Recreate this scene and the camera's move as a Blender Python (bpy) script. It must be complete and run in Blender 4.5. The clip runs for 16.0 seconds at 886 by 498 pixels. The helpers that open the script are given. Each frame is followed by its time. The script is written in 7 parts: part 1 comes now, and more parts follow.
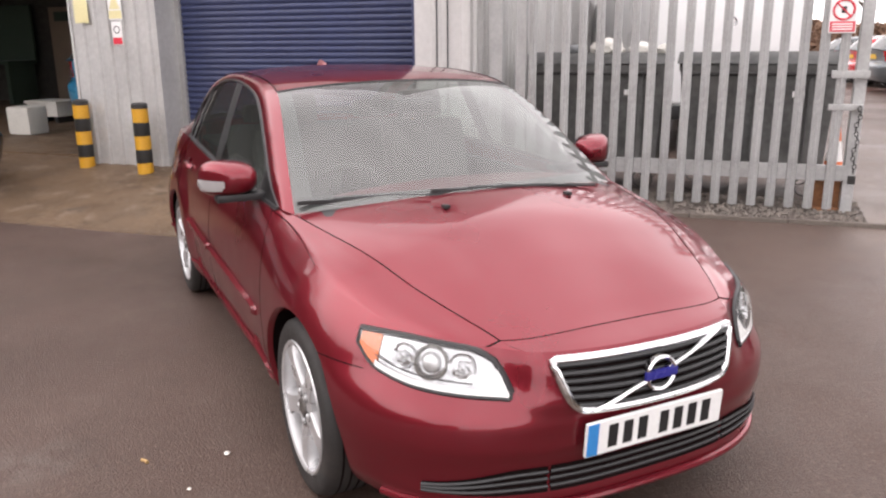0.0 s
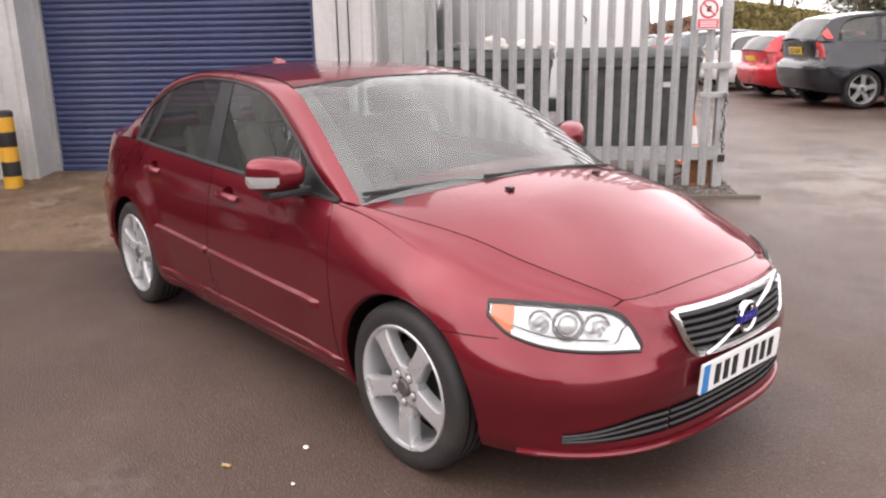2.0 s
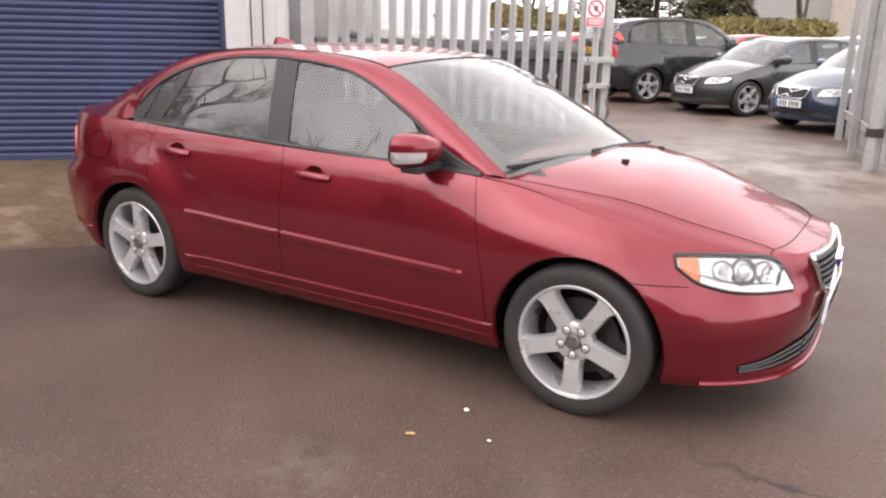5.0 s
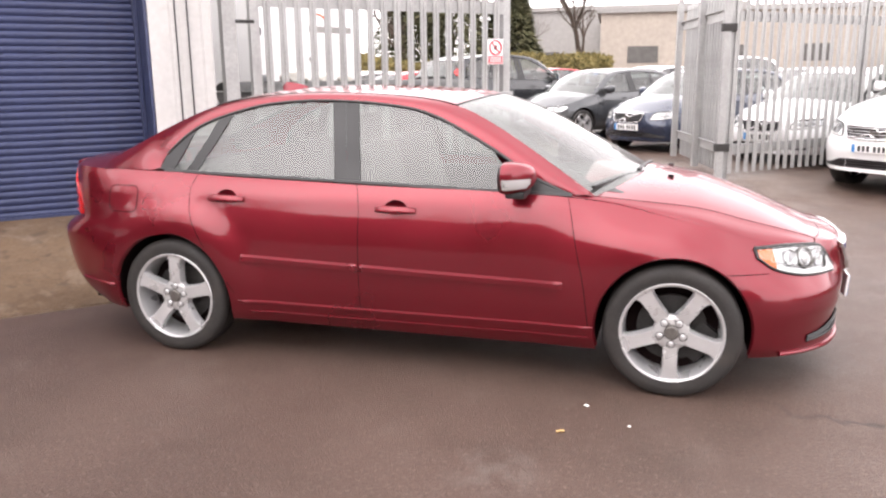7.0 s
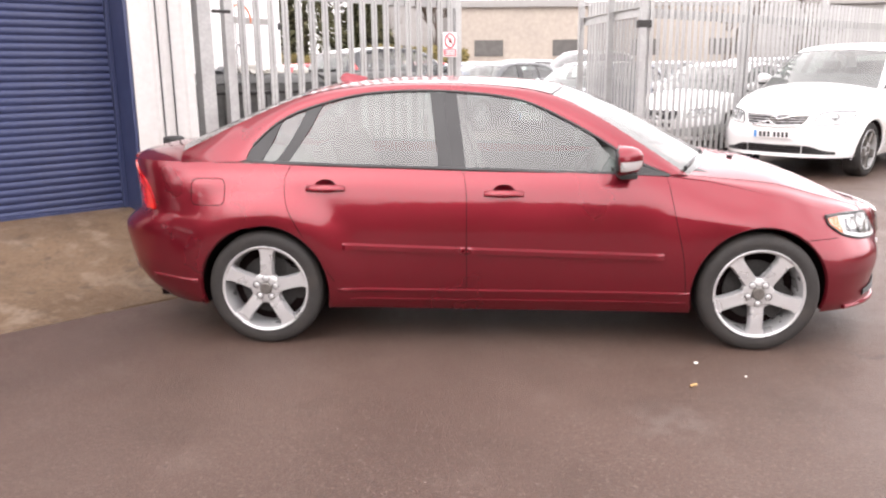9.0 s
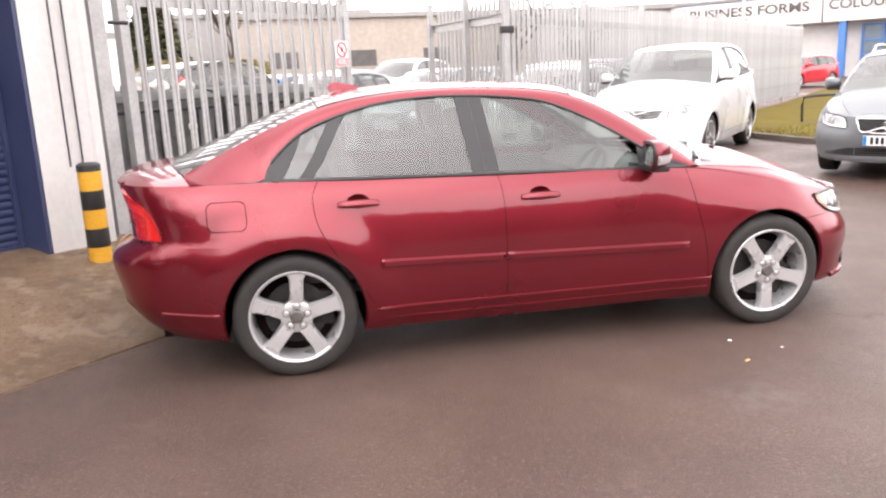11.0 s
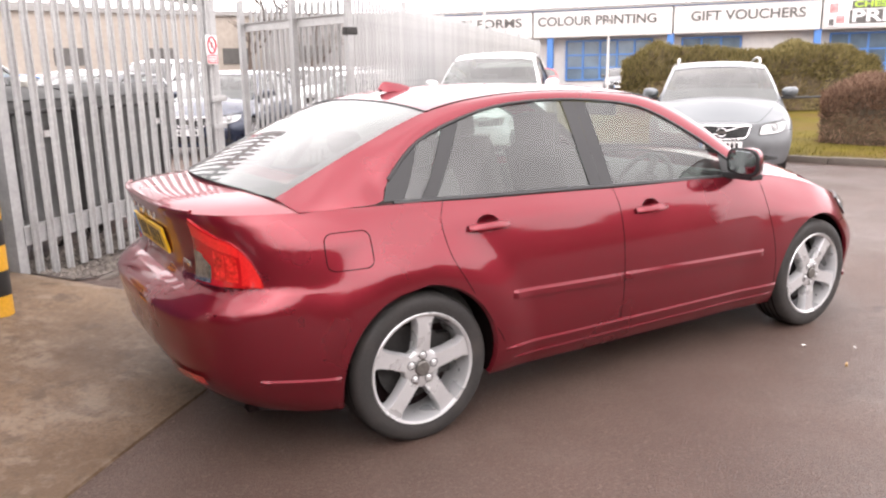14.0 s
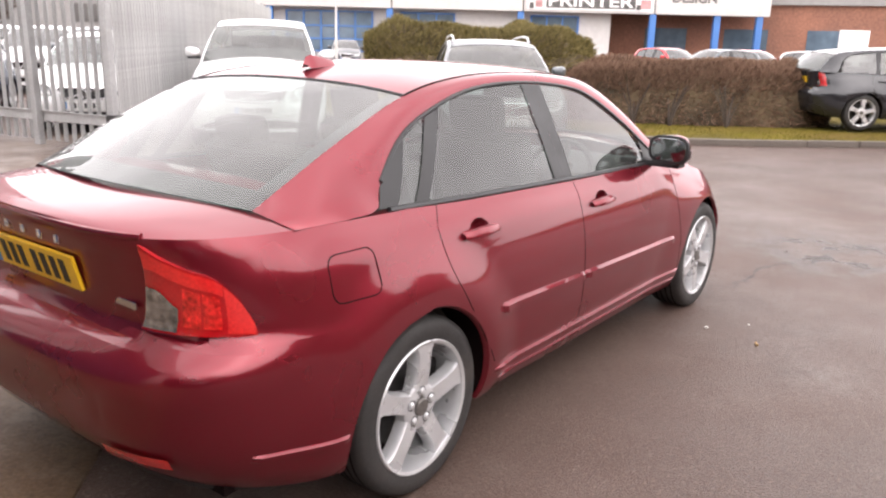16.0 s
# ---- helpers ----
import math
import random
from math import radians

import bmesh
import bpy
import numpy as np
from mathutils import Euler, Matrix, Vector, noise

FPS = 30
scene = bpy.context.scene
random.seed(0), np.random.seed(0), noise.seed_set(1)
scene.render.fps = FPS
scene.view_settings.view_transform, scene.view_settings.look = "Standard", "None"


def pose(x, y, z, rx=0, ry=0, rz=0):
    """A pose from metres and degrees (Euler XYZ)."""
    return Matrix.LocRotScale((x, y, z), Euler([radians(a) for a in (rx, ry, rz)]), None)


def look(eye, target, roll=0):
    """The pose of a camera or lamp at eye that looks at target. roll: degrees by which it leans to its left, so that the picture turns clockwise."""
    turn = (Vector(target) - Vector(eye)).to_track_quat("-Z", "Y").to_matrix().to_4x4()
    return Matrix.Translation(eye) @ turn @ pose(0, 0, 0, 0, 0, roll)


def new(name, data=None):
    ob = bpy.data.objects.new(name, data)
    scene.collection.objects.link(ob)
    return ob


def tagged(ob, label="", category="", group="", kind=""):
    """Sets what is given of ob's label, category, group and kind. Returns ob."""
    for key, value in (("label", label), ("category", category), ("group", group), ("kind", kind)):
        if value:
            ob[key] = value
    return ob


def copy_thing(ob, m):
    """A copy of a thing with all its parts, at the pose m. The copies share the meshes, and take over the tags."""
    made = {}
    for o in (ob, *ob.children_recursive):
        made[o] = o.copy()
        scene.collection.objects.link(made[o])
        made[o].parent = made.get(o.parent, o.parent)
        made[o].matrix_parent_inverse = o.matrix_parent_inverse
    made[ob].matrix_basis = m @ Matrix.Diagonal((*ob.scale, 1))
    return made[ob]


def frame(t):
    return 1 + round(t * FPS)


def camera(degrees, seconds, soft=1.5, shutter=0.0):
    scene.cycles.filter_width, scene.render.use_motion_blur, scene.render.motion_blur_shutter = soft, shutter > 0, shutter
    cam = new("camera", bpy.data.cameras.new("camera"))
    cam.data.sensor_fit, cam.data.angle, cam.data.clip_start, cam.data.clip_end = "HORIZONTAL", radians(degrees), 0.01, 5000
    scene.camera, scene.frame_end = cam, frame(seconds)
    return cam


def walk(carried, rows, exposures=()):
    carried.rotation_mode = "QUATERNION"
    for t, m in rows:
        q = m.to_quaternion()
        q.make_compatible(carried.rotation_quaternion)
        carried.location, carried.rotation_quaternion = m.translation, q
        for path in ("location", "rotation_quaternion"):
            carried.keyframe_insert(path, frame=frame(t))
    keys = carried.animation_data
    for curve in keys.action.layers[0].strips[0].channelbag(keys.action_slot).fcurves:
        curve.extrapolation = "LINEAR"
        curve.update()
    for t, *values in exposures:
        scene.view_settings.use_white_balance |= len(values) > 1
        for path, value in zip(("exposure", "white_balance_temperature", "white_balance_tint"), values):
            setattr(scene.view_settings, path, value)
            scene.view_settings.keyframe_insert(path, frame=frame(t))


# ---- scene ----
cam = camera(58.9, 16.0, soft=2.3)
PATH = [
    (0, (3.823, -1.479, 1.559), (2.088, -0.627, 1.047), -0.5),
    (0.5, (3.763, -1.679, 1.557), (2.069, -0.735, 1.065), 1.5),
    (1, (3.59, -1.891, 1.532), (1.95, -0.865, 1.025), 0.1),
    (1.5, (3.488, -2.14, 1.528), (1.934, -0.986, 1.025), 0.1),
    (2, (3.433, -2.413, 1.543), (1.965, -1.156, 1.028), -1.0),
    (2.5, (3.313, -2.535, 1.523), (1.898, -1.205, 1.046), -1.2),
    (3, (3.185, -2.709, 1.525), (1.82, -1.324, 1.055), -1.1),
    (3.5, (3.089, -3.004, 1.531), (1.79, -1.569, 1.029), -1.6),
    (4, (2.881, -3.183, 1.503), (1.645, -1.674, 1.061), -0.8),
    (4.5, (2.629, -3.371, 1.497), (1.506, -1.798, 0.982), 0.2),
    (7, (1.261, -4.421, 1.492), (0.723, -2.544, 1.058), -0.6),
    (7.5, (0.911, -4.533, 1.494), (0.439, -2.651, 1.01), -1.7),
    (8, (0.601, -4.767, 1.501), (0.261, -2.854, 1.026), -2.4),
    (8.5, (0.293, -4.866, 1.494), (0.004, -2.935, 1.06), -1.6),
    (9, (-0.049, -4.877, 1.494), (-0.189, -2.934, 1.04), -0.5),
    (9.5, (-0.414, -4.998, 1.503), (-0.351, -3.049, 1.058), -0.6),
    (12, (-1.901, -4.335, 1.484), (-1.289, -2.479, 1.058), -1.4),
    (12.5, (-2.234, -4.188, 1.495), (-1.427, -2.411, 1.055), -0.2),
    (13, (-2.472, -4.012, 1.503), (-1.547, -2.313, 0.996), -1.5),
    (13.5, (-2.643, -3.695, 1.525), (-1.68, -2.008, 1.047), -2.7),
    (14, (-2.847, -3.435, 1.51), (-1.817, -1.779, 1.064), -1.0),
    (14.5, (-2.98, -3.184, 1.528), (-1.86, -1.598, 1.048), -1.9),
    (15, (-3.006, -2.885, 1.514), (-1.777, -1.376, 1.051), 1.0),
    (15.5, (-3.07, -2.619, 1.503), (-1.697, -1.259, 0.989), 3.6),
    (16, (-3.245, -2.332, 1.526), (-1.701, -1.169, 1.012), 1.4),
]
walk(cam, [(t, look(eye, target, roll)) for t, eye, target, roll in PATH], exposures=[(0,.01,6500,16),(1.5,.00,6500,16),(4.5,.11,6500,16),(7,.50,6500,16),(9.5,.63,6500,16),(12,.60,6500,16),(14.5,.51,6500,16),(16,.37,6500,16)])

# ---- world, sun, exposure ----
world = bpy.data.worlds.new("overcast")
scene.world = world
world.use_nodes = True
wn, wl = world.node_tree.nodes, world.node_tree.links
sky = wn.new("ShaderNodeTexSky")
sky.sky_type, sky.sun_disc = "NISHITA", False
sky.sun_elevation, sky.sun_rotation = radians(38), radians(200)
sky.air_density, sky.dust_density, sky.ozone_density = 1.0, 4.0, 1.0
pale = wn.new("ShaderNodeHueSaturation")
pale.inputs["Saturation"].default_value, pale.inputs["Value"].default_value = 0.25, 0.10
wl.new(sky.outputs[0], pale.inputs["Color"])
# a closed cloud deck over the clear sky, uneven at the scale of clouds
cloud_at = wn.new("ShaderNodeTexCoord")
cloud = wn.new("ShaderNodeTexNoise")
cloud.inputs["Scale"].default_value, cloud.inputs["Detail"].default_value = 2.4, 6.0
wl.new(cloud_at.outputs["Generated"], cloud.inputs["Vector"])
ramp = wn.new("ShaderNodeMapRange")
ramp.inputs["From Min"].default_value, ramp.inputs["From Max"].default_value = 0.32, 0.68
ramp.inputs["To Min"].default_value, ramp.inputs["To Max"].default_value = 0.72, 1.30
wl.new(cloud.outputs[0], ramp.inputs["Value"])
deck_mix = wn.new("ShaderNodeMix")
deck_mix.data_type = "RGBA"
deck_mix.inputs[0].default_value = 0.85
deck_mix.inputs[7].default_value = (1.0, 0.97, 0.95, 1)
wl.new(pale.outputs[0], deck_mix.inputs[6])
mixc = wn.new("ShaderNodeMix")
mixc.data_type, mixc.blend_type = "RGBA", "MULTIPLY"
mixc.inputs[0].default_value = 1.0
wl.new(deck_mix.outputs[2], mixc.inputs[6])
wl.new(ramp.outputs[0], mixc.inputs[7])
wl.new(mixc.outputs[2], wn["Background"].inputs["Color"])
wn["Background"].inputs["Strength"].default_value = 2.75
sun_data = bpy.data.lights.new("sun", "SUN")
sun_data.energy, sun_data.angle, sun_data.color = 0.6, radians(100), (1.0, 0.95, 0.9)
sun = new("sun", sun_data)
sun.matrix_world = look((0, 0, 20), (6, 14, 0))


# ---- materials ----
def shader(name, color, rough=0.5, metal=0.0, vary=0.12, fine=60.0, coarse=3.0, bump=0.0, bump_scale=80.0,
           spec=0.5, coat=0.0, dirt=None, dirt_amount=0.0, random_tint=0.0, tint=None, broad=None):
    """A principled material with fine grain, coarse staining and optional relief."""
    m = bpy.data.materials.new(name)
    m.use_nodes = True
    n, l = m.node_tree.nodes, m.node_tree.links
    b = n["Principled BSDF"]
    at = n.new("ShaderNodeTexCoord")

    def tex(scale, detail):
        k = n.new("ShaderNodeTexNoise")
        k.inputs["Scale"].default_value, k.inputs["Detail"].default_value = scale, detail
        l.new(at.outputs["Object"], k.inputs["Vector"])
        return k.outputs[0]

    def span(value, low, high):
        k = n.new("ShaderNodeMapRange")
        k.inputs["From Min"].default_value, k.inputs["From Max"].default_value = 0.3, 0.7
        k.inputs["To Min"].default_value, k.inputs["To Max"].default_value = low, high
        l.new(value, k.inputs["Value"])
        return k.outputs[0]

    def times(a, c):
        k = n.new("ShaderNodeMath")
        k.operation = "MULTIPLY"
        l.new(a, k.inputs[0])
        l.new(c, k.inputs[1])
        return k.outputs[0]

    small, large = tex(fine, 4.0), tex(coarse, 5.0)
    value = times(span(small, 1 - vary, 1 + vary), span(large, 1 - (broad or vary), 1 + (broad or vary)))
    if random_tint:
        info = n.new("ShaderNodeObjectInfo")
        k = n.new("ShaderNodeMapRange")
        k.inputs["To Min"].default_value, k.inputs["To Max"].default_value = 1 - random_tint, 1 + random_tint
        l.new(info.outputs["Random"], k.inputs["Value"])
        value = times(value, k.outputs[0])
    mix = n.new("ShaderNodeMix")
    mix.data_type, mix.blend_type = "RGBA", "MULTIPLY"
    mix.inputs[0].default_value = 1.0
    mix.inputs[6].default_value = (*color, 1)
    l.new(value, mix.inputs[7])
    out = mix.outputs[2]
    if dirt:
        patch = n.new("ShaderNodeMapRange")
        patch.inputs["From Min"].default_value, patch.inputs["From Max"].default_value = 0.48, 0.72
        patch.inputs["To Max"].default_value = dirt_amount
        l.new(tex(coarse * 0.6, 8.0), patch.inputs["Value"])
        k = n.new("ShaderNodeMix")
        k.data_type = "RGBA"
        l.new(patch.outputs[0], k.inputs[0])
        l.new(out, k.inputs[6])
        k.inputs[7].default_value = (*dirt, 1)
        out = k.outputs[2]
    l.new(out, b.inputs["Base Color"])
    l.new(span(large, max(0.02, rough * 0.8), min(1, rough * 1.2)), b.inputs["Roughness"])
    b.inputs["Metallic"].default_value = metal
    b.inputs["Specular IOR Level"].default_value = spec
    b.inputs["Coat Weight"].default_value = coat
    b.inputs["Coat Roughness"].default_value = 0.055
    if tint:
        b.inputs["Specular Tint"].default_value = (*tint, 1)
    if bump:
        k = n.new("ShaderNodeBump")
        k.inputs["Strength"].default_value, k.inputs["Distance"].default_value = bump, 0.01
        l.new(tex(bump_scale, 6.0), k.inputs["Height"])
        l.new(k.outputs[0], b.inputs["Normal"])
    return m


def twiggy(name, dark, light):
    """Twigs and leaves, each of its own shade."""
    m = shader(name, dark, 0.9, vary=0.25, fine=12, coarse=0.7, spec=0.12)
    n, l = m.node_tree.nodes, m.node_tree.links
    b = n["Principled BSDF"]
    geo, mix = n.new("ShaderNodeNewGeometry"), n.new("ShaderNodeMix")
    mix.data_type = "RGBA"
    l.new(geo.outputs["Random Per Island"], mix.inputs[0])
    l.new(b.inputs["Base Color"].links[0].from_socket, mix.inputs[6])
    mix.inputs[7].default_value = (*light, 1)
    l.new(mix.outputs[2], b.inputs["Base Color"])
    return m


def glass_shader(name, tint, dust_sheen=0.05, base=0.08, haze=0.45):
    """Thin pane: tinted see-through with a dusty film that also paints in milky sky sheen, under a gloss that grows at
    grazing angles.
    """
    m = bpy.data.materials.new(name)
    m.use_nodes = True
    n, l = m.node_tree.nodes, m.node_tree.links
    n.remove(n["Principled BSDF"])
    clear, shine, film = (n.new("ShaderNodeBsdf" + k) for k in ("Transparent", "Glossy", "Diffuse"))
    under, over, rim = n.new("ShaderNodeMixShader"), n.new("ShaderNodeMixShader"), n.new("ShaderNodeLayerWeight")
    film_noise, amount, at = n.new("ShaderNodeTexNoise"), n.new("ShaderNodeMapRange"), n.new("ShaderNodeTexCoord")
    steep, gloss = n.new("ShaderNodeMath"), n.new("ShaderNodeMapRange")
    clear.inputs[0].default_value = (*tint, 1)
    shine.inputs["Roughness"].default_value = 0.0
    film.inputs[0].default_value = (haze, haze * 0.985, haze * 0.95, 1)
    rim.inputs["Blend"].default_value = 0.5
    steep.operation, steep.inputs[1].default_value = "POWER", 4.6
    gloss.inputs["To Min"].default_value, gloss.inputs["To Max"].default_value = base, 1.0
    film_noise.inputs["Scale"].default_value, film_noise.inputs["Detail"].default_value = 3.0, 6.0
    amount.inputs["From Min"].default_value, amount.inputs["From Max"].default_value = 0.3, 0.7
    amount.inputs["To Min"].default_value, amount.inputs["To Max"].default_value = dust_sheen * 0.7, dust_sheen * 1.3
    l.new(at.outputs["Object"], film_noise.inputs["Vector"])
    l.new(film_noise.outputs[0], amount.inputs["Value"])
    l.new(amount.outputs[0], under.inputs[0])
    l.new(clear.outputs[0], under.inputs[1])
    l.new(film.outputs[0], under.inputs[2])
    l.new(rim.outputs["Facing"], steep.inputs[0])
    l.new(steep.outputs[0], gloss.inputs["Value"])
    l.new(gloss.outputs[0], over.inputs[0])
    l.new(under.outputs[0], over.inputs[1])
    l.new(shine.outputs[0], over.inputs[2])
    l.new(over.outputs[0], n["Material Output"].inputs[0])
    return m


def asphalt_shader():
    """Worn, half-dry asphalt: stone grain, damp and dusty areas, paler ground by the yard gate, a painted sheen spot.
    """
    m = shader("asphalt", (0.078, 0.0485, 0.0380), 0.6, vary=0.34, broad=0.16, fine=140, coarse=0.6, bump=0.9, bump_scale=110, spec=0.36, dirt=(0.100, 0.068, 0.055), dirt_amount=0.4)
    n, l = m.node_tree.nodes, m.node_tree.links
    b = n["Principled BSDF"]
    at = n.new("ShaderNodeTexCoord")

    def cloudy(scale, low, high, a, c):
        k, r = n.new("ShaderNodeTexNoise"), n.new("ShaderNodeMapRange")
        k.inputs["Scale"].default_value, k.inputs["Detail"].default_value, k.inputs["Roughness"].default_value = scale, 9.0, 0.65
        r.inputs["From Min"].default_value, r.inputs["From Max"].default_value = low, high
        r.inputs["To Min"].default_value, r.inputs["To Max"].default_value = a, c
        l.new(at.outputs["Object"], k.inputs["Vector"])
        l.new(k.outputs[0], r.inputs["Value"])
        return r.outputs[0]
    def where(centre, near, out_to, amount):
        """An area of the yard with a broken edge, as a factor."""
        far, fade, both = n.new("ShaderNodeVectorMath"), n.new("ShaderNodeMapRange"), n.new("ShaderNodeMath")
        far.operation, both.operation = "DISTANCE", "MULTIPLY"
        far.inputs[1].default_value = centre
        l.new(at.outputs["Object"], far.inputs[0])
        fade.inputs["From Min"].default_value, fade.inputs["From Max"].default_value = near, out_to
        fade.inputs["To Min"].default_value, fade.inputs["To Max"].default_value = 1.0, 0.0
        l.new(far.outputs["Value"], fade.inputs["Value"])
        l.new(fade.outputs[0], both.inputs[0])
        l.new(amount, both.inputs[1])
        return both.outputs[0]

    def blend(fac, under, over):
        k = n.new("ShaderNodeMix")
        k.data_type = "RGBA"
        l.new(fac, k.inputs[0])
        l.new(under, k.inputs[6])
        k.inputs[7].default_value = (*over, 1)
        return k.outputs[2]
    tone = b.inputs["Base Color"].links[0].from_socket
    # two paler, broken areas of ground at the yard gate and beyond it
    tone = blend(where((0.4, 8.8, 0.1), 2.6, 6.4, cloudy(1.1, 0.40, 0.62, 0.1, 0.8)), tone, (0.172, 0.128, 0.103))
    tone = blend(where((0.7, 6.3, 0.1), 0.5, 2.8, cloudy(1.5, 0.42, 0.56, 0.0, 0.95)), tone, (0.27, 0.235, 0.21))
    # pale spot painted in for the sky's sheen on wet asphalt
    tone = blend(where((0.69, -1.70, 0.0), 0.06, 0.25, cloudy(9.0, 0.42, 0.56, 0.0, 0.75)), tone, (0.128, 0.102, 0.090))
    tone = blend(cloudy(1.7, 0.52, 0.66, 0.0, 0.45), tone, (0.050, 0.031, 0.023))
    tone = blend(cloudy(2.6, 0.56, 0.68, 0.0, 0.35), tone, (0.125, 0.092, 0.078))
    tone = blend(cloudy(62.0, 0.55, 0.66, 0.0, 0.9), tone, (0.185, 0.138, 0.115))
    tone = blend(cloudy(48.0, 0.44, 0.32, 0.0, 0.75), tone, (0.030, 0.020, 0.016))
    wet = where((3.3, -1.25, 0.0), 0.15, 1.0, cloudy(3.2, 0.47, 0.56, 0.0, 0.9))
    tone = blend(wet, tone, (0.028, 0.020, 0.017))
    # a wandering crack that runs from the front wheel to the wet patch
    side, wander, away, thin = n.new("ShaderNodeVectorMath"), n.new("ShaderNodeMath"), n.new("ShaderNodeMath"), n.new("ShaderNodeMapRange")
    side.operation, wander.operation, away.operation = "DOT_PRODUCT", "ADD", "ABSOLUTE"
    side.inputs[1].default_value = (0.275, 0.961, 0.0)
    l.new(at.outputs["Object"], side.inputs[0])
    l.new(side.outputs["Value"], wander.inputs[0])
    l.new(cloudy(1.3, 0.0, 1.0, -0.10, 0.62), wander.inputs[1])
    l.new(wander.outputs[0], away.inputs[0])
    thin.inputs["From Min"].default_value, thin.inputs["From Max"].default_value = 0.004, 0.022
    thin.inputs["To Min"].default_value, thin.inputs["To Max"].default_value = 0.85, 0.0
    l.new(away.outputs[0], thin.inputs["Value"])
    tone = blend(where((2.75, -0.95, 0.0), 0.6, 1.15, thin.outputs[0]), tone, (0.022, 0.015, 0.012))
    l.new(tone, b.inputs["Base Color"])
    gloss = n.new("ShaderNodeMix")
    l.new(wet, gloss.inputs[0])
    l.new(cloudy(0.55, 0.36, 0.64, 0.34, 0.60), gloss.inputs[2])
    gloss.inputs[3].default_value = 0.16
    l.new(gloss.outputs[0], b.inputs["Roughness"])
    return m


def concrete_shader():
    """Old cast concrete: tan, with brown damp stains, pale worn patches and one darker area."""
    m = shader("concrete", (0.146, 0.098, 0.062), 0.55, vary=0.26, fine=60, coarse=2.2, bump=0.4, bump_scale=90, spec=0.25)
    n, l = m.node_tree.nodes, m.node_tree.links
    b = n["Principled BSDF"]
    at = n.new("ShaderNodeTexCoord")
    tone = b.inputs["Base Color"].links[0].from_socket
    for scale, low, high, most, over in ((1.1, 0.48, 0.64, 0.75, (0.072, 0.044, 0.025)), (3.4, 0.55, 0.63, 0.5, (0.25, 0.195, 0.150)), (5.0, 0.57, 0.66, 0.7, (0.062, 0.042, 0.028)), (16.0, 0.52, 0.64, 0.45, (0.175, 0.130, 0.095)), (28.0, 0.55, 0.66, 0.5, (0.055, 0.038, 0.026))):
        k, r, mix = n.new("ShaderNodeTexNoise"), n.new("ShaderNodeMapRange"), n.new("ShaderNodeMix")
        k.inputs["Scale"].default_value, k.inputs["Detail"].default_value, k.inputs["Roughness"].default_value = scale, 8.0, 0.62
        r.inputs["From Min"].default_value, r.inputs["From Max"].default_value, r.inputs["To Max"].default_value = low, high, most
        mix.data_type = "RGBA"
        l.new(at.outputs["Object"], k.inputs["Vector"])
        l.new(k.outputs[0], r.inputs["Value"])
        l.new(r.outputs[0], mix.inputs[0])
        l.new(tone, mix.inputs[6])
        mix.inputs[7].default_value = (*over, 1)
        tone = mix.outputs[2]
    # one darker area with a wavering edge, by the car's tail
    far, darkened, mix = n.new("ShaderNodeVectorMath"), n.new("ShaderNodeMapRange"), n.new("ShaderNodeMix")
    far.operation, far.inputs[1].default_value = "DISTANCE", (-1.10, 1.85, 0.05)
    wob, scale = n.new("ShaderNodeTexNoise"), n.new("ShaderNodeMath")
    wob.inputs["Scale"].default_value, wob.inputs["Detail"].default_value = 2.5, 6.0
    scale.operation = "ADD"
    l.new(at.outputs["Object"], far.inputs[0])
    l.new(at.outputs["Object"], wob.inputs["Vector"])
    l.new(far.outputs["Value"], scale.inputs[0])
    l.new(wob.outputs[0], scale.inputs[1])
    darkened.inputs["From Min"].default_value, darkened.inputs["From Max"].default_value = 0.9, 1.6
    darkened.inputs["To Min"].default_value, darkened.inputs["To Max"].default_value = 0.8, 0.0
    l.new(scale.outputs[0], darkened.inputs["Value"])
    mix.data_type, mix.blend_type = "RGBA", "MULTIPLY"
    l.new(darkened.outputs[0], mix.inputs[0])
    l.new(tone, mix.inputs[6])
    mix.inputs[7].default_value = (0.70, 0.65, 0.60, 1)
    l.new(mix.outputs[2], b.inputs["Base Color"])
    return m


def paint(name, color, rough=0.35, metal=0.3, coat=1.0, tint=None):
    return shader(name, color, rough, metal, vary=0.04, fine=900.0, coarse=2.0, coat=coat, spec=0.25, tint=tint)


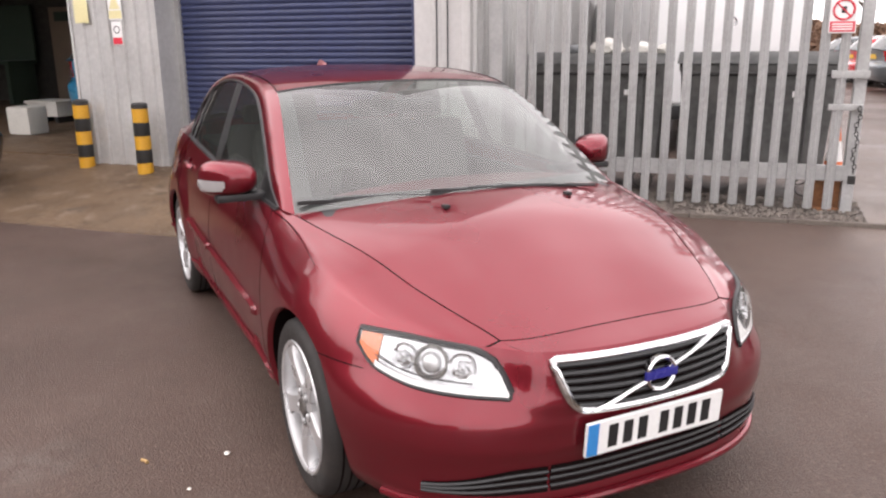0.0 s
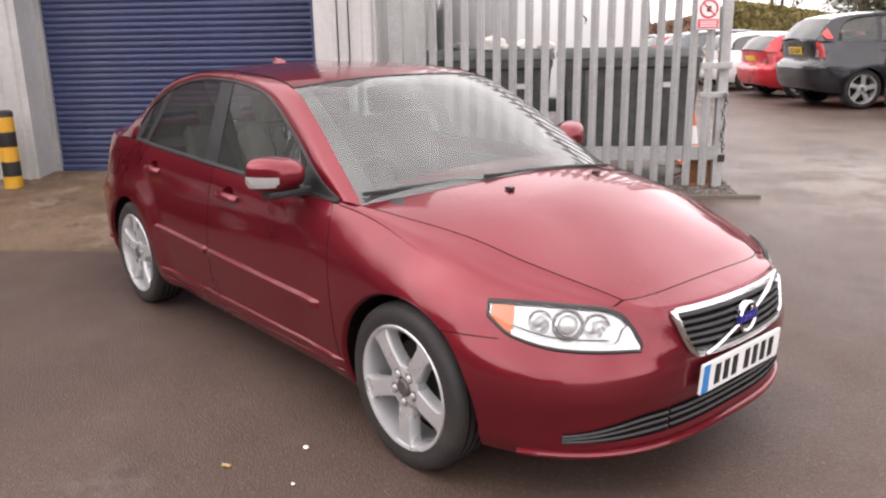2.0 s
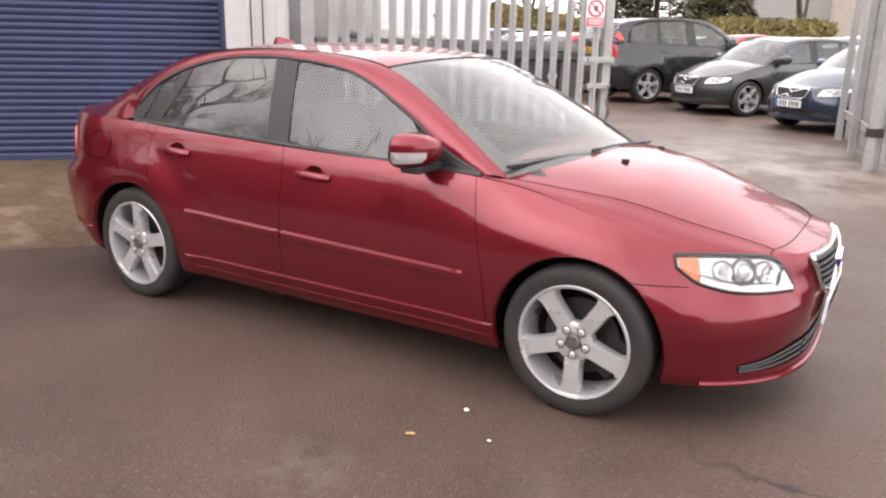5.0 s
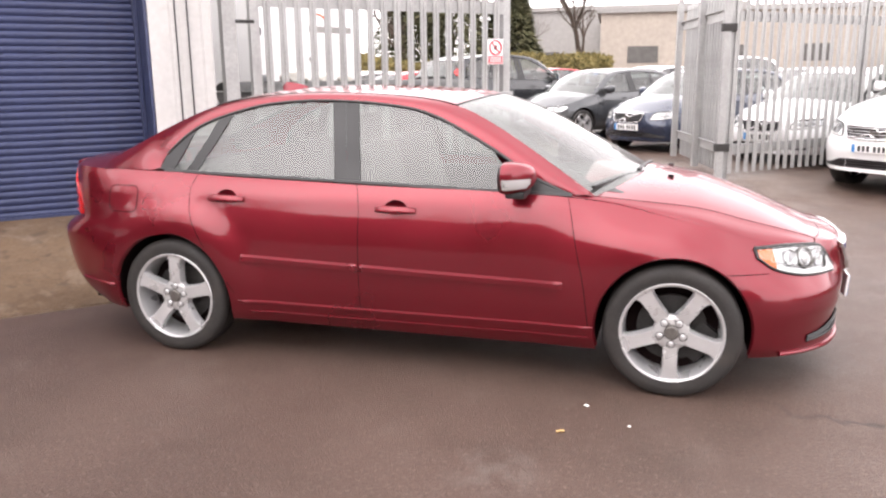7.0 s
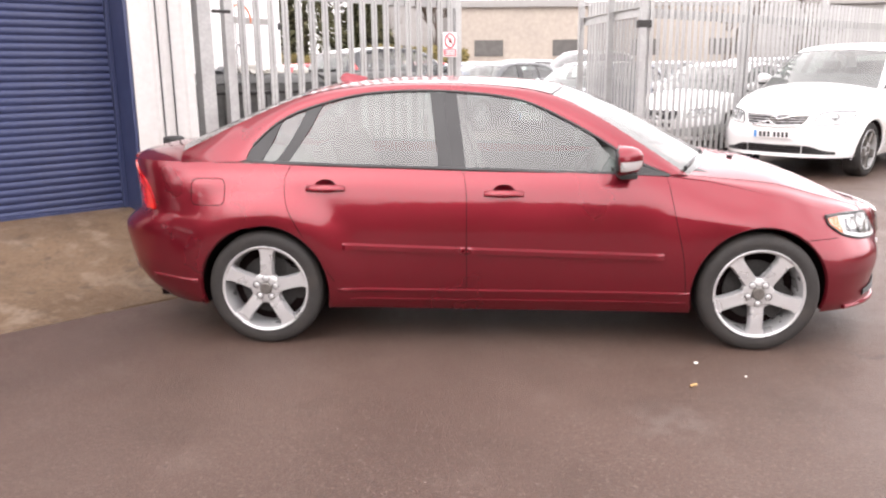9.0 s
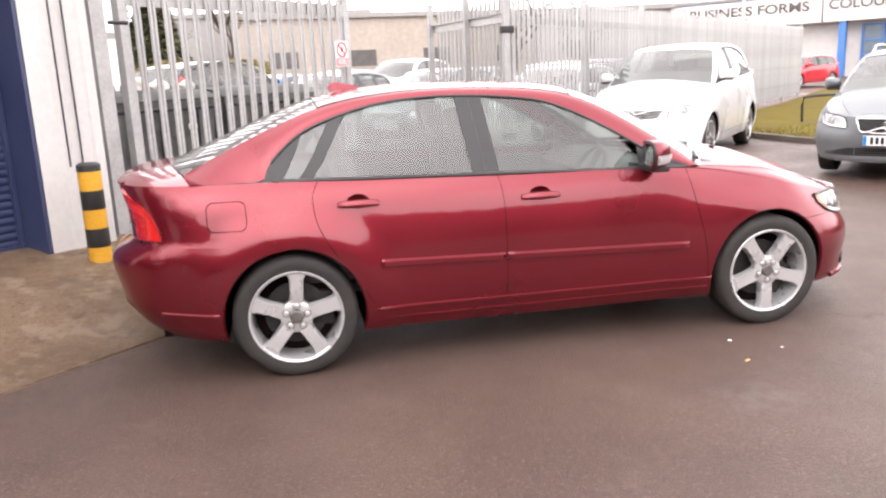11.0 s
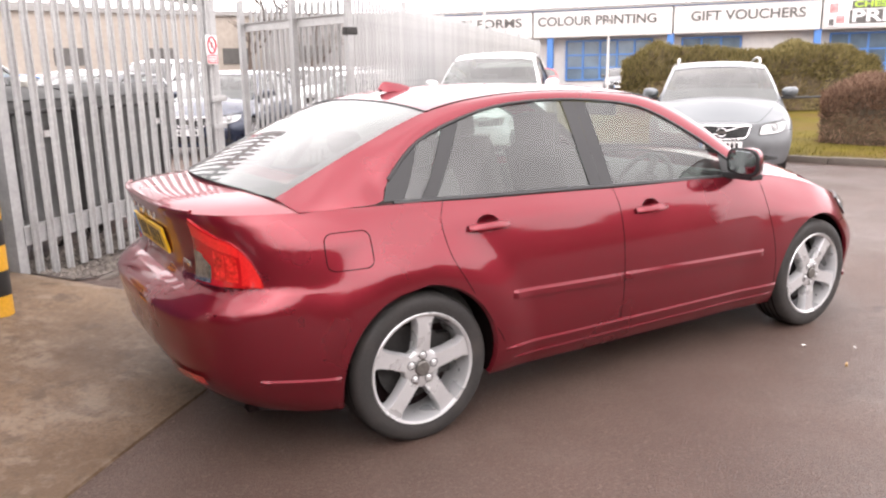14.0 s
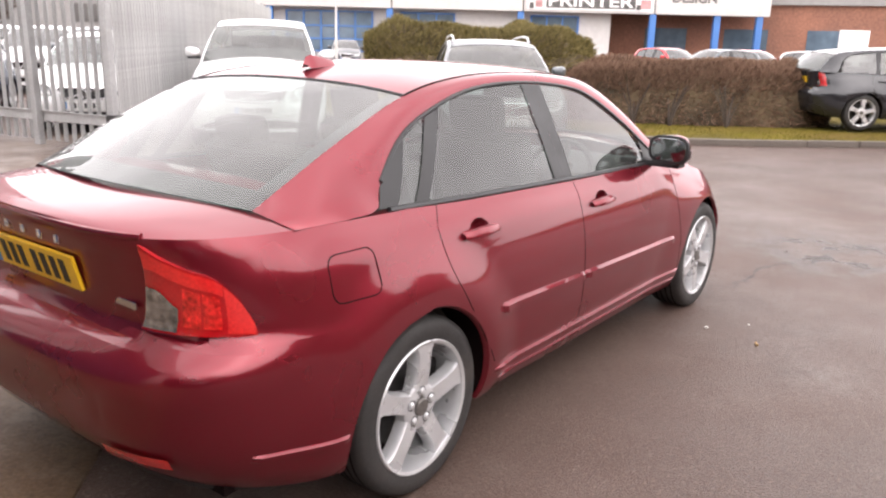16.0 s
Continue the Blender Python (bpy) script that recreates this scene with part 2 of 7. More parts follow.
M = {
    "asphalt": asphalt_shader(),
    "concrete": concrete_shader(),
    "cladding": shader("cladding", (0.49, 0.485, 0.475), 0.42, metal=0.25, vary=0.07, fine=20, coarse=1.5, dirt=(0.24, 0.215, 0.19), dirt_amount=0.3),
    "white_clad": shader("white_clad", (0.50, 0.49, 0.48), 0.4, vary=0.05, fine=20, coarse=1.5, dirt=(0.5, 0.47, 0.42), dirt_amount=0.15),
    "shutter_blue": shader("shutter_blue", (0.033, 0.042, 0.098), 0.40, spec=0.35, vary=0.10, fine=30, coarse=1.2, dirt=(0.06, 0.065, 0.11), dirt_amount=0.3),
    "frame_blue": shader("frame_blue", (0.028, 0.037, 0.090), 0.4, vary=0.1, dirt=(0.07, 0.07, 0.11), dirt_amount=0.4),
    "galvanised": shader("galvanised", (0.38, 0.38, 0.375), 0.48, metal=0.35, vary=0.10, fine=35, coarse=4, dirt=(0.22, 0.21, 0.20), dirt_amount=0.4, random_tint=0.08),
    "bin_grey": shader("bin_grey", (0.098, 0.098, 0.096), 0.55, vary=0.22, fine=18, coarse=3, dirt=(0.22, 0.215, 0.205), dirt_amount=0.6),
    "yellow": shader("yellow", (0.58, 0.30, 0.02), 0.5, vary=0.1, dirt=(0.35, 0.22, 0.06), dirt_amount=0.4),
    "black_band": shader("black_band", (0.022, 0.022, 0.022), 0.5, vary=0.15),
    "white_sign": shader("white_sign", (0.78, 0.77, 0.76), 0.35, vary=0.03),
    "lime": shader("lime", (0.42, 0.62, 0.05), 0.5, vary=0.05),
    "plum": shader("plum", (0.42, 0.22, 0.22), 0.5, vary=0.35, fine=3, coarse=1),
    "red_sign": shader("red_sign", (0.60, 0.035, 0.06), 0.4, vary=0.04),
    "yellow_sign": shader("yellow_sign", (0.72, 0.65, 0.36), 0.4, vary=0.05),
    "gravel": shader("gravel", (0.17, 0.145, 0.125), 0.9, vary=0.3, fine=30, coarse=6, bump=0.8, bump_scale=50, random_tint=0.3),
    "grass": shader("grass", (0.105, 0.082, 0.014), 0.95, vary=0.25, fine=40, coarse=1.2, bump=0.6, bump_scale=60, spec=0.08, dirt=(0.115, 0.072, 0.026), dirt_amount=0.8),
    "blade": shader("blade", (0.105, 0.095, 0.016), 0.85, vary=0.35, fine=5, coarse=1, spec=0.15),
    "kerb": shader("kerb", (0.115, 0.095, 0.080), 0.8, vary=0.15, fine=40, coarse=2, bump=0.3),
    "hedge_brown": twiggy("hedge_brown", (0.085, 0.050, 0.034), (0.32, 0.205, 0.145)),
    "hedge_green": twiggy("hedge_green", (0.075, 0.064, 0.026), (0.30, 0.245, 0.105)),
    "hedge_core": shader("hedge_core", (0.105, 0.076, 0.044), 0.95, vary=0.4, fine=6, coarse=1.2, bump=0.8, bump_scale=9),
    "evergreen": twiggy("evergreen", (0.055, 0.060, 0.030), (0.16, 0.15, 0.085)),
    "bark": shader("bark", (0.085, 0.065, 0.052), 0.9, vary=0.25, fine=15, coarse=2, bump=0.5),
    "far_wall": shader("far_wall", (0.55, 0.53, 0.51), 0.7, vary=0.05, fine=3, coarse=0.4),
    "far_tan": shader("far_tan", (0.36, 0.315, 0.27), 0.7, vary=0.10, fine=3, coarse=0.4),
    "far_grey": shader("far_grey", (0.27, 0.26, 0.25), 0.7, vary=0.08, fine=3, coarse=0.3),
    "far_dark": shader("far_dark", (0.10, 0.095, 0.09), 0.8, vary=0.15, fine=2, coarse=0.3),
    "far_blue": shader("far_blue", (0.05, 0.16, 0.42), 0.5, vary=0.06),
    "brick_far": shader("brick_far", (0.26, 0.12, 0.08), 0.9, vary=0.2, fine=6, coarse=0.5),
    "garage_shade": shader("garage_shade", (0.035, 0.032, 0.028), 0.9, vary=0.3, fine=8, coarse=1),
    "cupboard_green": shader("cupboard_green", (0.03, 0.05, 0.035), 0.7, vary=0.2),
    "plastic_white": shader("plastic_white", (0.62, 0.60, 0.55), 0.5, vary=0.08),
    "plastic_blue": shader("plastic_blue", (0.03, 0.22, 0.42), 0.45, vary=0.1),
    "door_tan": shader("door_tan", (0.20, 0.15, 0.11), 0.6, vary=0.1),
    "rust": shader("rust", (0.24, 0.105, 0.045), 0.8, vary=0.3, fine=30, coarse=5),
    "orange": shader("orange", (0.70, 0.17, 0.06), 0.55, vary=0.15),
    "red_paint": paint("red_paint", (0.168, 0.0105, 0.0195), 0.31, 0.62, 0.9, (0.88, 0.50, 0.53)),
    "white_paint": paint("white_paint", (0.80, 0.80, 0.80), 0.3, 0.0),
    "silver_paint": paint("silver_paint", (0.115, 0.127, 0.135), 0.36, 0.4, 0.6),
    "grey_paint": paint("grey_paint", (0.055, 0.058, 0.063), 0.34, 0.4),
    "black_paint": paint("black_paint", (0.014, 0.015, 0.018), 0.25, 0.1),
    "navy_paint": paint("navy_paint", (0.02, 0.028, 0.055), 0.28, 0.3),
    "blue_paint": paint("blue_paint", (0.03, 0.14, 0.40), 0.3, 0.3),
    "sky_paint": paint("sky_paint", (0.05, 0.30, 0.52), 0.3, 0.2),
    "bright_red_paint": paint("bright_red_paint", (0.50, 0.02, 0.03), 0.3, 0.1),
    "cover_grey": shader("cover_grey", (0.12, 0.125, 0.13), 0.5, vary=0.1, fine=200, coarse=8),
    "black_plastic": shader("black_plastic", (0.018, 0.018, 0.019), 0.45, vary=0.12, fine=200, coarse=8),
    "gap_shade": shader("gap_shade", (0.010, 0.006, 0.006), 0.9, vary=0.1, spec=0.03),
    "rubber": shader("rubber", (0.021, 0.019, 0.018), 0.72, vary=0.2, fine=90, coarse=10, bump=0.15, bump_scale=120, dirt=(0.055, 0.044, 0.038), dirt_amount=0.5),
    "alloy": shader("alloy", (0.56, 0.56, 0.565), 0.30, metal=0.55, vary=0.02, fine=40, coarse=10),
    "disc": shader("disc", (0.16, 0.15, 0.14), 0.45, metal=0.8, vary=0.2),
    "dark_metal": shader("dark_metal", (0.035, 0.033, 0.032), 0.6, metal=0.4, vary=0.2),
    "chrome": shader("chrome", (0.72, 0.72, 0.73), 0.14, metal=1.0, vary=0.03),
    "bowl": shader("bowl", (0.54, 0.54, 0.55), 0.20, metal=0.85, vary=0.10),
    "amber": shader("amber", (0.62, 0.13, 0.02), 0.25, vary=0.08, fine=120, coat=0.6),
    "tail_red": shader("tail_red", (0.36, 0.006, 0.008), 0.18, vary=0.10, fine=140, coat=1.0),
    "tail_bright": shader("tail_bright", (0.56, 0.016, 0.014), 0.2, vary=0.15, fine=120, coat=1.0),
    "tail_deep": shader("tail_deep", (0.50, 0.012, 0.010), 0.16, vary=0.45, fine=70, coarse=30, coat=1.0),
    "reverse_lens": shader("reverse_lens", (0.34, 0.34, 0.34), 0.12, metal=0.8, vary=0.5, fine=45, coarse=25, coat=1.0),
    "plate_white": shader("plate_white", (0.80, 0.80, 0.79), 0.35, vary=0.03),
    "plate_yellow": shader("plate_yellow", (0.78, 0.47, 0.02), 0.35, vary=0.05),
    "plate_blue": shader("plate_blue", (0.03, 0.22, 0.55), 0.35, vary=0.03),
    "ink": shader("ink", (0.012, 0.012, 0.013), 0.5, vary=0.05),
    "badge_blue": shader("badge_blue", (0.03, 0.03, 0.22), 0.3, vary=0.05),
    "seat_grey": shader("seat_grey", (0.115, 0.11, 0.105), 0.8, vary=0.12, fine=120, coarse=6, bump=0.2),
    "dash": shader("dash", (0.05, 0.049, 0.047), 0.6, vary=0.12, fine=200),
    "paper": shader("paper", (0.75, 0.73, 0.68), 0.7, vary=0.08, fine=60),
    "tobacco": shader("tobacco", (0.46, 0.30, 0.13), 0.8, vary=0.15, fine=60),
    "glass_clear": glass_shader("glass_clear", (0.50, 0.57, 0.54), 0.06, 0.085),
    # thicker pale film here, to lighten the screens as reflected sky would
    "glass_screen": glass_shader("glass_screen", (0.62, 0.69, 0.66), 0.13, 0.080),
    "glass_tint": glass_shader("glass_tint", (0.30, 0.31, 0.31), 0.06, 0.085),
    "glass_far": glass_shader("glass_far", (0.10, 0.11, 0.11), 0.20, 0.11, 0.25),
    "lens": glass_shader("lens", (0.94, 0.95, 0.95), 0.03, 0.05, 0.6),
    "mirror": shader("mirror", (0.40, 0.43, 0.43), 0.02, metal=1.0, vary=0.0),
    "window_far": shader("window_far", (0.10, 0.14, 0.18), 0.08, vary=0.2, fine=1.5, coarse=0.3),
}


# ---- mesh helpers ----
def smoothstep(a, b, v):
    k = min(1.0, max(0.0, (v - a) / (b - a)))
    return k * k * (3 - 2 * k)


def spline(knots):
    """A smooth one-valued curve through (x, value) knots."""
    xs, ys = [k[0] for k in knots], [k[1] for k in knots]
    slopes = [(ys[i + 1] - ys[i]) / (xs[i + 1] - xs[i]) for i in range(len(xs) - 1)]
    tang = [slopes[0]]
    for i in range(1, len(xs) - 1):
        a, b = slopes[i - 1], slopes[i]
        tang.append(0.0 if a * b <= 0 else 2 * a * b / (a + b))
    tang.append(slopes[-1])

    def value(x):
        if x <= xs[0]:
            return ys[0]
        if x >= xs[-1]:
            return ys[-1]
        i = max(k for k in range(len(xs) - 1) if xs[k] <= x)
        h = xs[i + 1] - xs[i]
        t = (x - xs[i]) / h
        return ((2 * t**3 - 3 * t**2 + 1) * ys[i] + (t**3 - 2 * t**2 + t) * h * tang[i]
                + (3 * t**2 - 2 * t**3) * ys[i + 1] + (t**3 - t**2) * h * tang[i + 1])
    return value


def path3(points, count):
    """Resamples a smooth curve through 3D points at even lengths."""
    pts = [Vector(p) for p in points]
    dense = []
    for i in range(len(pts) - 1):
        p0 = pts[i - 1] if i else pts[i] * 2 - pts[i + 1]
        p3 = pts[i + 2] if i + 2 < len(pts) else pts[i + 1] * 2 - pts[i]
        for k in range(12):
            t = k / 12
            dense.append(0.5 * (2 * pts[i] + (pts[i + 1] - p0) * t + (2 * p0 - 5 * pts[i] + 4 * pts[i + 1] - p3) * t * t
                                + (3 * pts[i] - p0 - 3 * pts[i + 1] + p3) * t**3))
    dense.append(pts[-1])
    far = [0.0]
    for a, b in zip(dense, dense[1:]):
        far.append(far[-1] + (b - a).length)
    out, i = [], 0
    for k in range(count):
        want = far[-1] * k / (count - 1)
        while i < len(far) - 2 and far[i + 1] < want:
            i += 1
        t = (want - far[i]) / max(1e-9, far[i + 1] - far[i])
        out.append(dense[i].lerp(dense[i + 1], min(1, t)))
    return out


def finish(bm, name, material, smooth=True, angle=38):
    bmesh.ops.recalc_face_normals(bm, faces=bm.faces)
    if smooth:
        for f in bm.faces:
            f.smooth = True
        for e in bm.edges:
            e.smooth = not (len(e.link_faces) == 2 and e.calc_face_angle(0) > radians(angle))
    me = bpy.data.meshes.new(name)
    bm.to_mesh(me)
    bm.free()
    for m in (material if isinstance(material, (list, tuple)) else [material]):
        me.materials.append(m)
    return me


def part(name, bm, material, parent, label="", smooth=True, angle=38):
    """Links a bmesh as one mesh object under a thing or a part."""
    ob = new(name, finish(bm, name, material, smooth, angle))
    ob.parent = parent
    return tagged(ob, label)


def thing(name, label, category, m=None, group="", kind=""):
    ob = new(name)
    ob.empty_display_size = 0.2
    if m is not None:
        ob.matrix_world = m
    return tagged(ob, label, category, group, kind)


def solid(name, bm, material, label, category, m=None, group="", kind="", smooth=True):
    ob = new(name, finish(bm, name, material, smooth))
    if m is not None:
        ob.matrix_world = m
    return tagged(ob, label, category, group, kind)


def add_box(bm, lo, hi, bevel=0.0, m=None):
    made = bmesh.ops.create_cube(bm, size=1.0)["verts"]
    mid, size = [(a + b) / 2 for a, b in zip(lo, hi)], [abs(b - a) for a, b in zip(lo, hi)]
    bmesh.ops.transform(bm, matrix=Matrix.Translation(mid) @ Matrix.Diagonal((*size, 1)), verts=made)
    if bevel:
        edges = list({e for v in made for e in v.link_edges})
        got = bmesh.ops.bevel(bm, geom=edges, offset=min(bevel, min(size) * 0.45), segments=2, affect="EDGES", profile=0.7)
        made = list({v for f in got["faces"] for v in f.verts} | {v for v in made if v.is_valid})
    if m is not None:
        bmesh.ops.transform(bm, matrix=m, verts=made)
    return made


def box(lo, hi, bevel=0.0, m=None):
    bm = bmesh.new()
    add_box(bm, lo, hi, bevel, m)
    return bm


def oval_plate(half_y, half_z, thick, m):
    """A rounded plate across x with a soft superellipse outline, such as a mirror's glass."""
    bm = bmesh.new()
    rings = []
    for x, k in ((-thick / 2, 0.0), (-thick / 2, 0.97), (-thick / 4, 1.0), (thick / 2, 1.0), (thick / 2, 0.0)):
        ring = []
        for i in range(28 if k else 1):
            a = 2 * math.pi * i / 28
            c, d = math.cos(a), math.sin(a)
            ring.append(bm.verts.new(m @ Vector((x, k * half_y * math.copysign(abs(c) ** 0.62, c), k * half_z * math.copysign(abs(d) ** 0.62, d)))))
        rings.append(ring)
    for a, b in zip(rings, rings[1:]):
        for i in range(28):
            j = (i + 1) % 28
            if len(a) == 1:
                bm.faces.new((a[0], b[j], b[i]))
            elif len(b) == 1:
                bm.faces.new((a[i], a[j], b[0]))
            else:
                bm.faces.new((a[i], a[j], b[j], b[i]))
    bmesh.ops.recalc_face_normals(bm, faces=bm.faces)
    return bm


def add_tube(bm, points, radius, sides=8, closed=False):
    pts = [Vector(p) for p in points]
    rings = []
    for i, p in enumerate(pts):
        a = pts[i - 1] if (i or closed) else p
        b = pts[(i + 1) % len(pts)] if (i + 1 < len(pts) or closed) else p
        way = (b - a).normalized()
        up = Vector((0, 0, 1)) if abs(way.z) < 0.9 else Vector((1, 0, 0))
        right = way.cross(up).normalized()
        top = right.cross(way)
        r = radius(i / max(1, len(pts) - 1)) if callable(radius) else radius
        rings.append([bm.verts.new(p + r * (math.cos(k * math.tau / sides) * right + math.sin(k * math.tau / sides) * top)) for k in range(sides)])
    for i in range(len(rings) - (0 if closed else 1)):
        a, b = rings[i], rings[(i + 1) % len(rings)]
        for k in range(sides):
            bm.faces.new((a[k], a[(k + 1) % sides], b[(k + 1) % sides], b[k]))
    if not closed:
        bm.faces.new(rings[0][::-1])
        bm.faces.new(rings[-1])
    return bm


def tube(points, radius, sides=8, closed=False):
    return add_tube(bmesh.new(), points, radius, sides, closed)


def add_grid(bm, rows, closed=False):
    """Quads through rows of points (each row a list of equal length)."""
    vs = [[bm.verts.new(p) for p in row] for row in rows]
    for a, b in zip(vs, vs[1:]):
        for k in range(len(a) - (0 if closed else 1)):
            j = (k + 1) % len(a)
            four = (a[k], a[j], b[j], b[k])
            if len({tuple(round(c, 6) for c in v.co) for v in four}) >= 3:
                bm.faces.new(four)
    return vs


def grid(rows, closed=False, weld=True):
    bm = bmesh.new()
    add_grid(bm, rows, closed)
    if weld:
        bmesh.ops.remove_doubles(bm, verts=bm.verts, dist=1e-5)
    return bm


def slab(rows, thick):
    """A grid with thickness along its normals."""
    bm = grid(rows)
    bmesh.ops.recalc_face_normals(bm, faces=bm.faces)
    bmesh.ops.solidify(bm, geom=bm.faces, thickness=thick)
    return bm


def add_spin(bm, profile, steps=48, axis="y"):
    """Revolves (radius, along) pairs round an axis through the origin."""
    rows = []
    for r, a in profile:
        ring = []
        for k in range(steps):
            c, s = r * math.cos(k * math.tau / steps), r * math.sin(k * math.tau / steps)
            ring.append((c, a, s) if axis == "y" else (a, c, s) if axis == "x" else (c, s, a))
        rows.append(ring)
    return add_grid(bm, rows, closed=True)


def spin(profile, steps=48, axis="y"):
    bm = bmesh.new()
    add_spin(bm, profile, steps, axis)
    return bm


def disc_cap(bm, radius, along, steps=32, axis="y"):
    ring = []
    for k in range(steps):
        c, s = radius * math.cos(k * math.tau / steps), radius * math.sin(k * math.tau / steps)
        ring.append(bm.verts.new((c, along, s) if axis == "y" else (along, c, s) if axis == "x" else (c, s, along)))
    bm.faces.new(ring)


def prism(outline, depth, axis="z", at=0.0):
    """Extrudes a closed 2D outline; axis names the direction of the extrusion."""
    bm = bmesh.new()

    def place(u, v, w):
        return (u, v, w) if axis == "z" else (u, w, v) if axis == "y" else (w, u, v)
    low = [bm.verts.new(place(u, v, at)) for u, v in outline]
    high = [bm.verts.new(place(u, v, at + depth)) for u, v in outline]
    bm.faces.new(low)
    bm.faces.new(high[::-1])
    for i in range(len(low)):
        j = (i + 1) % len(low)
        bm.faces.new((low[i], high[i], high[j], low[j]))
    return bm


# ---- ground, building, fences ----
YARD = pose(0, 0, 0, 0, 0, 45)  # local x runs along the building front, local y into the building


def along(x, y):
    return (x + y) * 0.70711, (y - x) * 0.70711


def height(x, y):
    """The lie of the land: level under the car, a ramp up to the shutter, a slight rise beyond the fence."""
    s, d = along(x, y)
    yard = 0.12 * smoothstep(1.9, 3.9, d) + 0.05 * smoothstep(6, 14, d)
    rampd = 0.27 * smoothstep(1.25, 4.0, d)
    if d > 1.53:
        rampd = 0.27 * min(1.0, (d - 1.53) / 2.0)
    k = smoothstep(0.5, -0.5, s)
    return (yard * (1 - k) + rampd * k) * (1 - smoothstep(7.0, 12.0, s) * smoothstep(5.5, 3.0, d))


def spread(lo, hi, near_lo, near_hi, fine):
    """Coordinates that lie close together in the middle and far apart towards the horizon."""
    out, v = [], near_lo
    while v < near_hi:
        out.append(v)
        v += fine
    step, v = fine, near_hi
    while v < hi:
        out.append(v)
        step *= 1.25
        v += step
    out.append(hi)
    step, v, left = fine, near_lo, []
    while v > lo:
        step *= 1.25
        v -= step
        left.append(max(v, lo))
    return left[::-1] + out


def ground_sheet():
    xs, ys = spread(-900, 900, -12, 16, 0.25), spread(-900, 900, -8, 16, 0.25)
    rows = [[(x, y, height(x, y) + 0.004 * noise.noise((x * 0.9, y * 0.9, 0))) for x in xs] for y in ys]
    solid("ground", grid(rows, weld=False), M["asphalt"], "worn damp brown-grey asphalt yard with patches", "ground", kind="structure")


ground_sheet()


def apron():
    """The cast concrete ramp in front of the shutters, in bays with open joints."""
    top = thing("pavement", "stained tan concrete apron sloping up to the shutters", "pavement", YARD, kind="structure")
    bays = [(-18.4, -14.0), (-14.0, -9.6), (-9.6, -5.2), (-5.2, -0.08)]
    for a, b in bays:
        rows = []
        n, m = 24, 14
        for j in range(m + 1):
            d = 1.53 + (6.4 - 1.53) * (j / m)
            row = []
            for i in range(n + 1):
                s = a + 0.006 + (b - a - 0.012) * i / n
                x, y = (s - d) * 0.70711, (s + d) * 0.70711
                wob = 0.012 * noise.noise((s * 0.8, 3.1, 0)) if j == 0 else 0
                row.append((s, d + wob, height(x, y) + 0.016))
            rows.append(row)
        front = [(p[0], p[1] - 0.012, p[2] - 0.03) for p in rows[0]]
        part("concrete_bay", grid([front] + rows), M["concrete"], top)


apron()


def rib_sheet(s0, s1, d, z0, z1, pitch=0.17, deep=0.028, thick=0.0, axis="s"):
    """Trapezoid-ribbed metal sheeting that stands along the building line, or runs into it."""
    prof, s = [], s0
    while s < s1 - 0.001:
        for k, o in ((0.0, 0.0), (0.62, 0.0), (0.70, deep), (0.92, deep), (1.0, 0.0)):
            v = s + pitch * k
            if v <= s1:
                prof.append((v, o))
        s += pitch
    prof.append((s1, 0.0))
    rows = []
    for z in (z0, (z0 + z1) / 2, z1):
        rows.append([(v, d - o, z) if axis == "s" else (d + o, v, z) for v, o in prof])
    bm = grid(rows)
    bmesh.ops.recalc_face_normals(bm, faces=bm.faces)
    return bm


WALL_D, SHUT_D = 3.36, 3.727
building = thing("workshop_building", "silver ribbed metal workshop with a blue roller shutter", "building", YARD)
part("cladding_panel", rib_sheet(-5.0, -3.92, WALL_D, 0.15, 4.2), M["cladding"], building, "silver ribbed cladding", smooth=False)
part("cladding_return", box((-3.945, WALL_D + 0.001, 0.15), (-3.915, SHUT_D + 0.1, 4.2), 0.004), M["cladding"], building, smooth=False)
part("cladding_return", box((-5.03, WALL_D - 0.02, 0.15), (-5.0, SHUT_D + 0.4, 4.2), 0.004), M["cladding"], building, smooth=False)
part("wall_core", box((-5.0, WALL_D + 0.04, 0.1), (-3.95, SHUT_D + 0.3, 4.2)), M["cladding"], building)
part("white_panel", rib_sheet(-1.03, -0.49, WALL_D, 0.12, 4.2, 0.27, 0.016), M["white_clad"], building, "white metal wall panel", smooth=False)
part("wall_core", box((-1.0, WALL_D + 0.03, 0.1), (-0.52, SHUT_D + 0.3, 4.2)), M["white_clad"], building)
part("shutter_jamb", box((-1.062, WALL_D + 0.004, 0.15), (-1.032, SHUT_D + 0.08, 3.6), 0.004), M["frame_blue"], building, "blue steel jamb", smooth=False)
part("side_wall", rib_sheet(WALL_D, 16.0, -0.49, 0.1, 5.0, 0.17, 0.028, axis="d"), M["cladding"], building, "grey ribbed side wall", smooth=False)
# beyond -18.2 an unseen run is added, to keep low sky off the car's tail
part("lintel", box((-34, WALL_D, 3.6), (-0.5, SHUT_D + 0.3, 5.0)), M["cladding"], building)
part("cladding_panel", rib_sheet(-34.0, -18.2, WALL_D, 0.1, 3.6), M["cladding"], building, smooth=False)
part("roof_slab", box((-34, WALL_D, 5.0), (-0.5, 16, 5.2)), M["cladding"], building)
part("guide_rail", box((-3.915, SHUT_D - 0.05, 0.25), (-3.855, SHUT_D + 0.05, 3.6), 0.006), M["galvanised"], building, smooth=False)
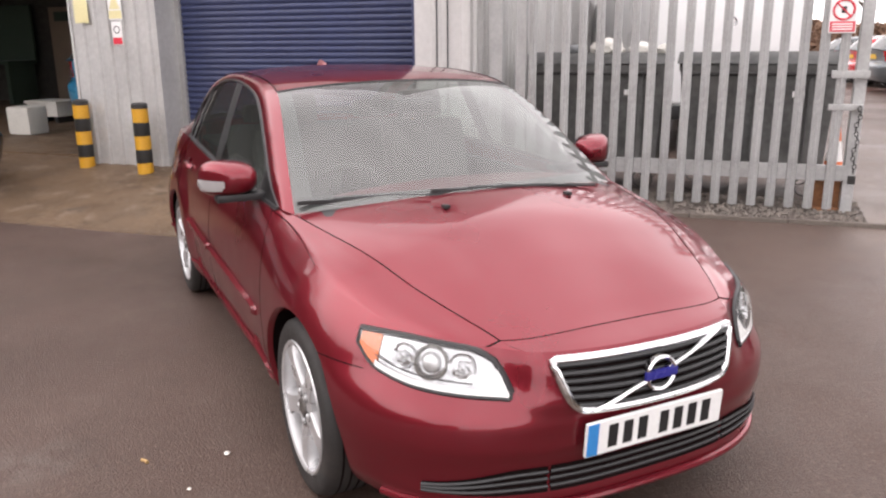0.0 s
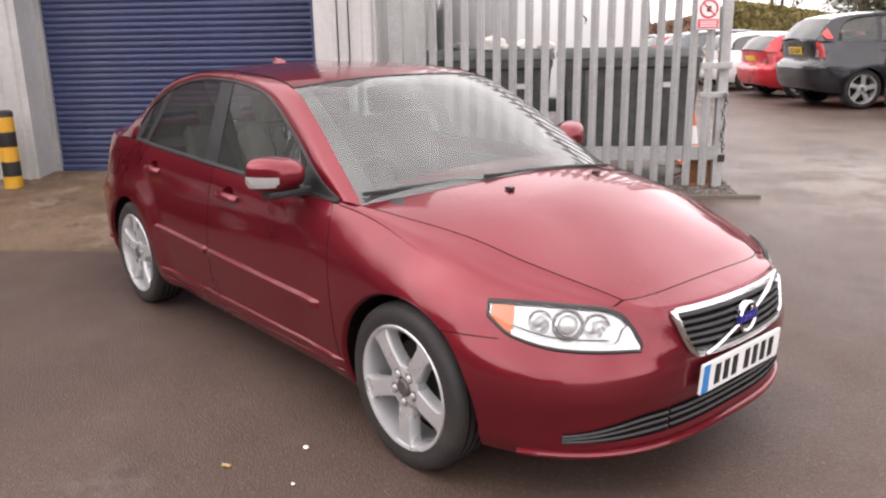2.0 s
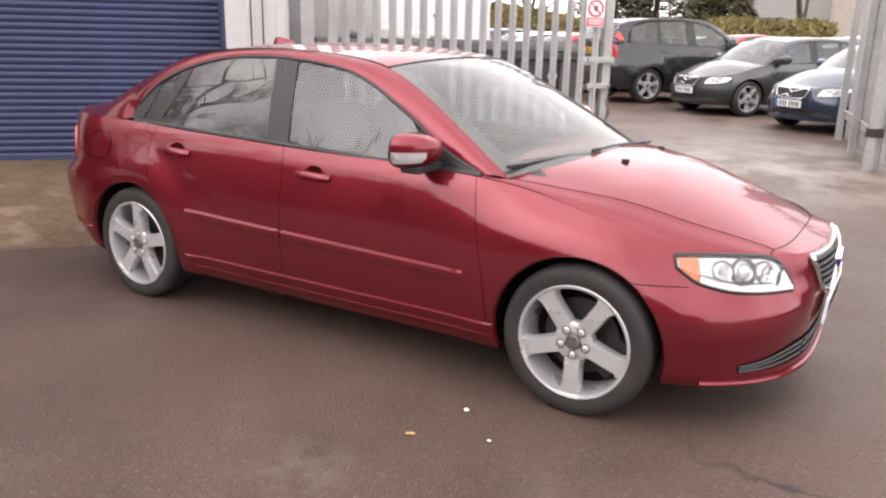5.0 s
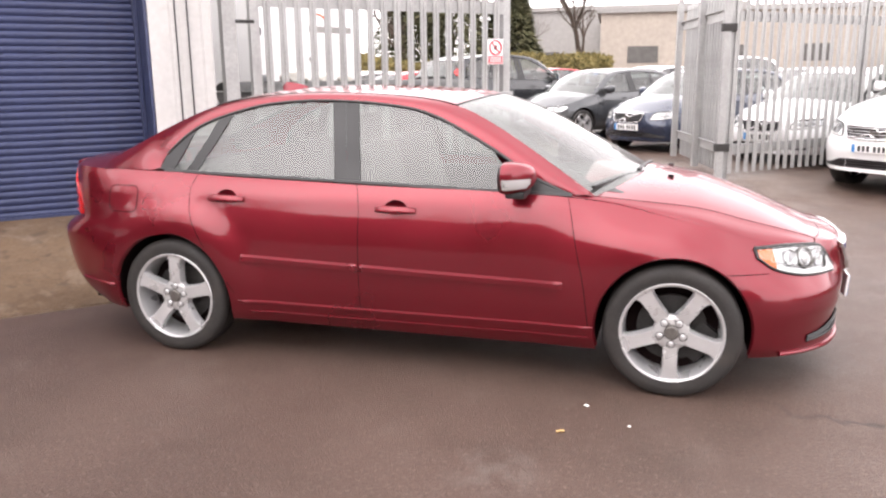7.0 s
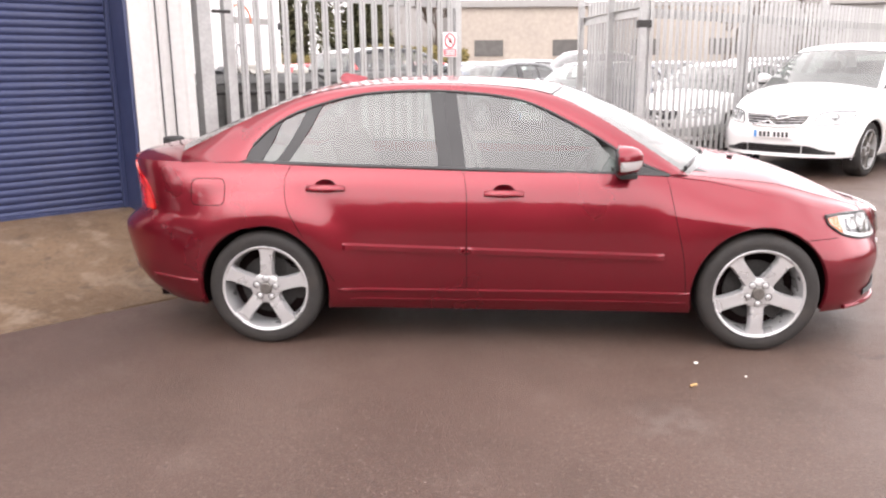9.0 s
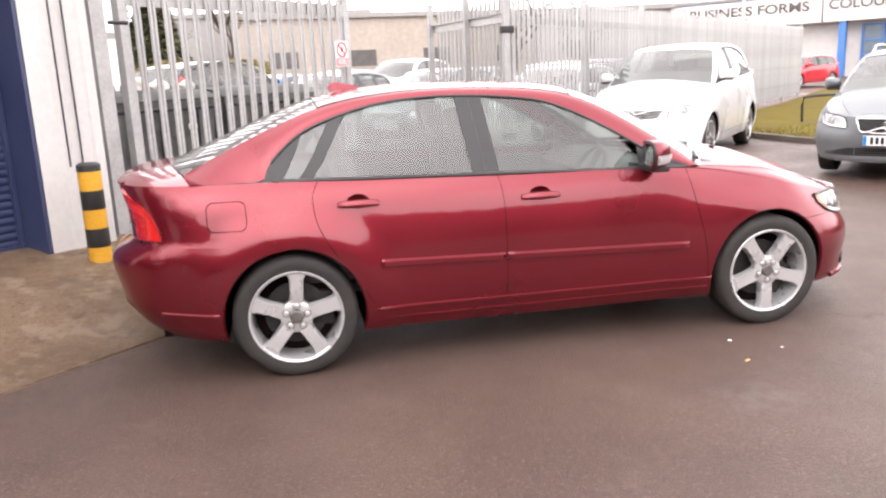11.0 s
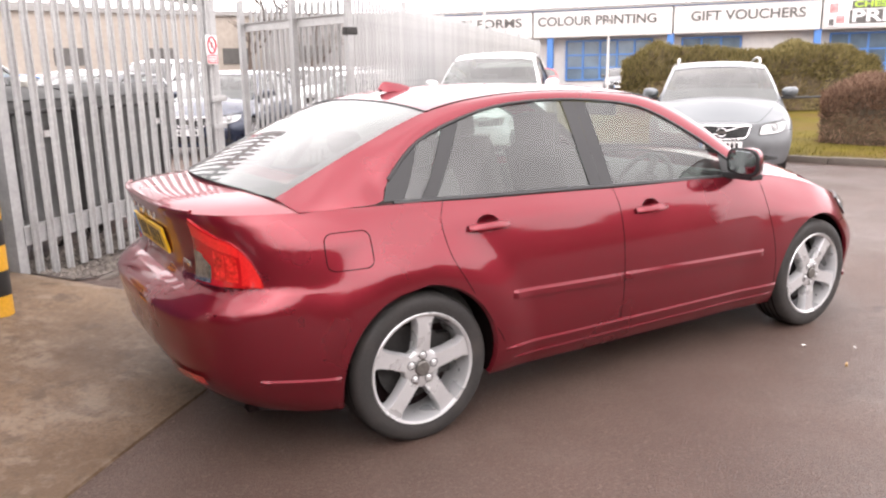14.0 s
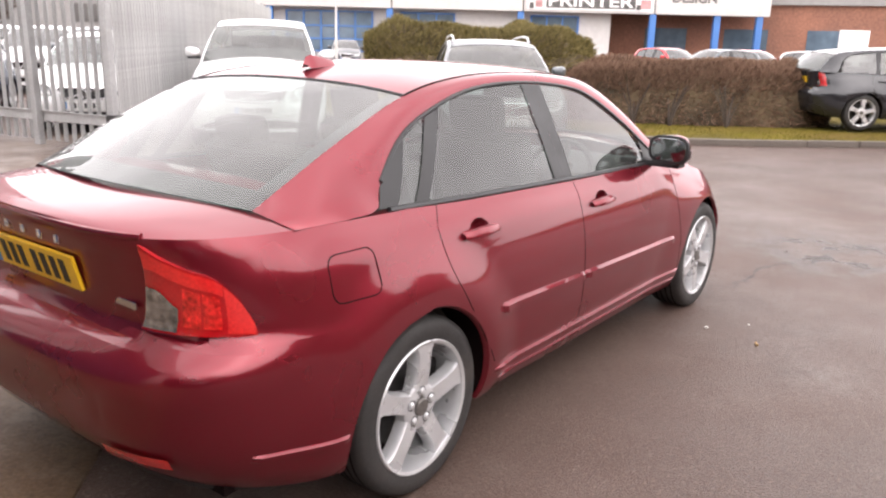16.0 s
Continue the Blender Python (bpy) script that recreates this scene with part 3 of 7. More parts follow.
part("guide_rail", box((-1.10, SHUT_D - 0.05, 0.25), (-1.064, SHUT_D + 0.05, 3.6), 0.006), M["frame_blue"], building, smooth=False)
for v in (-0.805, -0.70):
    part("cable", tube([(v, WALL_D - 0.02, 0.9), (v, WALL_D - 0.02, 4.0)], 0.007, 6), M["black_plastic"], building)
part("door_foot", box((-3.86, SHUT_D - 0.02, 0.24), (-1.10, SHUT_D + 0.02, 0.31), 0.006), M["frame_blue"], building)

# roller shutter: every slat a curved strip
slat_rows = []
for k in range(7):
    t = k / 6
    slat_rows.append([(-3.86, -0.014 * math.sin(t * math.pi) ** 0.8, 0.0615 * t), (-1.10, -0.014 * math.sin(t * math.pi) ** 0.8, 0.0615 * t)])
slat_mesh = finish(grid([*slat_rows, [(-3.86, 0.010, 0.063), (-1.10, 0.010, 0.063)]]), "slat", M["shutter_blue"], True, 60)
shutter = thing("roller_shutter", "closed dark blue steel roller shutter", "shutter", YARD)
for k in range(54):
    ob = new("slat", slat_mesh)
    ob.parent = shutter
    ob.location = (0, SHUT_D, 0.29 + k * 0.0615)

# open workshop bay beside the column; its shade is put into near-black walls and ceiling
room = thing("wall_back", "workshop interior behind the open bay, coloured near-black for shade", "wall", YARD, kind="structure")
part("back_wall", box((-18.2, 10.6, 0.1), (-4.9, 10.8, 4.2)), M["garage_shade"], room)
part("side_wall", box((-18.4, WALL_D, 0.1), (-18.2, 10.8, 4.2)), M["garage_shade"], room)
part("side_wall", box((-5.0, SHUT_D + 0.5, 0.1), (-4.9, 10.6, 4.2)), M["garage_shade"], room)
ceil = solid("ceiling", box((-18.2, WALL_D + 0.4, 4.2), (-4.9, 10.8, 4.3)), M["garage_shade"], "workshop ceiling coloured near-black for shade", "ceiling", YARD, kind="structure")
floor_in = solid("floor", box((-18.2, 3.6, 0.15), (-4.9, 10.8, 0.305)), M["concrete"], "worn workshop concrete floor", "floor", YARD, kind="structure")


# ---- palisade fences ----
def pale_mesh(tall):
    """A galvanised W-section pale with a pointed head."""
    w = 0.038
    cross = [(-w, 0.012), (-w * 0.8, 0.0), (-w * 0.35, -0.004), (-w * 0.15, -0.020), (w * 0.15, -0.020), (w * 0.35, -0.004), (w * 0.8, 0.0), (w, 0.012)]
    rows = [[(u, v, z) for u, v in cross] for z in (0.0, tall - 0.10)]
    rows.append([(u * 0.55, v, tall - 0.05) for u, v in cross])
    rows.append([(u * 0.12, v, tall) for u, v in cross])
    bm = grid(rows)
    bmesh.ops.recalc_face_normals(bm, faces=bm.faces)
    bmesh.ops.solidify(bm, geom=bm.faces, thickness=0.003)
    return finish(bm, "pale", M["galvanised"], True, 25)


PALE = pale_mesh(2.35)


def palisade(name, label, x0, x1, m, pitch, low, posts, rails=(0.30, 2.05), rail_tall=0.13, first=0.11, category="fence"):
    """A run of fence along its local x."""
    fence = thing(name, label, category, m)
    k, v = 0, x0 + first
    while v < x1 - 0.05:
        ob = new("pale", PALE)
        ob.parent = fence
        ob.location = (v, -0.012, low)
        v += pitch
        k += 1
    for z in rails:
        part("rail", box((x0, 0.012, z), (x1, 0.018, z + rail_tall), 0.002), M["galvanised"], fence, smooth=False)
        part("rail", box((x0, 0.014, z + rail_tall - 0.008), (x1, 0.055, z + rail_tall), 0.002), M["galvanised"], fence, smooth=False)
    for px in posts:
        px, half = px if isinstance(px, tuple) else (px, 0.045)
        post = part("post", box((px - half, 0.02, -0.1), (px + half, 0.02 + 2 * half, 2.5), 0.006), M["galvanised"], fence, smooth=False)
        part("post_cap", box((px - half - 0.003, 0.017, 2.5), (px + half + 0.003, 0.023 + 2 * half, 2.512), 0.003), M["galvanised"], post, smooth=False)
    return fence


FENCE_D = 3.50
fence_1 = palisade("palisade_gate", "closed galvanised palisade gate leaf beside the workshop", -0.02, 2.74, YARD @ pose(0, FENCE_D, 0.10), 0.1512, 0.05, ((-0.29, 0.065), -0.05, 2.785), rails=(0.29, 2.03), first=0.085)
GATE_DIR = math.degrees(math.atan2(9.35 - 6.55, 1.42 - 1.98))
gate_2 = palisade("palisade_gate", "open galvanised palisade gate leaf swung into the yard", 0.05, 2.85, pose(1.98, 6.55, 0.12, 0, 0, GATE_DIR), 0.156, 0.05, (0.0, 1.35, 2.85), rails=(0.30, 2.03))
fence_2 = palisade("palisade_fence", "galvanised palisade fence running along the yard", 0.0, 22.1, pose(1.98, 6.55, 0.12, 0, 0, 44.5), 0.156, 0.05, (0.05, 2.75, 5.5, 8.25, 11, 13.75, 16.5, 19.25, 22), rails=(0.30, 2.0))


# ---- cars ----
class Shape:
    """The skin of a car: +x forward, right side at -y, ground at z = 0."""

    def __init__(self, s):
        self.s = s
        self.width, self.taper = spline(s["width"]), spline(s["taper"])
        self.nose, self.tail = spline(s["nose"]), spline(s["tail"])
        self.top, self.low = spline(s["top"]), spline(s["low"])
        self.crown = spline(s["crown"])
        self.belt_y = spline(s["belt_y"])
        self.xf, self.xr, self.nr = s["xf"], s["xr"], s["nr"]
        self.beak = spline(s["beak"])
        self.blunt = spline(s["nf"])
        self.axle_z = s["wheel"][0] * 0.985

    def dressed(self, v):
        """Flares the skin over the wheels and rolls the front wings in towards the bonnet."""
        reach = smoothstep(0.52, 0.72, abs(v.y))
        if reach <= 0:
            return v
        out = 0.0
        for ax in self.s["axles"]:
            r = math.hypot(v.x - ax, v.z - self.axle_z) - self.s["arch"]
            out += self.s["flare"] * (smoothstep(0.34, -0.02, r) if ax > 0 else 1.35 * smoothstep(0.24, 0.03, r))
        if v.x > 0.6:
            k = max(0.0, (v.z - (self.top(v.x) - 0.20)) / 0.20)
            out -= 0.054 * k ** 1.6 * smoothstep(0.62, 1.20, v.x) * smoothstep(2.05, 1.6, v.x)
        v.y += out * reach * (1 if v.y > 0 else -1)
        return v

    def ring(self, p, z, off=0.0):
        """A point of the skin: p is x along the sides, and runs one unit further round each end to the middle."""
        if off:
            e = 0.004
            a, b = self.ring(p + e, z) - self.ring(p - e, z), self.ring(p, z + e) - self.ring(p, z - e)
            n = a.cross(b).normalized()
            here = self.ring(p, z)
            if n.dot(Vector((here.x - max(-1.2, min(1.2, here.x)), here.y, 0))) < 0:
                n = -n
            return here + n * off
        w = self.width(z)
        if p > self.xf:
            a = min(1.0, p - self.xf) * math.pi / 2
            sgn = 1
            if p - self.xf > 1:
                a, sgn = (2 - (p - self.xf)) * math.pi / 2, -1
            e = 2 / self.blunt(z)
            y = w * self.taper(self.xf) * max(0.0, math.cos(a)) ** e
            return self.dressed(Vector((self.xf + (self.nose(z) - self.xf) * math.sin(a) ** e + self.beak(z) * smoothstep(0.47, 0.345, y), -sgn * y, z)))
        if p < self.xr:
            a = min(1.0, self.xr - p) * math.pi / 2
            sgn = 1
            if self.xr - p > 1:
                a, sgn = (2 - (self.xr - p)) * math.pi / 2, -1
            e = 2 / self.nr
            return self.dressed(Vector((self.xr + (self.tail(z) - self.xr) * math.sin(a) ** e, -sgn * w * self.taper(self.xr) * max(0.0, math.cos(a)) ** e, z)))
        return self.dressed(Vector((p, -w * self.taper(p), z)))

    def side_y(self, x, z):
        return self.dressed(Vector((x, self.plain_y(x, z), z))).y

    def plain_y(self, x, z):
        w = self.width(z)
        if x > self.xf:
            k = min(1.0, (x - self.xf) / (self.nose(z) - self.xf))
            n = self.blunt(z)
            return -w * self.taper(self.xf) * (1 - k**n) ** (1 / n)
        if x < self.xr:
            k = min(1.0, (x - self.xr) / (self.tail(z) - self.xr))
            return -w * self.taper(self.xr) * (1 - k**self.nr) ** (1 / self.nr)
        return -w * self.taper(x)

    def p_at_y(self, y, z, front=True):
        """The ring's p at which the end's skin has this y (right side: y negative)."""
        w = self.width(z) * self.taper(self.xf if front else self.xr)
        n = self.blunt(z) if front else self.nr
        a = math.acos(min(1.0, (abs(y) / w)) ** (n / 2)) / (math.pi / 2)
        if y > 0:
            a = 2 - a
        return self.xf + a if front else self.xr - a

    def window_y(self, x, z):
        k = z - self.s["belt_z"]
        return -(self.belt_y(x) - self.s["lean"] * k - 0.10 * k * k)

    def band(self, p0, p1, low, high, n, m, off):
        """Rows of skin points between two height curves of p (numbers or functions)."""
        rows = []
        for j in range(m + 1):
            row = []
            for i in range(n + 1):
                p = p0 + (p1 - p0) * i / n
                a = low(p) if callable(low) else low
                b = high(p) if callable(high) else high
                o = off(i / n, j / m) if callable(off) else off
                row.append(self.ring(p, a + (b - a) * j / m, o))
            rows.append(row)
        return rows


def flip(rows):
    return [[(p[0], -p[1], p[2]) for p in row] for row in rows]


def make_wheel(radius, rim, width, spokes, side, fine=1, turn=0.0, metal="alloy", far=0):
    """A tyre and alloy wheel round the origin, outer face towards -y."""
    w = thing("wheel", "", "")
    h = width / 2
    n = 56 if fine else 28
    prof = [(rim * 0.97, -h * 0.80), (rim * 1.01, -h * 0.93), (rim + (radius - rim) * 0.35, -h * 1.0), (rim + (radius - rim) * 0.72, -h * 0.97),
            (radius * 0.975, -h * 0.86), (radius, -h * 0.62), (radius * 1.003, 0), (radius, h * 0.62), (radius * 0.975, h * 0.86), (rim * 1.2, h), (rim * 0.97, h * 0.8)]
    if fine:
        dense = []
        for (a, b), (c, d) in zip(prof, prof[1:]):
            dense += [(a, b)]
        prof = dense + [prof[-1]]
    part("tyre", spin(prof, n), M["rubber"], w)
    if fine:
        bm = bmesh.new()
        for k in range(4):
            y = -h * 0.48 + k * h * 0.32
            add_spin(bm, [(radius * 1.004, y - 0.004), (radius * 1.0045, y), (radius * 1.004, y + 0.004)], n)
        part("tread_groove", bm, M["gap_shade"], w)
    bm = spin([(rim * 0.985, -h * 0.70), (rim * 1.015, -h * 0.95), (rim * 1.0, -h * 0.99), (rim * 0.955, -h * 0.95), (rim * 0.93, -h * 0.70), (rim * 0.90, h * 0.2), (rim * 0.90, h * 0.7)], n)
    part("rim", bm, M["alloy"], w)
    if not far:
        bm = spin([(rim * 0.68, h * 0.05), (rim * 0.68, h * 0.15)], n)
        disc_cap(bm, rim * 0.68, h * 0.05, n)
        part("brake_disc", bm, M["dark_metal"], w, "dull brake disc")
    # near-black sheet added behind the spokes as the shade between them
    bm = spin([(rim * 0.90, h * 0.4), (rim * 0.90, h * 0.42)], n)
    disc_cap(bm, rim * 0.90, h * 0.4, n)
    part("backing_plate", bm, M["gap_shade"], w)
    for k in range(spokes):
        a = math.pi / 2 + k * math.tau / spokes
        bm = bmesh.new()
        rows = []
        for i in range(7):
            t = i / 6
            r = rim * (0.20 + 0.76 * t)
            half = rim * (0.168 - 0.020 * math.sin(t * math.pi) + 0.07 * max(0, t - 0.88) / 0.12)
            face = -h * (0.80 + 0.05 * math.sin(t * math.pi) + 0.09 * t)
            deep = face + 0.05
            cross = [(-half, deep), (-half * 0.99, face + 0.010), (-half * 0.86, face), (half * 0.86, face), (half * 0.99, face + 0.010), (half, deep)]
            rows.append([(r * math.cos(a) - u * math.sin(a), v, r * math.sin(a) + u * math.cos(a)) for u, v in cross])
        add_grid(bm, rows)
        part("spoke", bm, M[metal], w, angle=30)
    bm = spin([(rim * 0.36, -h * 0.45), (rim * 0.35, -h * 0.78), (rim * 0.31, -h * 0.842), (rim * 0.15, -h * 0.835), (rim * 0.145, -h * 0.80)], 32)
    part("hub", bm, M["alloy"], w)
    if not far:
        bm = spin([(rim * 0.14, -h * 0.78), (rim * 0.135, -h * 0.90), (rim * 0.115, -h * 0.93)], 24)
        disc_cap(bm, rim * 0.115, -h * 0.93)
        part("centre_cap", bm, M["disc"], w, "grey centre cap")
    for k in range(5 if fine else 0):
        a = math.pi / 2 + k * math.tau / 5
        bm = spin([(0.0125, -h * 0.70), (0.0125, -h * 0.89), (0.009, -h * 0.92)], 10)
        disc_cap(bm, 0.009, -h * 0.92, 10)
        bmesh.ops.translate(bm, verts=bm.verts, vec=(rim * 0.235 * math.cos(a), 0, rim * 0.235 * math.sin(a)))
        part("wheel_nut", bm, M["alloy"], w)
        bm = spin([(0.0195, -h * 0.80), (0.0195, -h * 0.848), (0.0160, -h * 0.848), (0.0150, -h * 0.78)], 14)
        bmesh.ops.translate(bm, verts=bm.verts, vec=(rim * 0.235 * math.cos(a), 0, rim * 0.235 * math.sin(a)))
        part("nut_pocket", bm, M["dark_metal"], w)
    if fine:
        part("caliper", box((-0.055, 0.0, -0.09), (0.055, 0.05, 0.09), 0.012, pose(rim * 0.60, h * 0.02, 0.02)), M["dark_metal"], w)
    for o in w.children:
        o.matrix_basis = pose(0, 0, 0, 0, 0, 180 if side > 0 else 0) @ pose(0, 0, 0, 0, turn, 0)
    return w


def add_plate(parent, shape, front, z0, z1, half, off, colour, pv=0.0, marks=7):
    """A number plate whose characters are plain bars, lying on the end of the car."""
    x = shape.ring(shape.p_at_y(0, (z0 + z1) / 2, front), (z0 + z1) / 2).x + (off if front else -off)
    sx = 1 if front else -1
    lean = Matrix.Translation((x, 0, (z0 + z1) / 2)) @ pose(0, 0, 0, 0, pv * sx, 0)
    h = (z1 - z0) / 2
    plate = part("number_plate", box((-0.006, -half, -h), (0.006, half, h), 0.004, lean), colour, parent, "white number plate" if front else "yellow number plate", smooth=False)
    strip = -half if front else half
    a, b = sorted((strip, strip * 0.84))
    part("country_strip", box((0.0062 * sx - 0.001, a + 0.003, -h + 0.003), (0.0062 * sx + 0.001, b, h - 0.003), 0, lean), M["plate_blue"], plate, "blue strip", smooth=False)
    y = -half * 0.70
    for k in range(marks):
        if k == 3:
            y += half * 0.10
        w = half * 0.13
        a, b = (y, y + w) if front else (-y - w, -y)
        part("character_bar", box((0.0062 * sx - 0.001, a, -h * 0.68), (0.0062 * sx + 0.001, b, h * 0.68), 0, lean), M["ink"], plate, smooth=False)
        y += half * 0.213
    return plate


def mirror_pair(parent, name, bm, material, label=""):
    """Links a part of the right side and its mirror image on the left."""
    other = bm.copy()
    bmesh.ops.transform(other, matrix=Matrix.Diagonal((1, -1, 1, 1)), verts=other.verts)
    return part(name, bm, material, parent, label), part(name, other, material, parent, label)


def soften(pair, spots):
    """Lets the shading of a panel run on from its neighbour: spots are (point, weight, neighbour's normal)."""
    for ob, sg in zip(pair, (1, -1)):
        me = ob.data
        where = np.array([tuple(p) for p, _, _ in spots])
        out = []
        for v in me.vertices:
            c = np.array((v.co.x, v.co.y * sg, v.co.z))
            k = int(np.argmin(((where - c) ** 2).sum(axis=1)))
            own = Vector(v.normal)
            _, weight, n = spots[k]
            n = Vector((n.x, n.y * sg, n.z))
            if own.dot(n) < 0:
                n = -n
            out.append(tuple(own.lerp(n, weight).normalized()))
        me.normals_split_custom_set_from_vertices(out)


def make_car(s, label, group=""):
    """A whole car from its design curves."""
    g = Shape(s)
    fine, lite = s.get("fine", 0), s.get("lite", 0)
    body_paint = M[s["paint"]]
    car = thing("car", label, "car", group=group)
    q = 2 if fine else 1
    cuts = s["cuts"]  # nominal x of the rear, middle and front door cuts

    # --- skin below the windows, column by column round the car
    def shift(k, z):
        return spline(s["cut_curves"][k])(z) - cuts[k]
    keys = [g.xr - 0.35, cuts[0], cuts[1], cuts[2], g.xf + 0.12]

    def sheared(p, z):
        if p <= keys[0] or p >= keys[-1]:
            return p
        moves = [0, *(shift(k, z) for k in range(3)), 0]
        i = max(k for k in range(4) if keys[k] <= p)
        t = (p - keys[i]) / (keys[i + 1] - keys[i])
        return p + moves[i] * (1 - t) + moves[i + 1] * t

    def between(a, b, step):
        n = max(1, round((b - a) / step))
        return [a + (b - a) * k / n for k in range(n)]
    step = 0.022 if fine else 0.05
    marks = [g.xr - 1, g.xr, *cuts, g.xf, g.xf + s["bumper_p"], g.xf + 1]
    cols = []
    for a, b in zip(marks, marks[1:]):
        cols += between(a, b, step if b <= g.xf + 0.01 and a >= g.xr - 0.01 else (0.022 if fine else 0.055))
    cols.append(marks[-1])
    levels = 40 if fine else 16
    low_x = lambda p: g.low(max(s["low"][0][0], min(s["low"][-1][0], p)))  # noqa: E731
    top_at = lambda p: g.top(g.ring(p, 0.8).x) if abs(p) < 3 else 0.9  # noqa: E731
    axles, tyre_r, arch_r, axle_z = s["axles"], s["wheel"][0], s["arch"], s["wheel"][0] * 0.985
    bands = {}
    points = {}

    def at(i, j):
        if (i, j) not in points:
            p = cols[i]
            a, b = low_x(p), top_at(p)
            v = j / levels
            z = a + (b - a) * v
            pp = sheared(p, z)
            points[i, j] = g.ring(pp, z)
        return points[i, j]

    def region(i, j):
        p, z = (cols[i] + cols[i + 1]) / 2, (at(i, j).z + at(i, j + 1).z) / 2
        if z < s["sill_z"] and cuts[0] + 0.12 < p < cuts[2] + 0.06:
            return "sill"
        if p < g.xr - 0.55 and z > s["boot_z"]:
            return "boot_lid_face"
        if p < g.xr - 0.10 and z < s["bump_r"]:
            return "rear_bumper"
        if p < cuts[0]:
            return "rear_wing"
        if p < cuts[1]:
            return "rear_door"
        if p < cuts[2]:
            return "front_door"
        if p < g.xf + s["bumper_p"] and not (p > g.xf + 0.10 and z < s["bump_f"]):
            return "front_wing"
        return "front_bumper"

    for i in range(len(cols) - 1):
        for j in range(levels):
            four = [at(i, j), at(i + 1, j), at(i + 1, j + 1), at(i, j + 1)]
            inside = [any(math.hypot(c.x - ax, c.z - axle_z) < arch_r for ax in axles) and abs(c.y) > 0.45 for c in four]
            dips = [next((h for h in (s["handles"] if fine else ()) if ((c.x - h[0]) / 0.058) ** 2 + ((c.z - h[1] - 0.010) / 0.036) ** 2 < 1 and abs(c.x) < 1.25), None) for c in four]
            if all(inside) or all(dips):
                continue
            placed = []
            for c, hid, dip in zip(four, inside, dips):
                if dip:
                    u, v = (c.x - dip[0]) / 0.058, (c.z - dip[1] - 0.010) / 0.036
                    k = max(1e-3, math.hypot(u, v))
                    x, z = dip[0] + 0.058 * u / k, dip[1] + 0.010 + 0.036 * v / k
                    c = g.ring(x, z)
                if hid:
                    ax = min(axles, key=lambda a: abs(a - c.x))
                    way = Vector((c.x - ax, 0, c.z - axle_z)).normalized() * arch_r
                    x, z = ax + way.x, axle_z + way.z
                    c = Vector((x, g.side_y(x, z), z))
                placed.append(c)
            bands.setdefault(region(i, j), []).append(placed)
    skins = {}
    for name, faces in bands.items():
        bm = bmesh.new()
        for four in faces:
            vs = [bm.verts.new(c) for c in four]
            bm.faces.new(vs)
        bmesh.ops.remove_doubles(bm, verts=bm.verts, dist=0.0006)
        loose = [f for f in bm.faces if f.calc_area() < 1e-8]
        bmesh.ops.delete(bm, geom=loose, context="FACES")
        if name in ("front_bumper", "rear_bumper", "boot_lid_face"):
            other = bm.copy()
            bmesh.ops.transform(other, matrix=Matrix.Diagonal((1, -1, 1, 1)), verts=other.verts)
            me = bpy.data.meshes.new("half")
            other.to_mesh(me)
            bm.from_mesh(me)
            bmesh.ops.remove_doubles(bm, verts=bm.verts, dist=0.0006)
            skins[name] = part("boot_lid" if name == "boot_lid_face" else name, bm, M[s.get("cover", s["paint"])] if "bumper" in name and s.get("cover") else body_paint, car)
        else:
            mat = M["black_plastic"] if name == "sill" and s.get("cover") else body_paint
            skins[name] = mirror_pair(car, name, bm, mat)

    # --- dark joints between the panels
    def joint(points, radius=0.0024):
        mirror_pair(car, "panel_gap", tube(points, radius, 5), M["gap_shade"])
    if not lite:
        for k in range(3):
            a = s["sill_z"] if k else s["sill_z"] + 0.06
            zs = [a + (g.top(cuts[k]) - a) * t / 24 for t in range(25)]
            joint([g.ring(sheared(cuts[k], z), z, -0.001) for z in zs if all(math.hypot(sheared(cuts[k], z) - ax, z - axle_z) > arch_r + 0.01 for ax in axles)])
        joint([g.ring(cuts[0] + 0.30 + (cuts[2] - cuts[0] - 0.28) * t / 30, s["sill_z"], -0.0005) for t in range(31)])
        z = s["bump_f"]
        p0 = axles[0] + math.sqrt(max(0.01, arch_r**2 - (z - axle_z) ** 2))
        a = g.p_at_y(g.plain_y(p0, z), z, True) if p0 > g.xf else p0
        joint([g.ring(a + (s["lamp_p"][0] - a + 0.03) * t / 10, z + s.get("bump_rise", 0.0) * t / 10, -0.0005) for t in range(11)])
    # --- wheel arches, liners, underside; near-black liners and floor pans carry the shade
    for ax in axles:
        rows_lip, rows_in = [], []
        n = 40 if fine else 20
        for k in range(n + 1):
            a = radians(-16) + radians(212) * k / n
            pt = []
            for r, dy in ((arch_r - 0.012, 0.020), (arch_r - 0.009, 0.008), (arch_r - 0.002, 0.0004), (arch_r + 0.016, 0.0016)):
                x, z = ax + r * math.cos(a), max(0.17, axle_z + r * math.sin(a))
                pt.append((x, g.side_y(x, z) + dy, z))
            rows_lip.append(pt)
            x, z = ax + (arch_r - 0.004) * math.cos(a), max(0.17, axle_z + (arch_r - 0.004) * math.sin(a))
            y = g.side_y(x, z)
            rows_in.append([(x, y + 0.010, z), (x, -0.60, z), (x, -0.42, z)])
        lip = M["black_plastic"] if s.get("cover") else body_paint
        mirror_pair(car, "arch_lip", grid(rows_lip), lip)
        mirror_pair(car, "arch_liner", grid(rows_in), M["gap_shade"])
    low = s["sill_z"] - 0.09
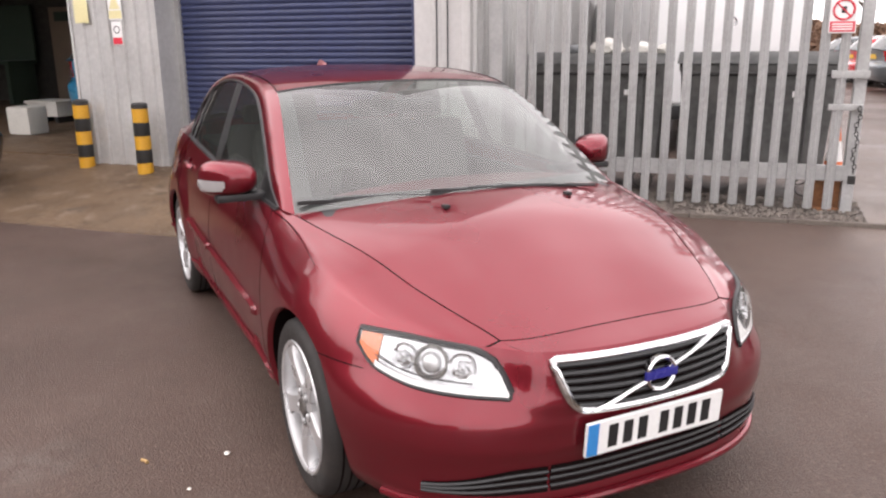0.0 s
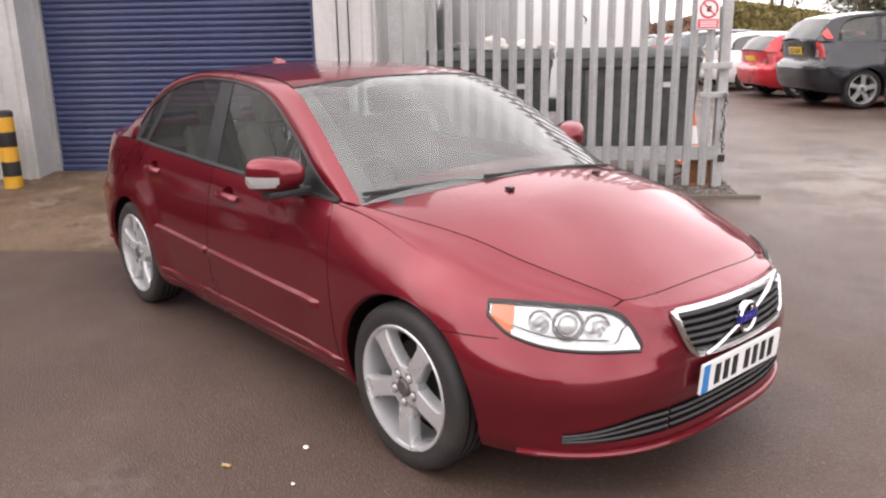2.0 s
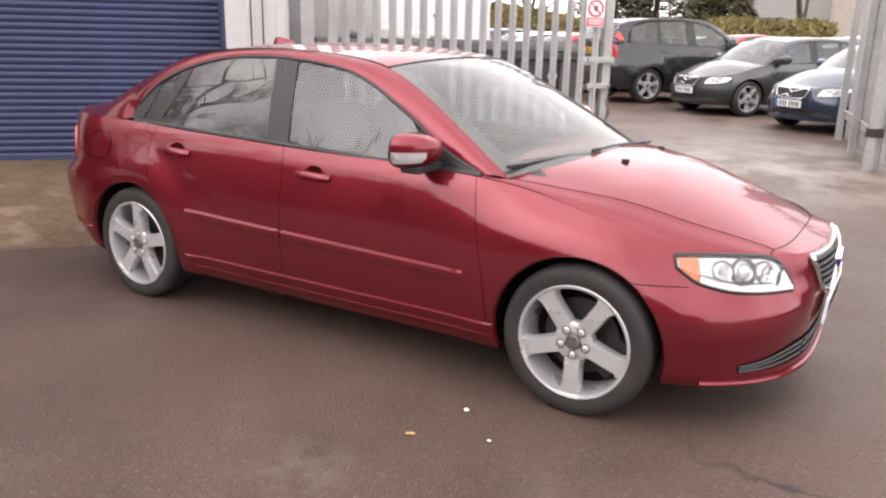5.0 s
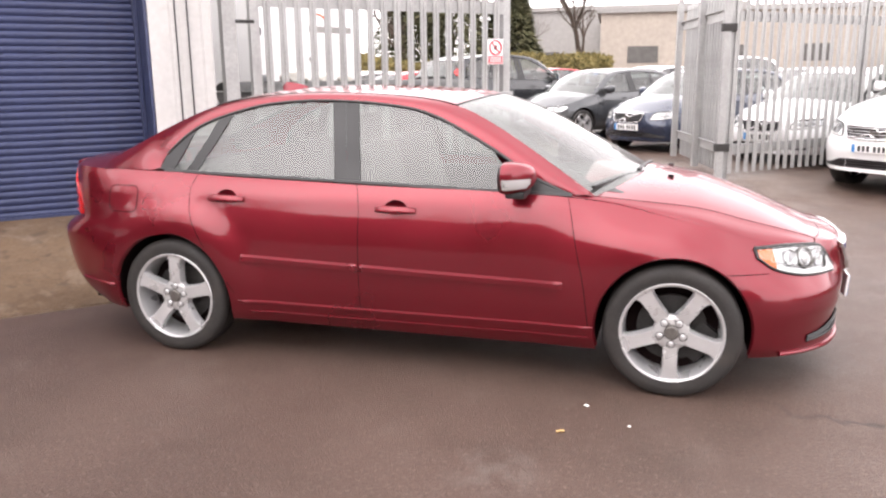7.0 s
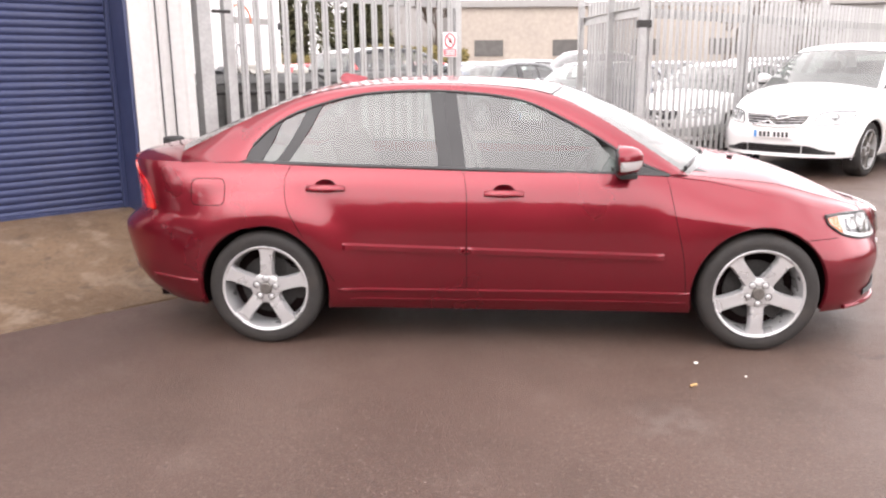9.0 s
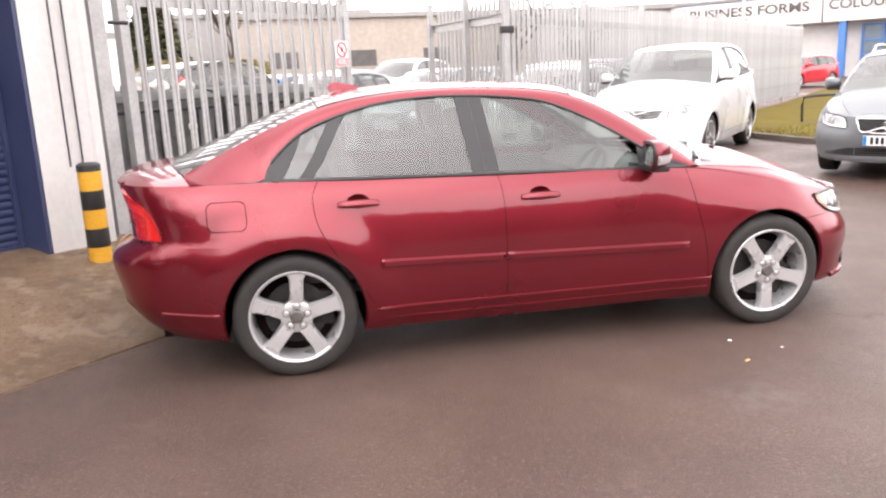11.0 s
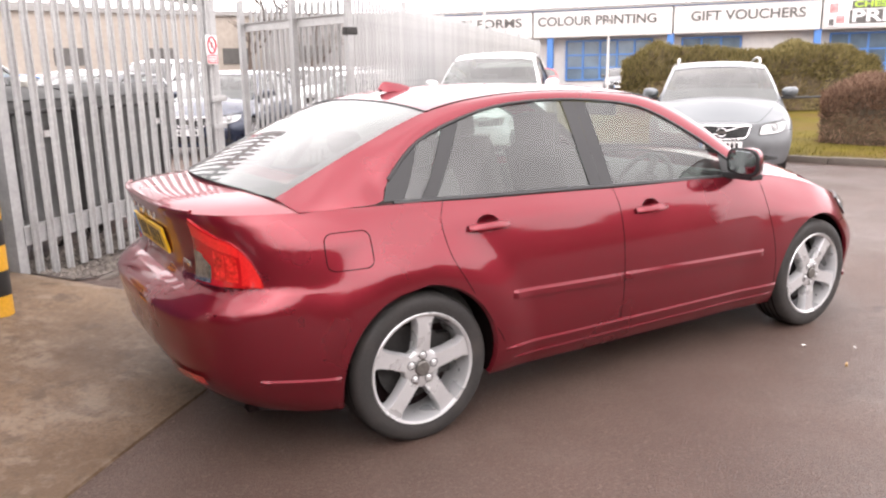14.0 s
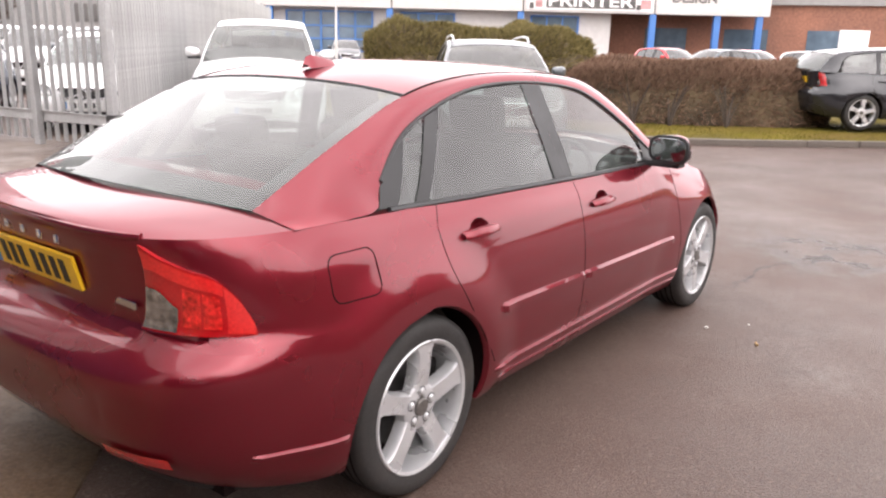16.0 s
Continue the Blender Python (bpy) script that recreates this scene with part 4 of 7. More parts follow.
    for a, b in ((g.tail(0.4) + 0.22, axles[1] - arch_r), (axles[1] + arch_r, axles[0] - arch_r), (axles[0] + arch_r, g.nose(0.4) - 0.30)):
        part("floor_pan", box((a, -0.66, low), (b, 0.66, low + 0.10)), M["gap_shade"], car)
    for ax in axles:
        part("floor_pan", box((ax - arch_r, -0.42, low), (ax + arch_r, 0.42, low + 0.12)), M["gap_shade"], car)

    # --- bonnet, boot deck
    edge_cols = [p for p in cols]

    def deck(p, w):
        e = g.ring(p, top_at(p))
        c = g.crown(e.x)
        z = e.z + (c - e.z) * (1 - abs(w) ** (2.3 if e.x > 0 else 4.0))
        if e.x > 0.6 and fine:
            yg = abs(hood_gap(e.x))
            z += 0.010 * smoothstep(yg + 0.035, yg - 0.015, abs(e.y * w)) - 0.006
        return Vector((e.x, e.y * w, z))
    hood_gap = spline(s["hood_gap"])
    nw = 26 if fine else 10
    hood_cols = [p for p in edge_cols if g.ring(p, 0.9).x > s["cowl_x"] - 0.10 and p > 0]
    hood_front = s["hood_front"]

    def clipped(p, lo, hi):
        """A cross row of the bonnet between two sideways places."""
        e = g.ring(p, top_at(p))
        half = abs(e.y)
        return [deck(p, (lo + (hi - lo) * k / nw) / half if half > 1e-4 else 0) for k in range(nw + 1)]
    rim_line = sorted((e.x, abs(e.y), e.z) for e in (g.ring(p, top_at(p)) for p in hood_cols))
    rim_x, rim_y, rim_z = (np.array([e[k] for e in rim_line]) for k in range(3))
    half_at = lambda x: float(np.interp(x, rim_x, rim_y))  # noqa: E731
    tip_y = min(rim_line, key=lambda e: abs(e[1] - hood_gap(e[0])) + (0 if e[0] > 1.6 * g.xf / 1.25 else 9))[1]

    def skin_top(x, y):
        """The bonnet's surface over a place of the plan."""
        w = min(1.0, abs(y) / max(1e-4, half_at(x)))
        z = g.top(x) + (g.crown(x) - g.top(x)) * (1 - w ** 2.3)
        if fine:
            yg = abs(hood_gap(x))
            z += 0.006 * smoothstep(yg + 0.035, yg - 0.015, abs(y)) - 0.003
        return Vector((x, y, z))

    def shut_x(v):
        return hood_front - 0.055 + 0.035 * (1 - abs(v) ** 7) + 0.02 * (1 - v * v)

    def tip(v):
        y = abs(v) * tip_y
        return Vector((float(np.interp(-y, -rim_y, rim_x)), math.copysign(y, v), float(np.interp(-y, -rim_y, rim_z))))
    wing_rows = []
    for p in hood_cols:
        e = g.ring(p, top_at(p))
        yg = min(hood_gap(e.x), abs(e.y))
        row = [skin_top(e.x, -(abs(e.y) + (yg - abs(e.y)) * k / 8)) for k in range(9)]
        row[0] = Vector(e)
        wing_rows.append(row)
    wing_tops = mirror_pair(car, "wing_top", grid(wing_rows), body_paint)
    if fine:
        seam = []
        for p, row in zip(hood_cols, wing_rows):
            z = top_at(p)
            n_ = (g.ring(p, z - 0.006, 0.1) - g.ring(p, z - 0.006)).normalized()
            seam += [(c, max(0.0, 1 - k / 6) ** 1.5, n_) for k, c in enumerate(row)]
        soften(wing_tops, seam)
    x0 = s["cowl_x"] - 0.06
    sides = [-1 + 2 * k / nw for k in range(nw + 1)]
    nl = 44 if fine else 14
    hood_rows = []
    for i in range(nl + 1):
        row = []
        for v in sides:
            x = x0 + (shut_x(v) - x0) * i / nl
            row.append(skin_top(x, v * hood_gap(x)))
        hood_rows.append(row)
    part("bonnet", grid(hood_rows), body_paint, car)
    nose_rows = []
    for i in range(7):
        row = []
        for v, a in zip(sides, hood_rows[-1]):
            b = tip(v)
            t = i / 6
            c = skin_top(a.x + (b.x - a.x) * t, a.y + (b.y - a.y) * t)
            if b.x < a.x:
                c = a.lerp(b, t)
            c.z += (b.z - skin_top(b.x, b.y).z) * t
            row.append(c)
        nose_rows.append(row)
    part("nose_panel", grid(nose_rows), body_paint, car)
    if not lite:
        mirror_pair(car, "panel_gap", tube([row[0] + Vector((0, 0, -0.0008)) for row in hood_rows], 0.0024, 5), M["gap_shade"])
        part("panel_gap", tube([v + Vector((0, 0, -0.0012)) for v in hood_rows[-1]], 0.0028, 5), M["gap_shade"], car)
    if fine:
        a, b = hood_rows[-1][0], g.ring(s["lamp_p"][0] + (s["lamp_p"][1] - s["lamp_p"][0]) * 0.83, top_at(s["lamp_p"][0] + (s["lamp_p"][1] - s["lamp_p"][0]) * 0.83))
        mirror_pair(car, "panel_gap", tube([skin_top(a.x + (b.x - a.x) * k / 6, a.y + (b.y - a.y) * k / 6) for k in range(7)], 0.003, 5), M["gap_shade"])
    boot_cols = [p for p in edge_cols if p < 0 and g.ring(p, 0.9).x < s["deck_x"]]
    if boot_cols:
        rows = []
        for p in boot_cols:
            rows.append([deck(p, -1 + 2 * k / nw) for k in range(nw + 1)])
        part("boot_deck", grid(rows), body_paint, car)
        if s.get("lip"):
            pts = [g.ring(p, top_at(p)) for p in boot_cols if p < g.xr - 0.66]
            pts = [Vector((p.x + 0.006, p.y, p.z + 0.002)) for p in pts] + [Vector((p.x + 0.006, -p.y, p.z + 0.002)) for p in pts[::-1]]
            part("boot_lip", tube(sorted(pts, key=lambda v: v.y), 0.011, 8), body_paint, car)

    # --- roof, screens and pillars
    n = 64 if fine else 26
    rail = path3(s["rail"], n)
    open_ = path3([(x, -g.window_y(x, z) if k < s["open_n"] else y, z) for k, (x, y, z) in enumerate(s["opening"])], n)
    bx, bz = spline(s["bow_x"]), spline(s["bow_z"])
    spots = [k / (n - 1) for k in range(n)]
    rows = []
    m = 22 if fine else 8
    for t, e in zip(spots, rail):
        rows.append([(e.x + bx(t) * (1 - w * w), e.y * w, e.z + bz(t) * (1 - abs(w) ** 2.4)) for w in (-1 + 2 * k / m for k in range(m + 1))])
    i0, i1 = round(s["screen"][0] * (n - 1)), round(s["screen"][1] * (n - 1))
    roof = part("roof", grid(rows[i0:i1 + 1]), body_paint, car)
    glass_f = part("windscreen", grid(rows[:i0 + 1]), M["glass_far" if lite else "glass_screen"], car, "laminated windscreen reflecting grey sky")
    glass_r = part("rear_window", grid(rows[i1:]), M["glass_far" if lite else "glass_screen"], car)
    glass_f.visible_shadow = glass_r.visible_shadow = False
    for k in (i0, i1):
        part("screen_seal", tube(rows[k], 0.006, 6), M["black_plastic"], car)
    # dark ceramic border at the foot of each screen
    for grp in (rows[:3], rows[-3:]):
        part("screen_border", grid([[(x, y, z - 0.004) for x, y, z in row] for row in grp]), M["black_plastic"], car)
    if fine:
        for grp in (rows[:i0 + 1], rows[i1:]):
            for k0, k1 in ((0, 1), (m - 1, m)):
                part("screen_border", grid([[(row[k][0], row[k][1], row[k][2] - 0.004) for k in (k0, k1)] for row in grp]), M["black_plastic"], car)
    if not lite:
        mirror_pair(car, "roof_ditch", tube([(e.x, -e.y, e.z - 0.001) for e in rail[i0:i1 + 1]], 0.0045, 5), M["gap_shade"])
    strip = []
    for a, b in zip(open_, rail):
        row = []
        for k in range(7):
            t = k / 6
            c = Vector((a.x, -a.y, a.z)).lerp(Vector((b.x, -b.y, b.z)), t)
            out = Vector((0, -(a.y - b.y) * 0.0 - 1, 0.6)).normalized()
            row.append(c + out * 0.016 * math.sin(t * math.pi) * smoothstep(1.0, 0.86, len(strip) / (n - 1)))
        strip.append(row)
    sides_ = mirror_pair(car, "roof_side", grid(strip), body_paint)
    if fine:
        seam = []
        for row in strip:
            x = row[0].x
            z = g.top(x) - 0.006
            n_ = (g.ring(x, z, 0.1) - g.ring(x, z)).normalized()
            foot = smoothstep(-1.58, -1.80, x)
            for k, c in enumerate(row):
                edge = abs(g.ring(c.x, g.top(c.x)).y)
                rise = (g.crown(c.x) - g.top(c.x)) * 4 * min(1.0, abs(c.y) / edge) ** 3 / edge
                flat = Vector((0, -rise, 1)).normalized()
                near = (1 - k / 6) ** 1.3 * smoothstep(-1.40, -1.52, x)
                seam.append((c, max(near, foot), n_.lerp(flat, foot * k / 6).normalized()))
        soften(sides_, seam)
    if s.get("tall_tail"):
        lamp = [[p + Vector((-0.012, -0.014, 0.006)) for p in row[1:6]] for row in strip[round(n * 0.87):n - 1]]
        mirror_pair(car, "upper_tail_light", grid(lamp), M["tail_bright"], "tall red lamp beside the tailgate glass")

    # --- side windows on the leaning plane
    ks = [k for k in range(n) if spots[k] <= s["open_end"] and open_[k].x > s["opening"][s["open_n"] - 1][0] - 0.002]
    outline = [(open_[k].x, open_[k].z) for k in ks]
    arch = sorted(outline)
    top_of = spline([pt for i, pt in enumerate(arch) if i == 0 or pt[0] - arch[i - 1][0] > 1e-4])
    base = spline(s["belt"])
    shrink = 0.009

    def pane(x0, x1, name, material, lean0=0.0, lean1=0.0, off=0.004, lift=0.0):
        rows = []
        count = 18 if fine else 8
        for i in range(count + 1):
            x = x0 + (x1 - x0) * i / count
            a = base(x) + 0.006
            col = []
            for j in range(9):
                k = j / 8
                xx = x + (lean0 + (lean1 - lean0) * i / count) * k
                b = top_of(xx) - shrink + lift
                z = a + max(0.004, b - a) * k
                col.append((xx, g.window_y(xx, z) + off, z))
            rows.append(col)
        got = mirror_pair(car, name, grid(rows), material)
        return got
    xa, xb = arch[0][0], arch[-1][0]
    for x0, x1, l0, l1 in s["panes"]:
        for ob in pane(x0, x1, "side_window", M["glass_far" if lite else "glass_tint" if x1 < -1.0 and not fine else "glass_clear"], l0, l1):
            ob.visible_shadow = False
    for x0, x1, l0, l1 in s["pillars"]:
        pane(x0, x1, "window_pillar", M["black_plastic"], l0, l1, -0.001)
    seal = [(x, g.window_y(x, z) - 0.001, z) for x, z in [(p[0], min(top_of(p[0]), p[1])) for p in outline]]
    mirror_pair(car, "window_seal", tube(seal, 0.008, 6), M["black_plastic"])
    xs = [xa + (xb - xa) * k / 30 for k in range(31)]
    mirror_pair(car, "belt_moulding", tube([(x, g.window_y(x, base(x)) - 0.004, base(x) - 0.002) for x in xs], 0.012, 6), M["black_plastic"])
    ledge = [[(x, g.window_y(x, base(x)) + 0.02, base(x) - 0.004), tuple(g.ring(x, g.top(x)))] for x in xs]
    mirror_pair(car, "shoulder", grid(ledge), body_paint)

    # --- wheels
    r, rim, width, spokes = s["wheel"]
    for side in (-1, 1):
        for ax in axles:
            w = make_wheel(r, rim, width, spokes, side, fine, 36 if ax > 0 else 4, s.get("spokes_in", "alloy"), lite)
            w.parent = car
            w.location = (ax, side * s["track"], r * 0.985)

    # --- lamps, grille, plates
    p0, p1 = s["lamp_p"]
    lz, hz = spline(s["lamp_low"]), spline(s["lamp_high"])
    lo = lambda p: lz(p)  # noqa: E731
    hi = lambda p: hz(p)  # noqa: E731
    rows = g.band(p0, p1, lo, hi, 26 if fine else 10, 8 if fine else 4, lambda u, v: 0.008 + 0.020 * math.sin(u * math.pi) ** 0.6 * math.sin(v * math.pi) ** 0.6)
    lens_r, lens_l = mirror_pair(car, "headlight", grid(rows), M["lens"], "clear headlight lens")
    lens_r.visible_shadow = lens_l.visible_shadow = False
    for par, sg in ((lens_r, 1), (lens_l, -1)):
        fl = (lambda rr: rr) if sg > 0 else flip
        part("reflector", grid(fl(g.band(p0, p1, lo, hi, 20, 6, 0.003))), M["bowl"], par, "bright reflector")
        for t, c in ((0, lo), (1, hi)):
            part("lamp_edge", tube(fl([[g.ring(p0 + (p1 - p0) * k / 20, c(p0 + (p1 - p0) * k / 20) - 0.004 * t, 0.004) for k in range(21)]])[0], 0.0065 + 0.004 * t, 6), M["black_plastic"], par)
        for pe in (p0, p1):
            part("lamp_edge", tube(fl([[g.ring(pe, lo(pe) + (hi(pe) - lo(pe)) * k / 6, 0.004) for k in range(7)]])[0], 0.006, 5), M["black_plastic"], par)
        part("lamp_trim", grid(fl(g.band(p0 + (p1 - p0) * 0.16, p1 - 0.004, lambda p: lo(p) + 0.004, lambda p: lo(p) + 0.020 + (hi(p) - lo(p) - 0.034) * smoothstep(p0 + (p1 - p0) * 0.83, p0 + (p1 - p0) * 0.93, p), 24, 3, 0.012))), M["white_sign"], par, "pale lower trim")
        pa = p0 + (p1 - p0) * 0.17
        part("indicator_lens", grid(fl(g.band(p0 + (p1 - p0) * 0.02, pa, lambda p: lo(p) + 0.006, lambda p: hi(p) - 0.006, 6, 4, 0.0065))), M["amber" if fine else "bowl"], par, "amber indicator" if fine else "")
        for t, rad, kind in () if lite else ((0.345, 0.040, 0), (0.53, 0.047, 1), (0.72, 0.044, 0)):
            pc = p0 + (p1 - p0) * t
            zc = lo(pc) + (hi(pc) - lo(pc)) * 0.56
            rad = min(rad, (hi(pc) - lo(pc)) * 0.40)
            c = g.ring(pc, zc, 0.011)
            nrm = (g.ring(pc, zc, 0.05) - c).normalized()
            if sg < 0:
                c, nrm = Vector((c.x, -c.y, c.z)), Vector((nrm.x, -nrm.y, nrm.z))
            turn = Matrix.Translation(c) @ nrm.to_track_quat("X", "Z").to_matrix().to_4x4()
            if kind:
                bm = spin([(rad * 1.12, -0.008), (rad * 1.12, 0.003), (rad * 0.98, 0.003), (rad * 0.92, -0.004)], 28, "x")
                bmesh.ops.transform(bm, matrix=turn, verts=bm.verts)
                ring_ = part("projector_ring", bm, M["disc"], par, "grey projector ring")
                bm = spin([(rad * 0.95, -0.005), (rad * 0.72, -0.001), (rad * 0.56, -0.006)], 28, "x")
                bmesh.ops.transform(bm, matrix=turn, verts=bm.verts)
                part("projector_bowl", bm, M["bowl"], par)
                bm = spin([(rad * 0.55, -0.006), (rad * 0.50, 0.002), (rad * 0.30, 0.007), (0.001, 0.009)], 24, "x")
                bmesh.ops.transform(bm, matrix=turn, verts=bm.verts)
                part("projector_lens", bm, M["alloy"], par, "round projector lens")
            else:
                bm = spin([(rad, 0.0), (rad * 0.78, -0.006), (rad * 0.5, -0.003), (rad * 0.28, -0.007), (rad * 0.22, 0.006), (0.001, 0.008)], 11, "x")
                for v in bm.verts:
                    v.co += Vector((0.002 * math.sin(v.co.y * 900), 0, 0))
                bmesh.ops.transform(bm, matrix=turn, verts=bm.verts)
                part("bulb_housing", bm, M["bowl"], par, smooth=False)
        if fine:
            line = fl([[g.ring(p0 + (p1 - p0) * (0.16 + 0.62 * k / 16), lo(p0 + (p1 - p0) * (0.16 + 0.62 * k / 16)) + 0.033, 0.014) for k in range(17)]])[0]
            part("trim_line", tube(line, 0.0022, 4), M["black_plastic"], par)
    # grille
    gz0, gz1, gy0, gy1 = s["grille"]
    nn, slat = 24, s.get("slats", 5)

    def grille_pt(u, v, off):
        half = gy0 + (gy1 - gy0) * v
        z = gz0 + (gz1 - gz0) * v + s.get("grille_dip", 0.0) * (u * u) * (1 - v)
        y = half * u
        pr = g.p_at_y(-abs(y), z, True)
        b = g.ring(pr, z, off)
        return Vector((b.x, math.copysign(abs(b.y), y), b.z))
    grille = part("grille", grid([[grille_pt(-1 + 2 * k / nn, j / 6, 0.004) for k in range(nn + 1)] for j in range(7)]), M["gap_shade"], car, "black slatted grille in a chrome surround")
    for k in range(0 if lite else slat):
        v = (k + 0.6) / (slat + 0.2)
        reach = 0.97 if v > 0.2 else 0.93
        part("grille_slat", tube([grille_pt(-reach + 2 * reach * i / nn, v, 0.010) for i in range(nn + 1)], 0.0085 if fine else (0.006 if s.get("chrome_slats") else 0.011), 6), M["black_plastic" if not s.get("chrome_slats") else "alloy"], grille)
    turn_low = [(0.93, 0.03), (0.975, 0.10), (0.995, 0.20)]
    loop = [grille_pt(-0.87 + 1.74 * k / nn, 0, 0.010) for k in range(nn + 1)] + [grille_pt(u, v, 0.010) for u, v in turn_low] + [grille_pt(1, v, 0.010) for v in (0.35, 0.5, 0.65, 0.8, 0.92)] + \
           [grille_pt(0.985, 0.985, 0.010)] + [grille_pt(0.96 - 1.92 * k / nn, 1, 0.010) for k in range(nn + 1)] + [grille_pt(-0.985, 0.985, 0.010)] + \
           [grille_pt(-1, v, 0.010) for v in (0.92, 0.8, 0.65, 0.5, 0.35)] + [grille_pt(-u, v, 0.010) for u, v in turn_low[::-1]]
    part("grille_surround", tube(loop, 0.013 if fine else 0.011, 8, True), M["chrome"], grille, "chrome surround")
    bar = [grille_pt(0.80 - 1.6 * k / 16, 1.0 - k / 16, 0.020) for k in range(17)]
    part("grille_bar", tube(bar, 0.009, 6), M["chrome"], grille)
    c = grille_pt(0, 0.52, 0.026)
    er = (gz1 - gz0) * 0.37
    bm = spin([(er, -0.012), (er, 0.004), (er * 0.9, 0.010), (er * 0.78, 0.004), (er * 0.76, -0.004)], 32, "x")
    bmesh.ops.translate(bm, verts=bm.verts, vec=c)
    badge = part("badge", bm, M["chrome"], grille, "round chrome badge")
    part("badge_band", box((-0.004, -er * 1.02, -er * 0.24), (0.010, er * 1.02, er * 0.24), 0.003, Matrix.Translation(c)), M["badge_blue" if fine else "disc"], badge, "dark blue band" if fine else "")
    za, zb = s["plate_z"]
    add_plate(car, g, True, za, zb, 0.26, s.get("plate_off", 0.022), M["plate_white"], 4, 0 if lite else 7)
    # lower intakes
    def droop(y):
        return 1 - 0.62 * smoothstep(0.40, 0.70, abs(y))
    for y0, y1, a, b in s["intakes"]:
        rows = []
        for j in range(5):
            row = []
            for k in range(nn + 1):
                y = y0 + (y1 - y0) * k / nn
                z = a + (b - a) * droop(y) * j / 4
                pr = g.p_at_y(-abs(y), z, True)
                v = g.ring(pr, z, 0.002)
                row.append((v.x, math.copysign(abs(v.y), y), v.z))
            rows.append(row)
        vent = part("lower_intake", grid(rows), M["gap_shade"], car)
        for k in range(0 if lite else 3):
            line = []
            for i in range(nn + 1):
                y = y0 + (y1 - y0) * i / nn
                z = a + (b - a) * droop(y) * (k + 0.7) / 3.4
                v = g.ring(g.p_at_y(-abs(y), z, True), z, 0.006)
                line.append((v.x, math.copysign(abs(v.y), y), v.z))
            part("intake_slat", tube(line, 0.0055, 5), M["black_plastic"], vent)
    # tail lamps
    q0, q1 = s["tail_p"]
    tl, th = spline(s["tail_low"]), spline(s["tail_high"])
    slant = s.get("tail_slant", (0.0, 0.0))

    def lamp_band(u0, u1, v0, v1, n_, m_, off):
        rows = []
        for j in range(m_ + 1):
            row = []
            for i in range(n_ + 1):
                u = u0 + (u1 - u0) * i / n_
                a, b = (f(u) if callable(f) else f for f in (v0, v1))
                v = a + (b - a) * j / m_
                p = q0 + (q1 + slant[0] + (slant[1] - slant[0]) * v - q0) * u
                row.append(g.ring(p, tl(p) + (th(p) - tl(p)) * v, off(u, v) if callable(off) else off))
            rows.append(row)
        return rows
    tails = mirror_pair(car, "tail_light", slab(lamp_band(0, 1, 0, 1, 18, 12, lambda u, v: 0.005 + 0.010 * math.sin(math.pi * min(1, max(0, u))) ** 0.5), 0.012), M["tail_red"], "red tail lamp cluster")
    for par, sg in zip(tails, (1, -1)):
        fl = (lambda rr: rr) if sg > 0 else flip
        over = lambda u, v: 0.0085 + 0.010 * math.sin(math.pi * min(1, max(0, u))) ** 0.5  # noqa: E731
        part("reversing_lens", grid(fl(lamp_band(0.68, 0.985, 0.03, lambda u: 0.36 + 0.16 * smoothstep(0.66, 0.9, u), 8, 6, over))), M["reverse_lens"], par, "clear reversing lamp")
        part("brake_lens", grid(fl(lamp_band(0.26, 0.985, 0.74, 0.97, 12, 4, over))), M["tail_bright"], par, "brighter red band")
        part("outer_lens", grid(fl(lamp_band(0.02, 0.25, 0.06, 0.96, 5, 8, over))), M["tail_bright"], par, "brighter red band")
        if fine:
            for a, b in ((0.30, 0.46), (0.48, 0.64)):
                part("facet_lens", grid(fl(lamp_band(a, b, 0.12, 0.68, 6, 6, lambda u, v: over(u, v) - 0.0015))), M["tail_deep"], par)
    if s.get("rear_plate"):
        a, b = s["rear_plate"]
        add_plate(car, g, False, a, b, 0.26, 0.010, M["plate_yellow"], 14, 0 if lite else 7)

    # --- side moulding, sill line, handles, mirrors
    def side_bar(x0, z0, x1, z1, h, out, name, n=40):
        rows = []
        for dz, o in ((-h / 2, 0.0), (-h / 2 + 0.003, out), (h / 2 - h * 0.26, out), (h / 2, 0.0)):
            row = []
            for k in range(n + 1):
                x, z = x0 + (x1 - x0) * k / n, z0 + (z1 - z0) * k / n + dz
                row.append(Vector((x, g.side_y(x, z) - o * (1 if 0 < k < n else 0), z)))
            rows.append(row)
        mirror_pair(car, name, grid(rows), M["black_plastic"] if s.get("cover") else body_paint)
    if s.get("moulding"):
        x0, z0, x1, z1 = s["moulding"]
        xm = cuts[1]
        zm = z0 + (z1 - z0) * (xm - x0) / (x1 - x0)
        side_bar(x0, z0, xm - 0.005, zm, 0.036, 0.018, "door_moulding")
        side_bar(xm + 0.005, zm, x1, z1, 0.036, 0.018, "door_moulding")
        side_bar(cuts[0] + 0.24, s["sill_z"] + 0.012, cuts[2] + 0.10, s["sill_z"] + 0.004, 0.022, 0.013, "sill_line")
        side_bar(axles[1] - 0.66, 0.372, axles[1] - 0.37, 0.357, 0.024, 0.012, "bumper_line", 16)
        side_bar(cuts[0] + 0.30, s["sill_z"] - 0.045, cuts[2] + 0.08, s["sill_z"] - 0.047, 0.012, 0.008, "sill_line")
    for hx, hz_ in () if lite else s["handles"]:
        rows = []
        for k in range(13):
            t = k / 12
            x = hx - 0.105 + 0.21 * t
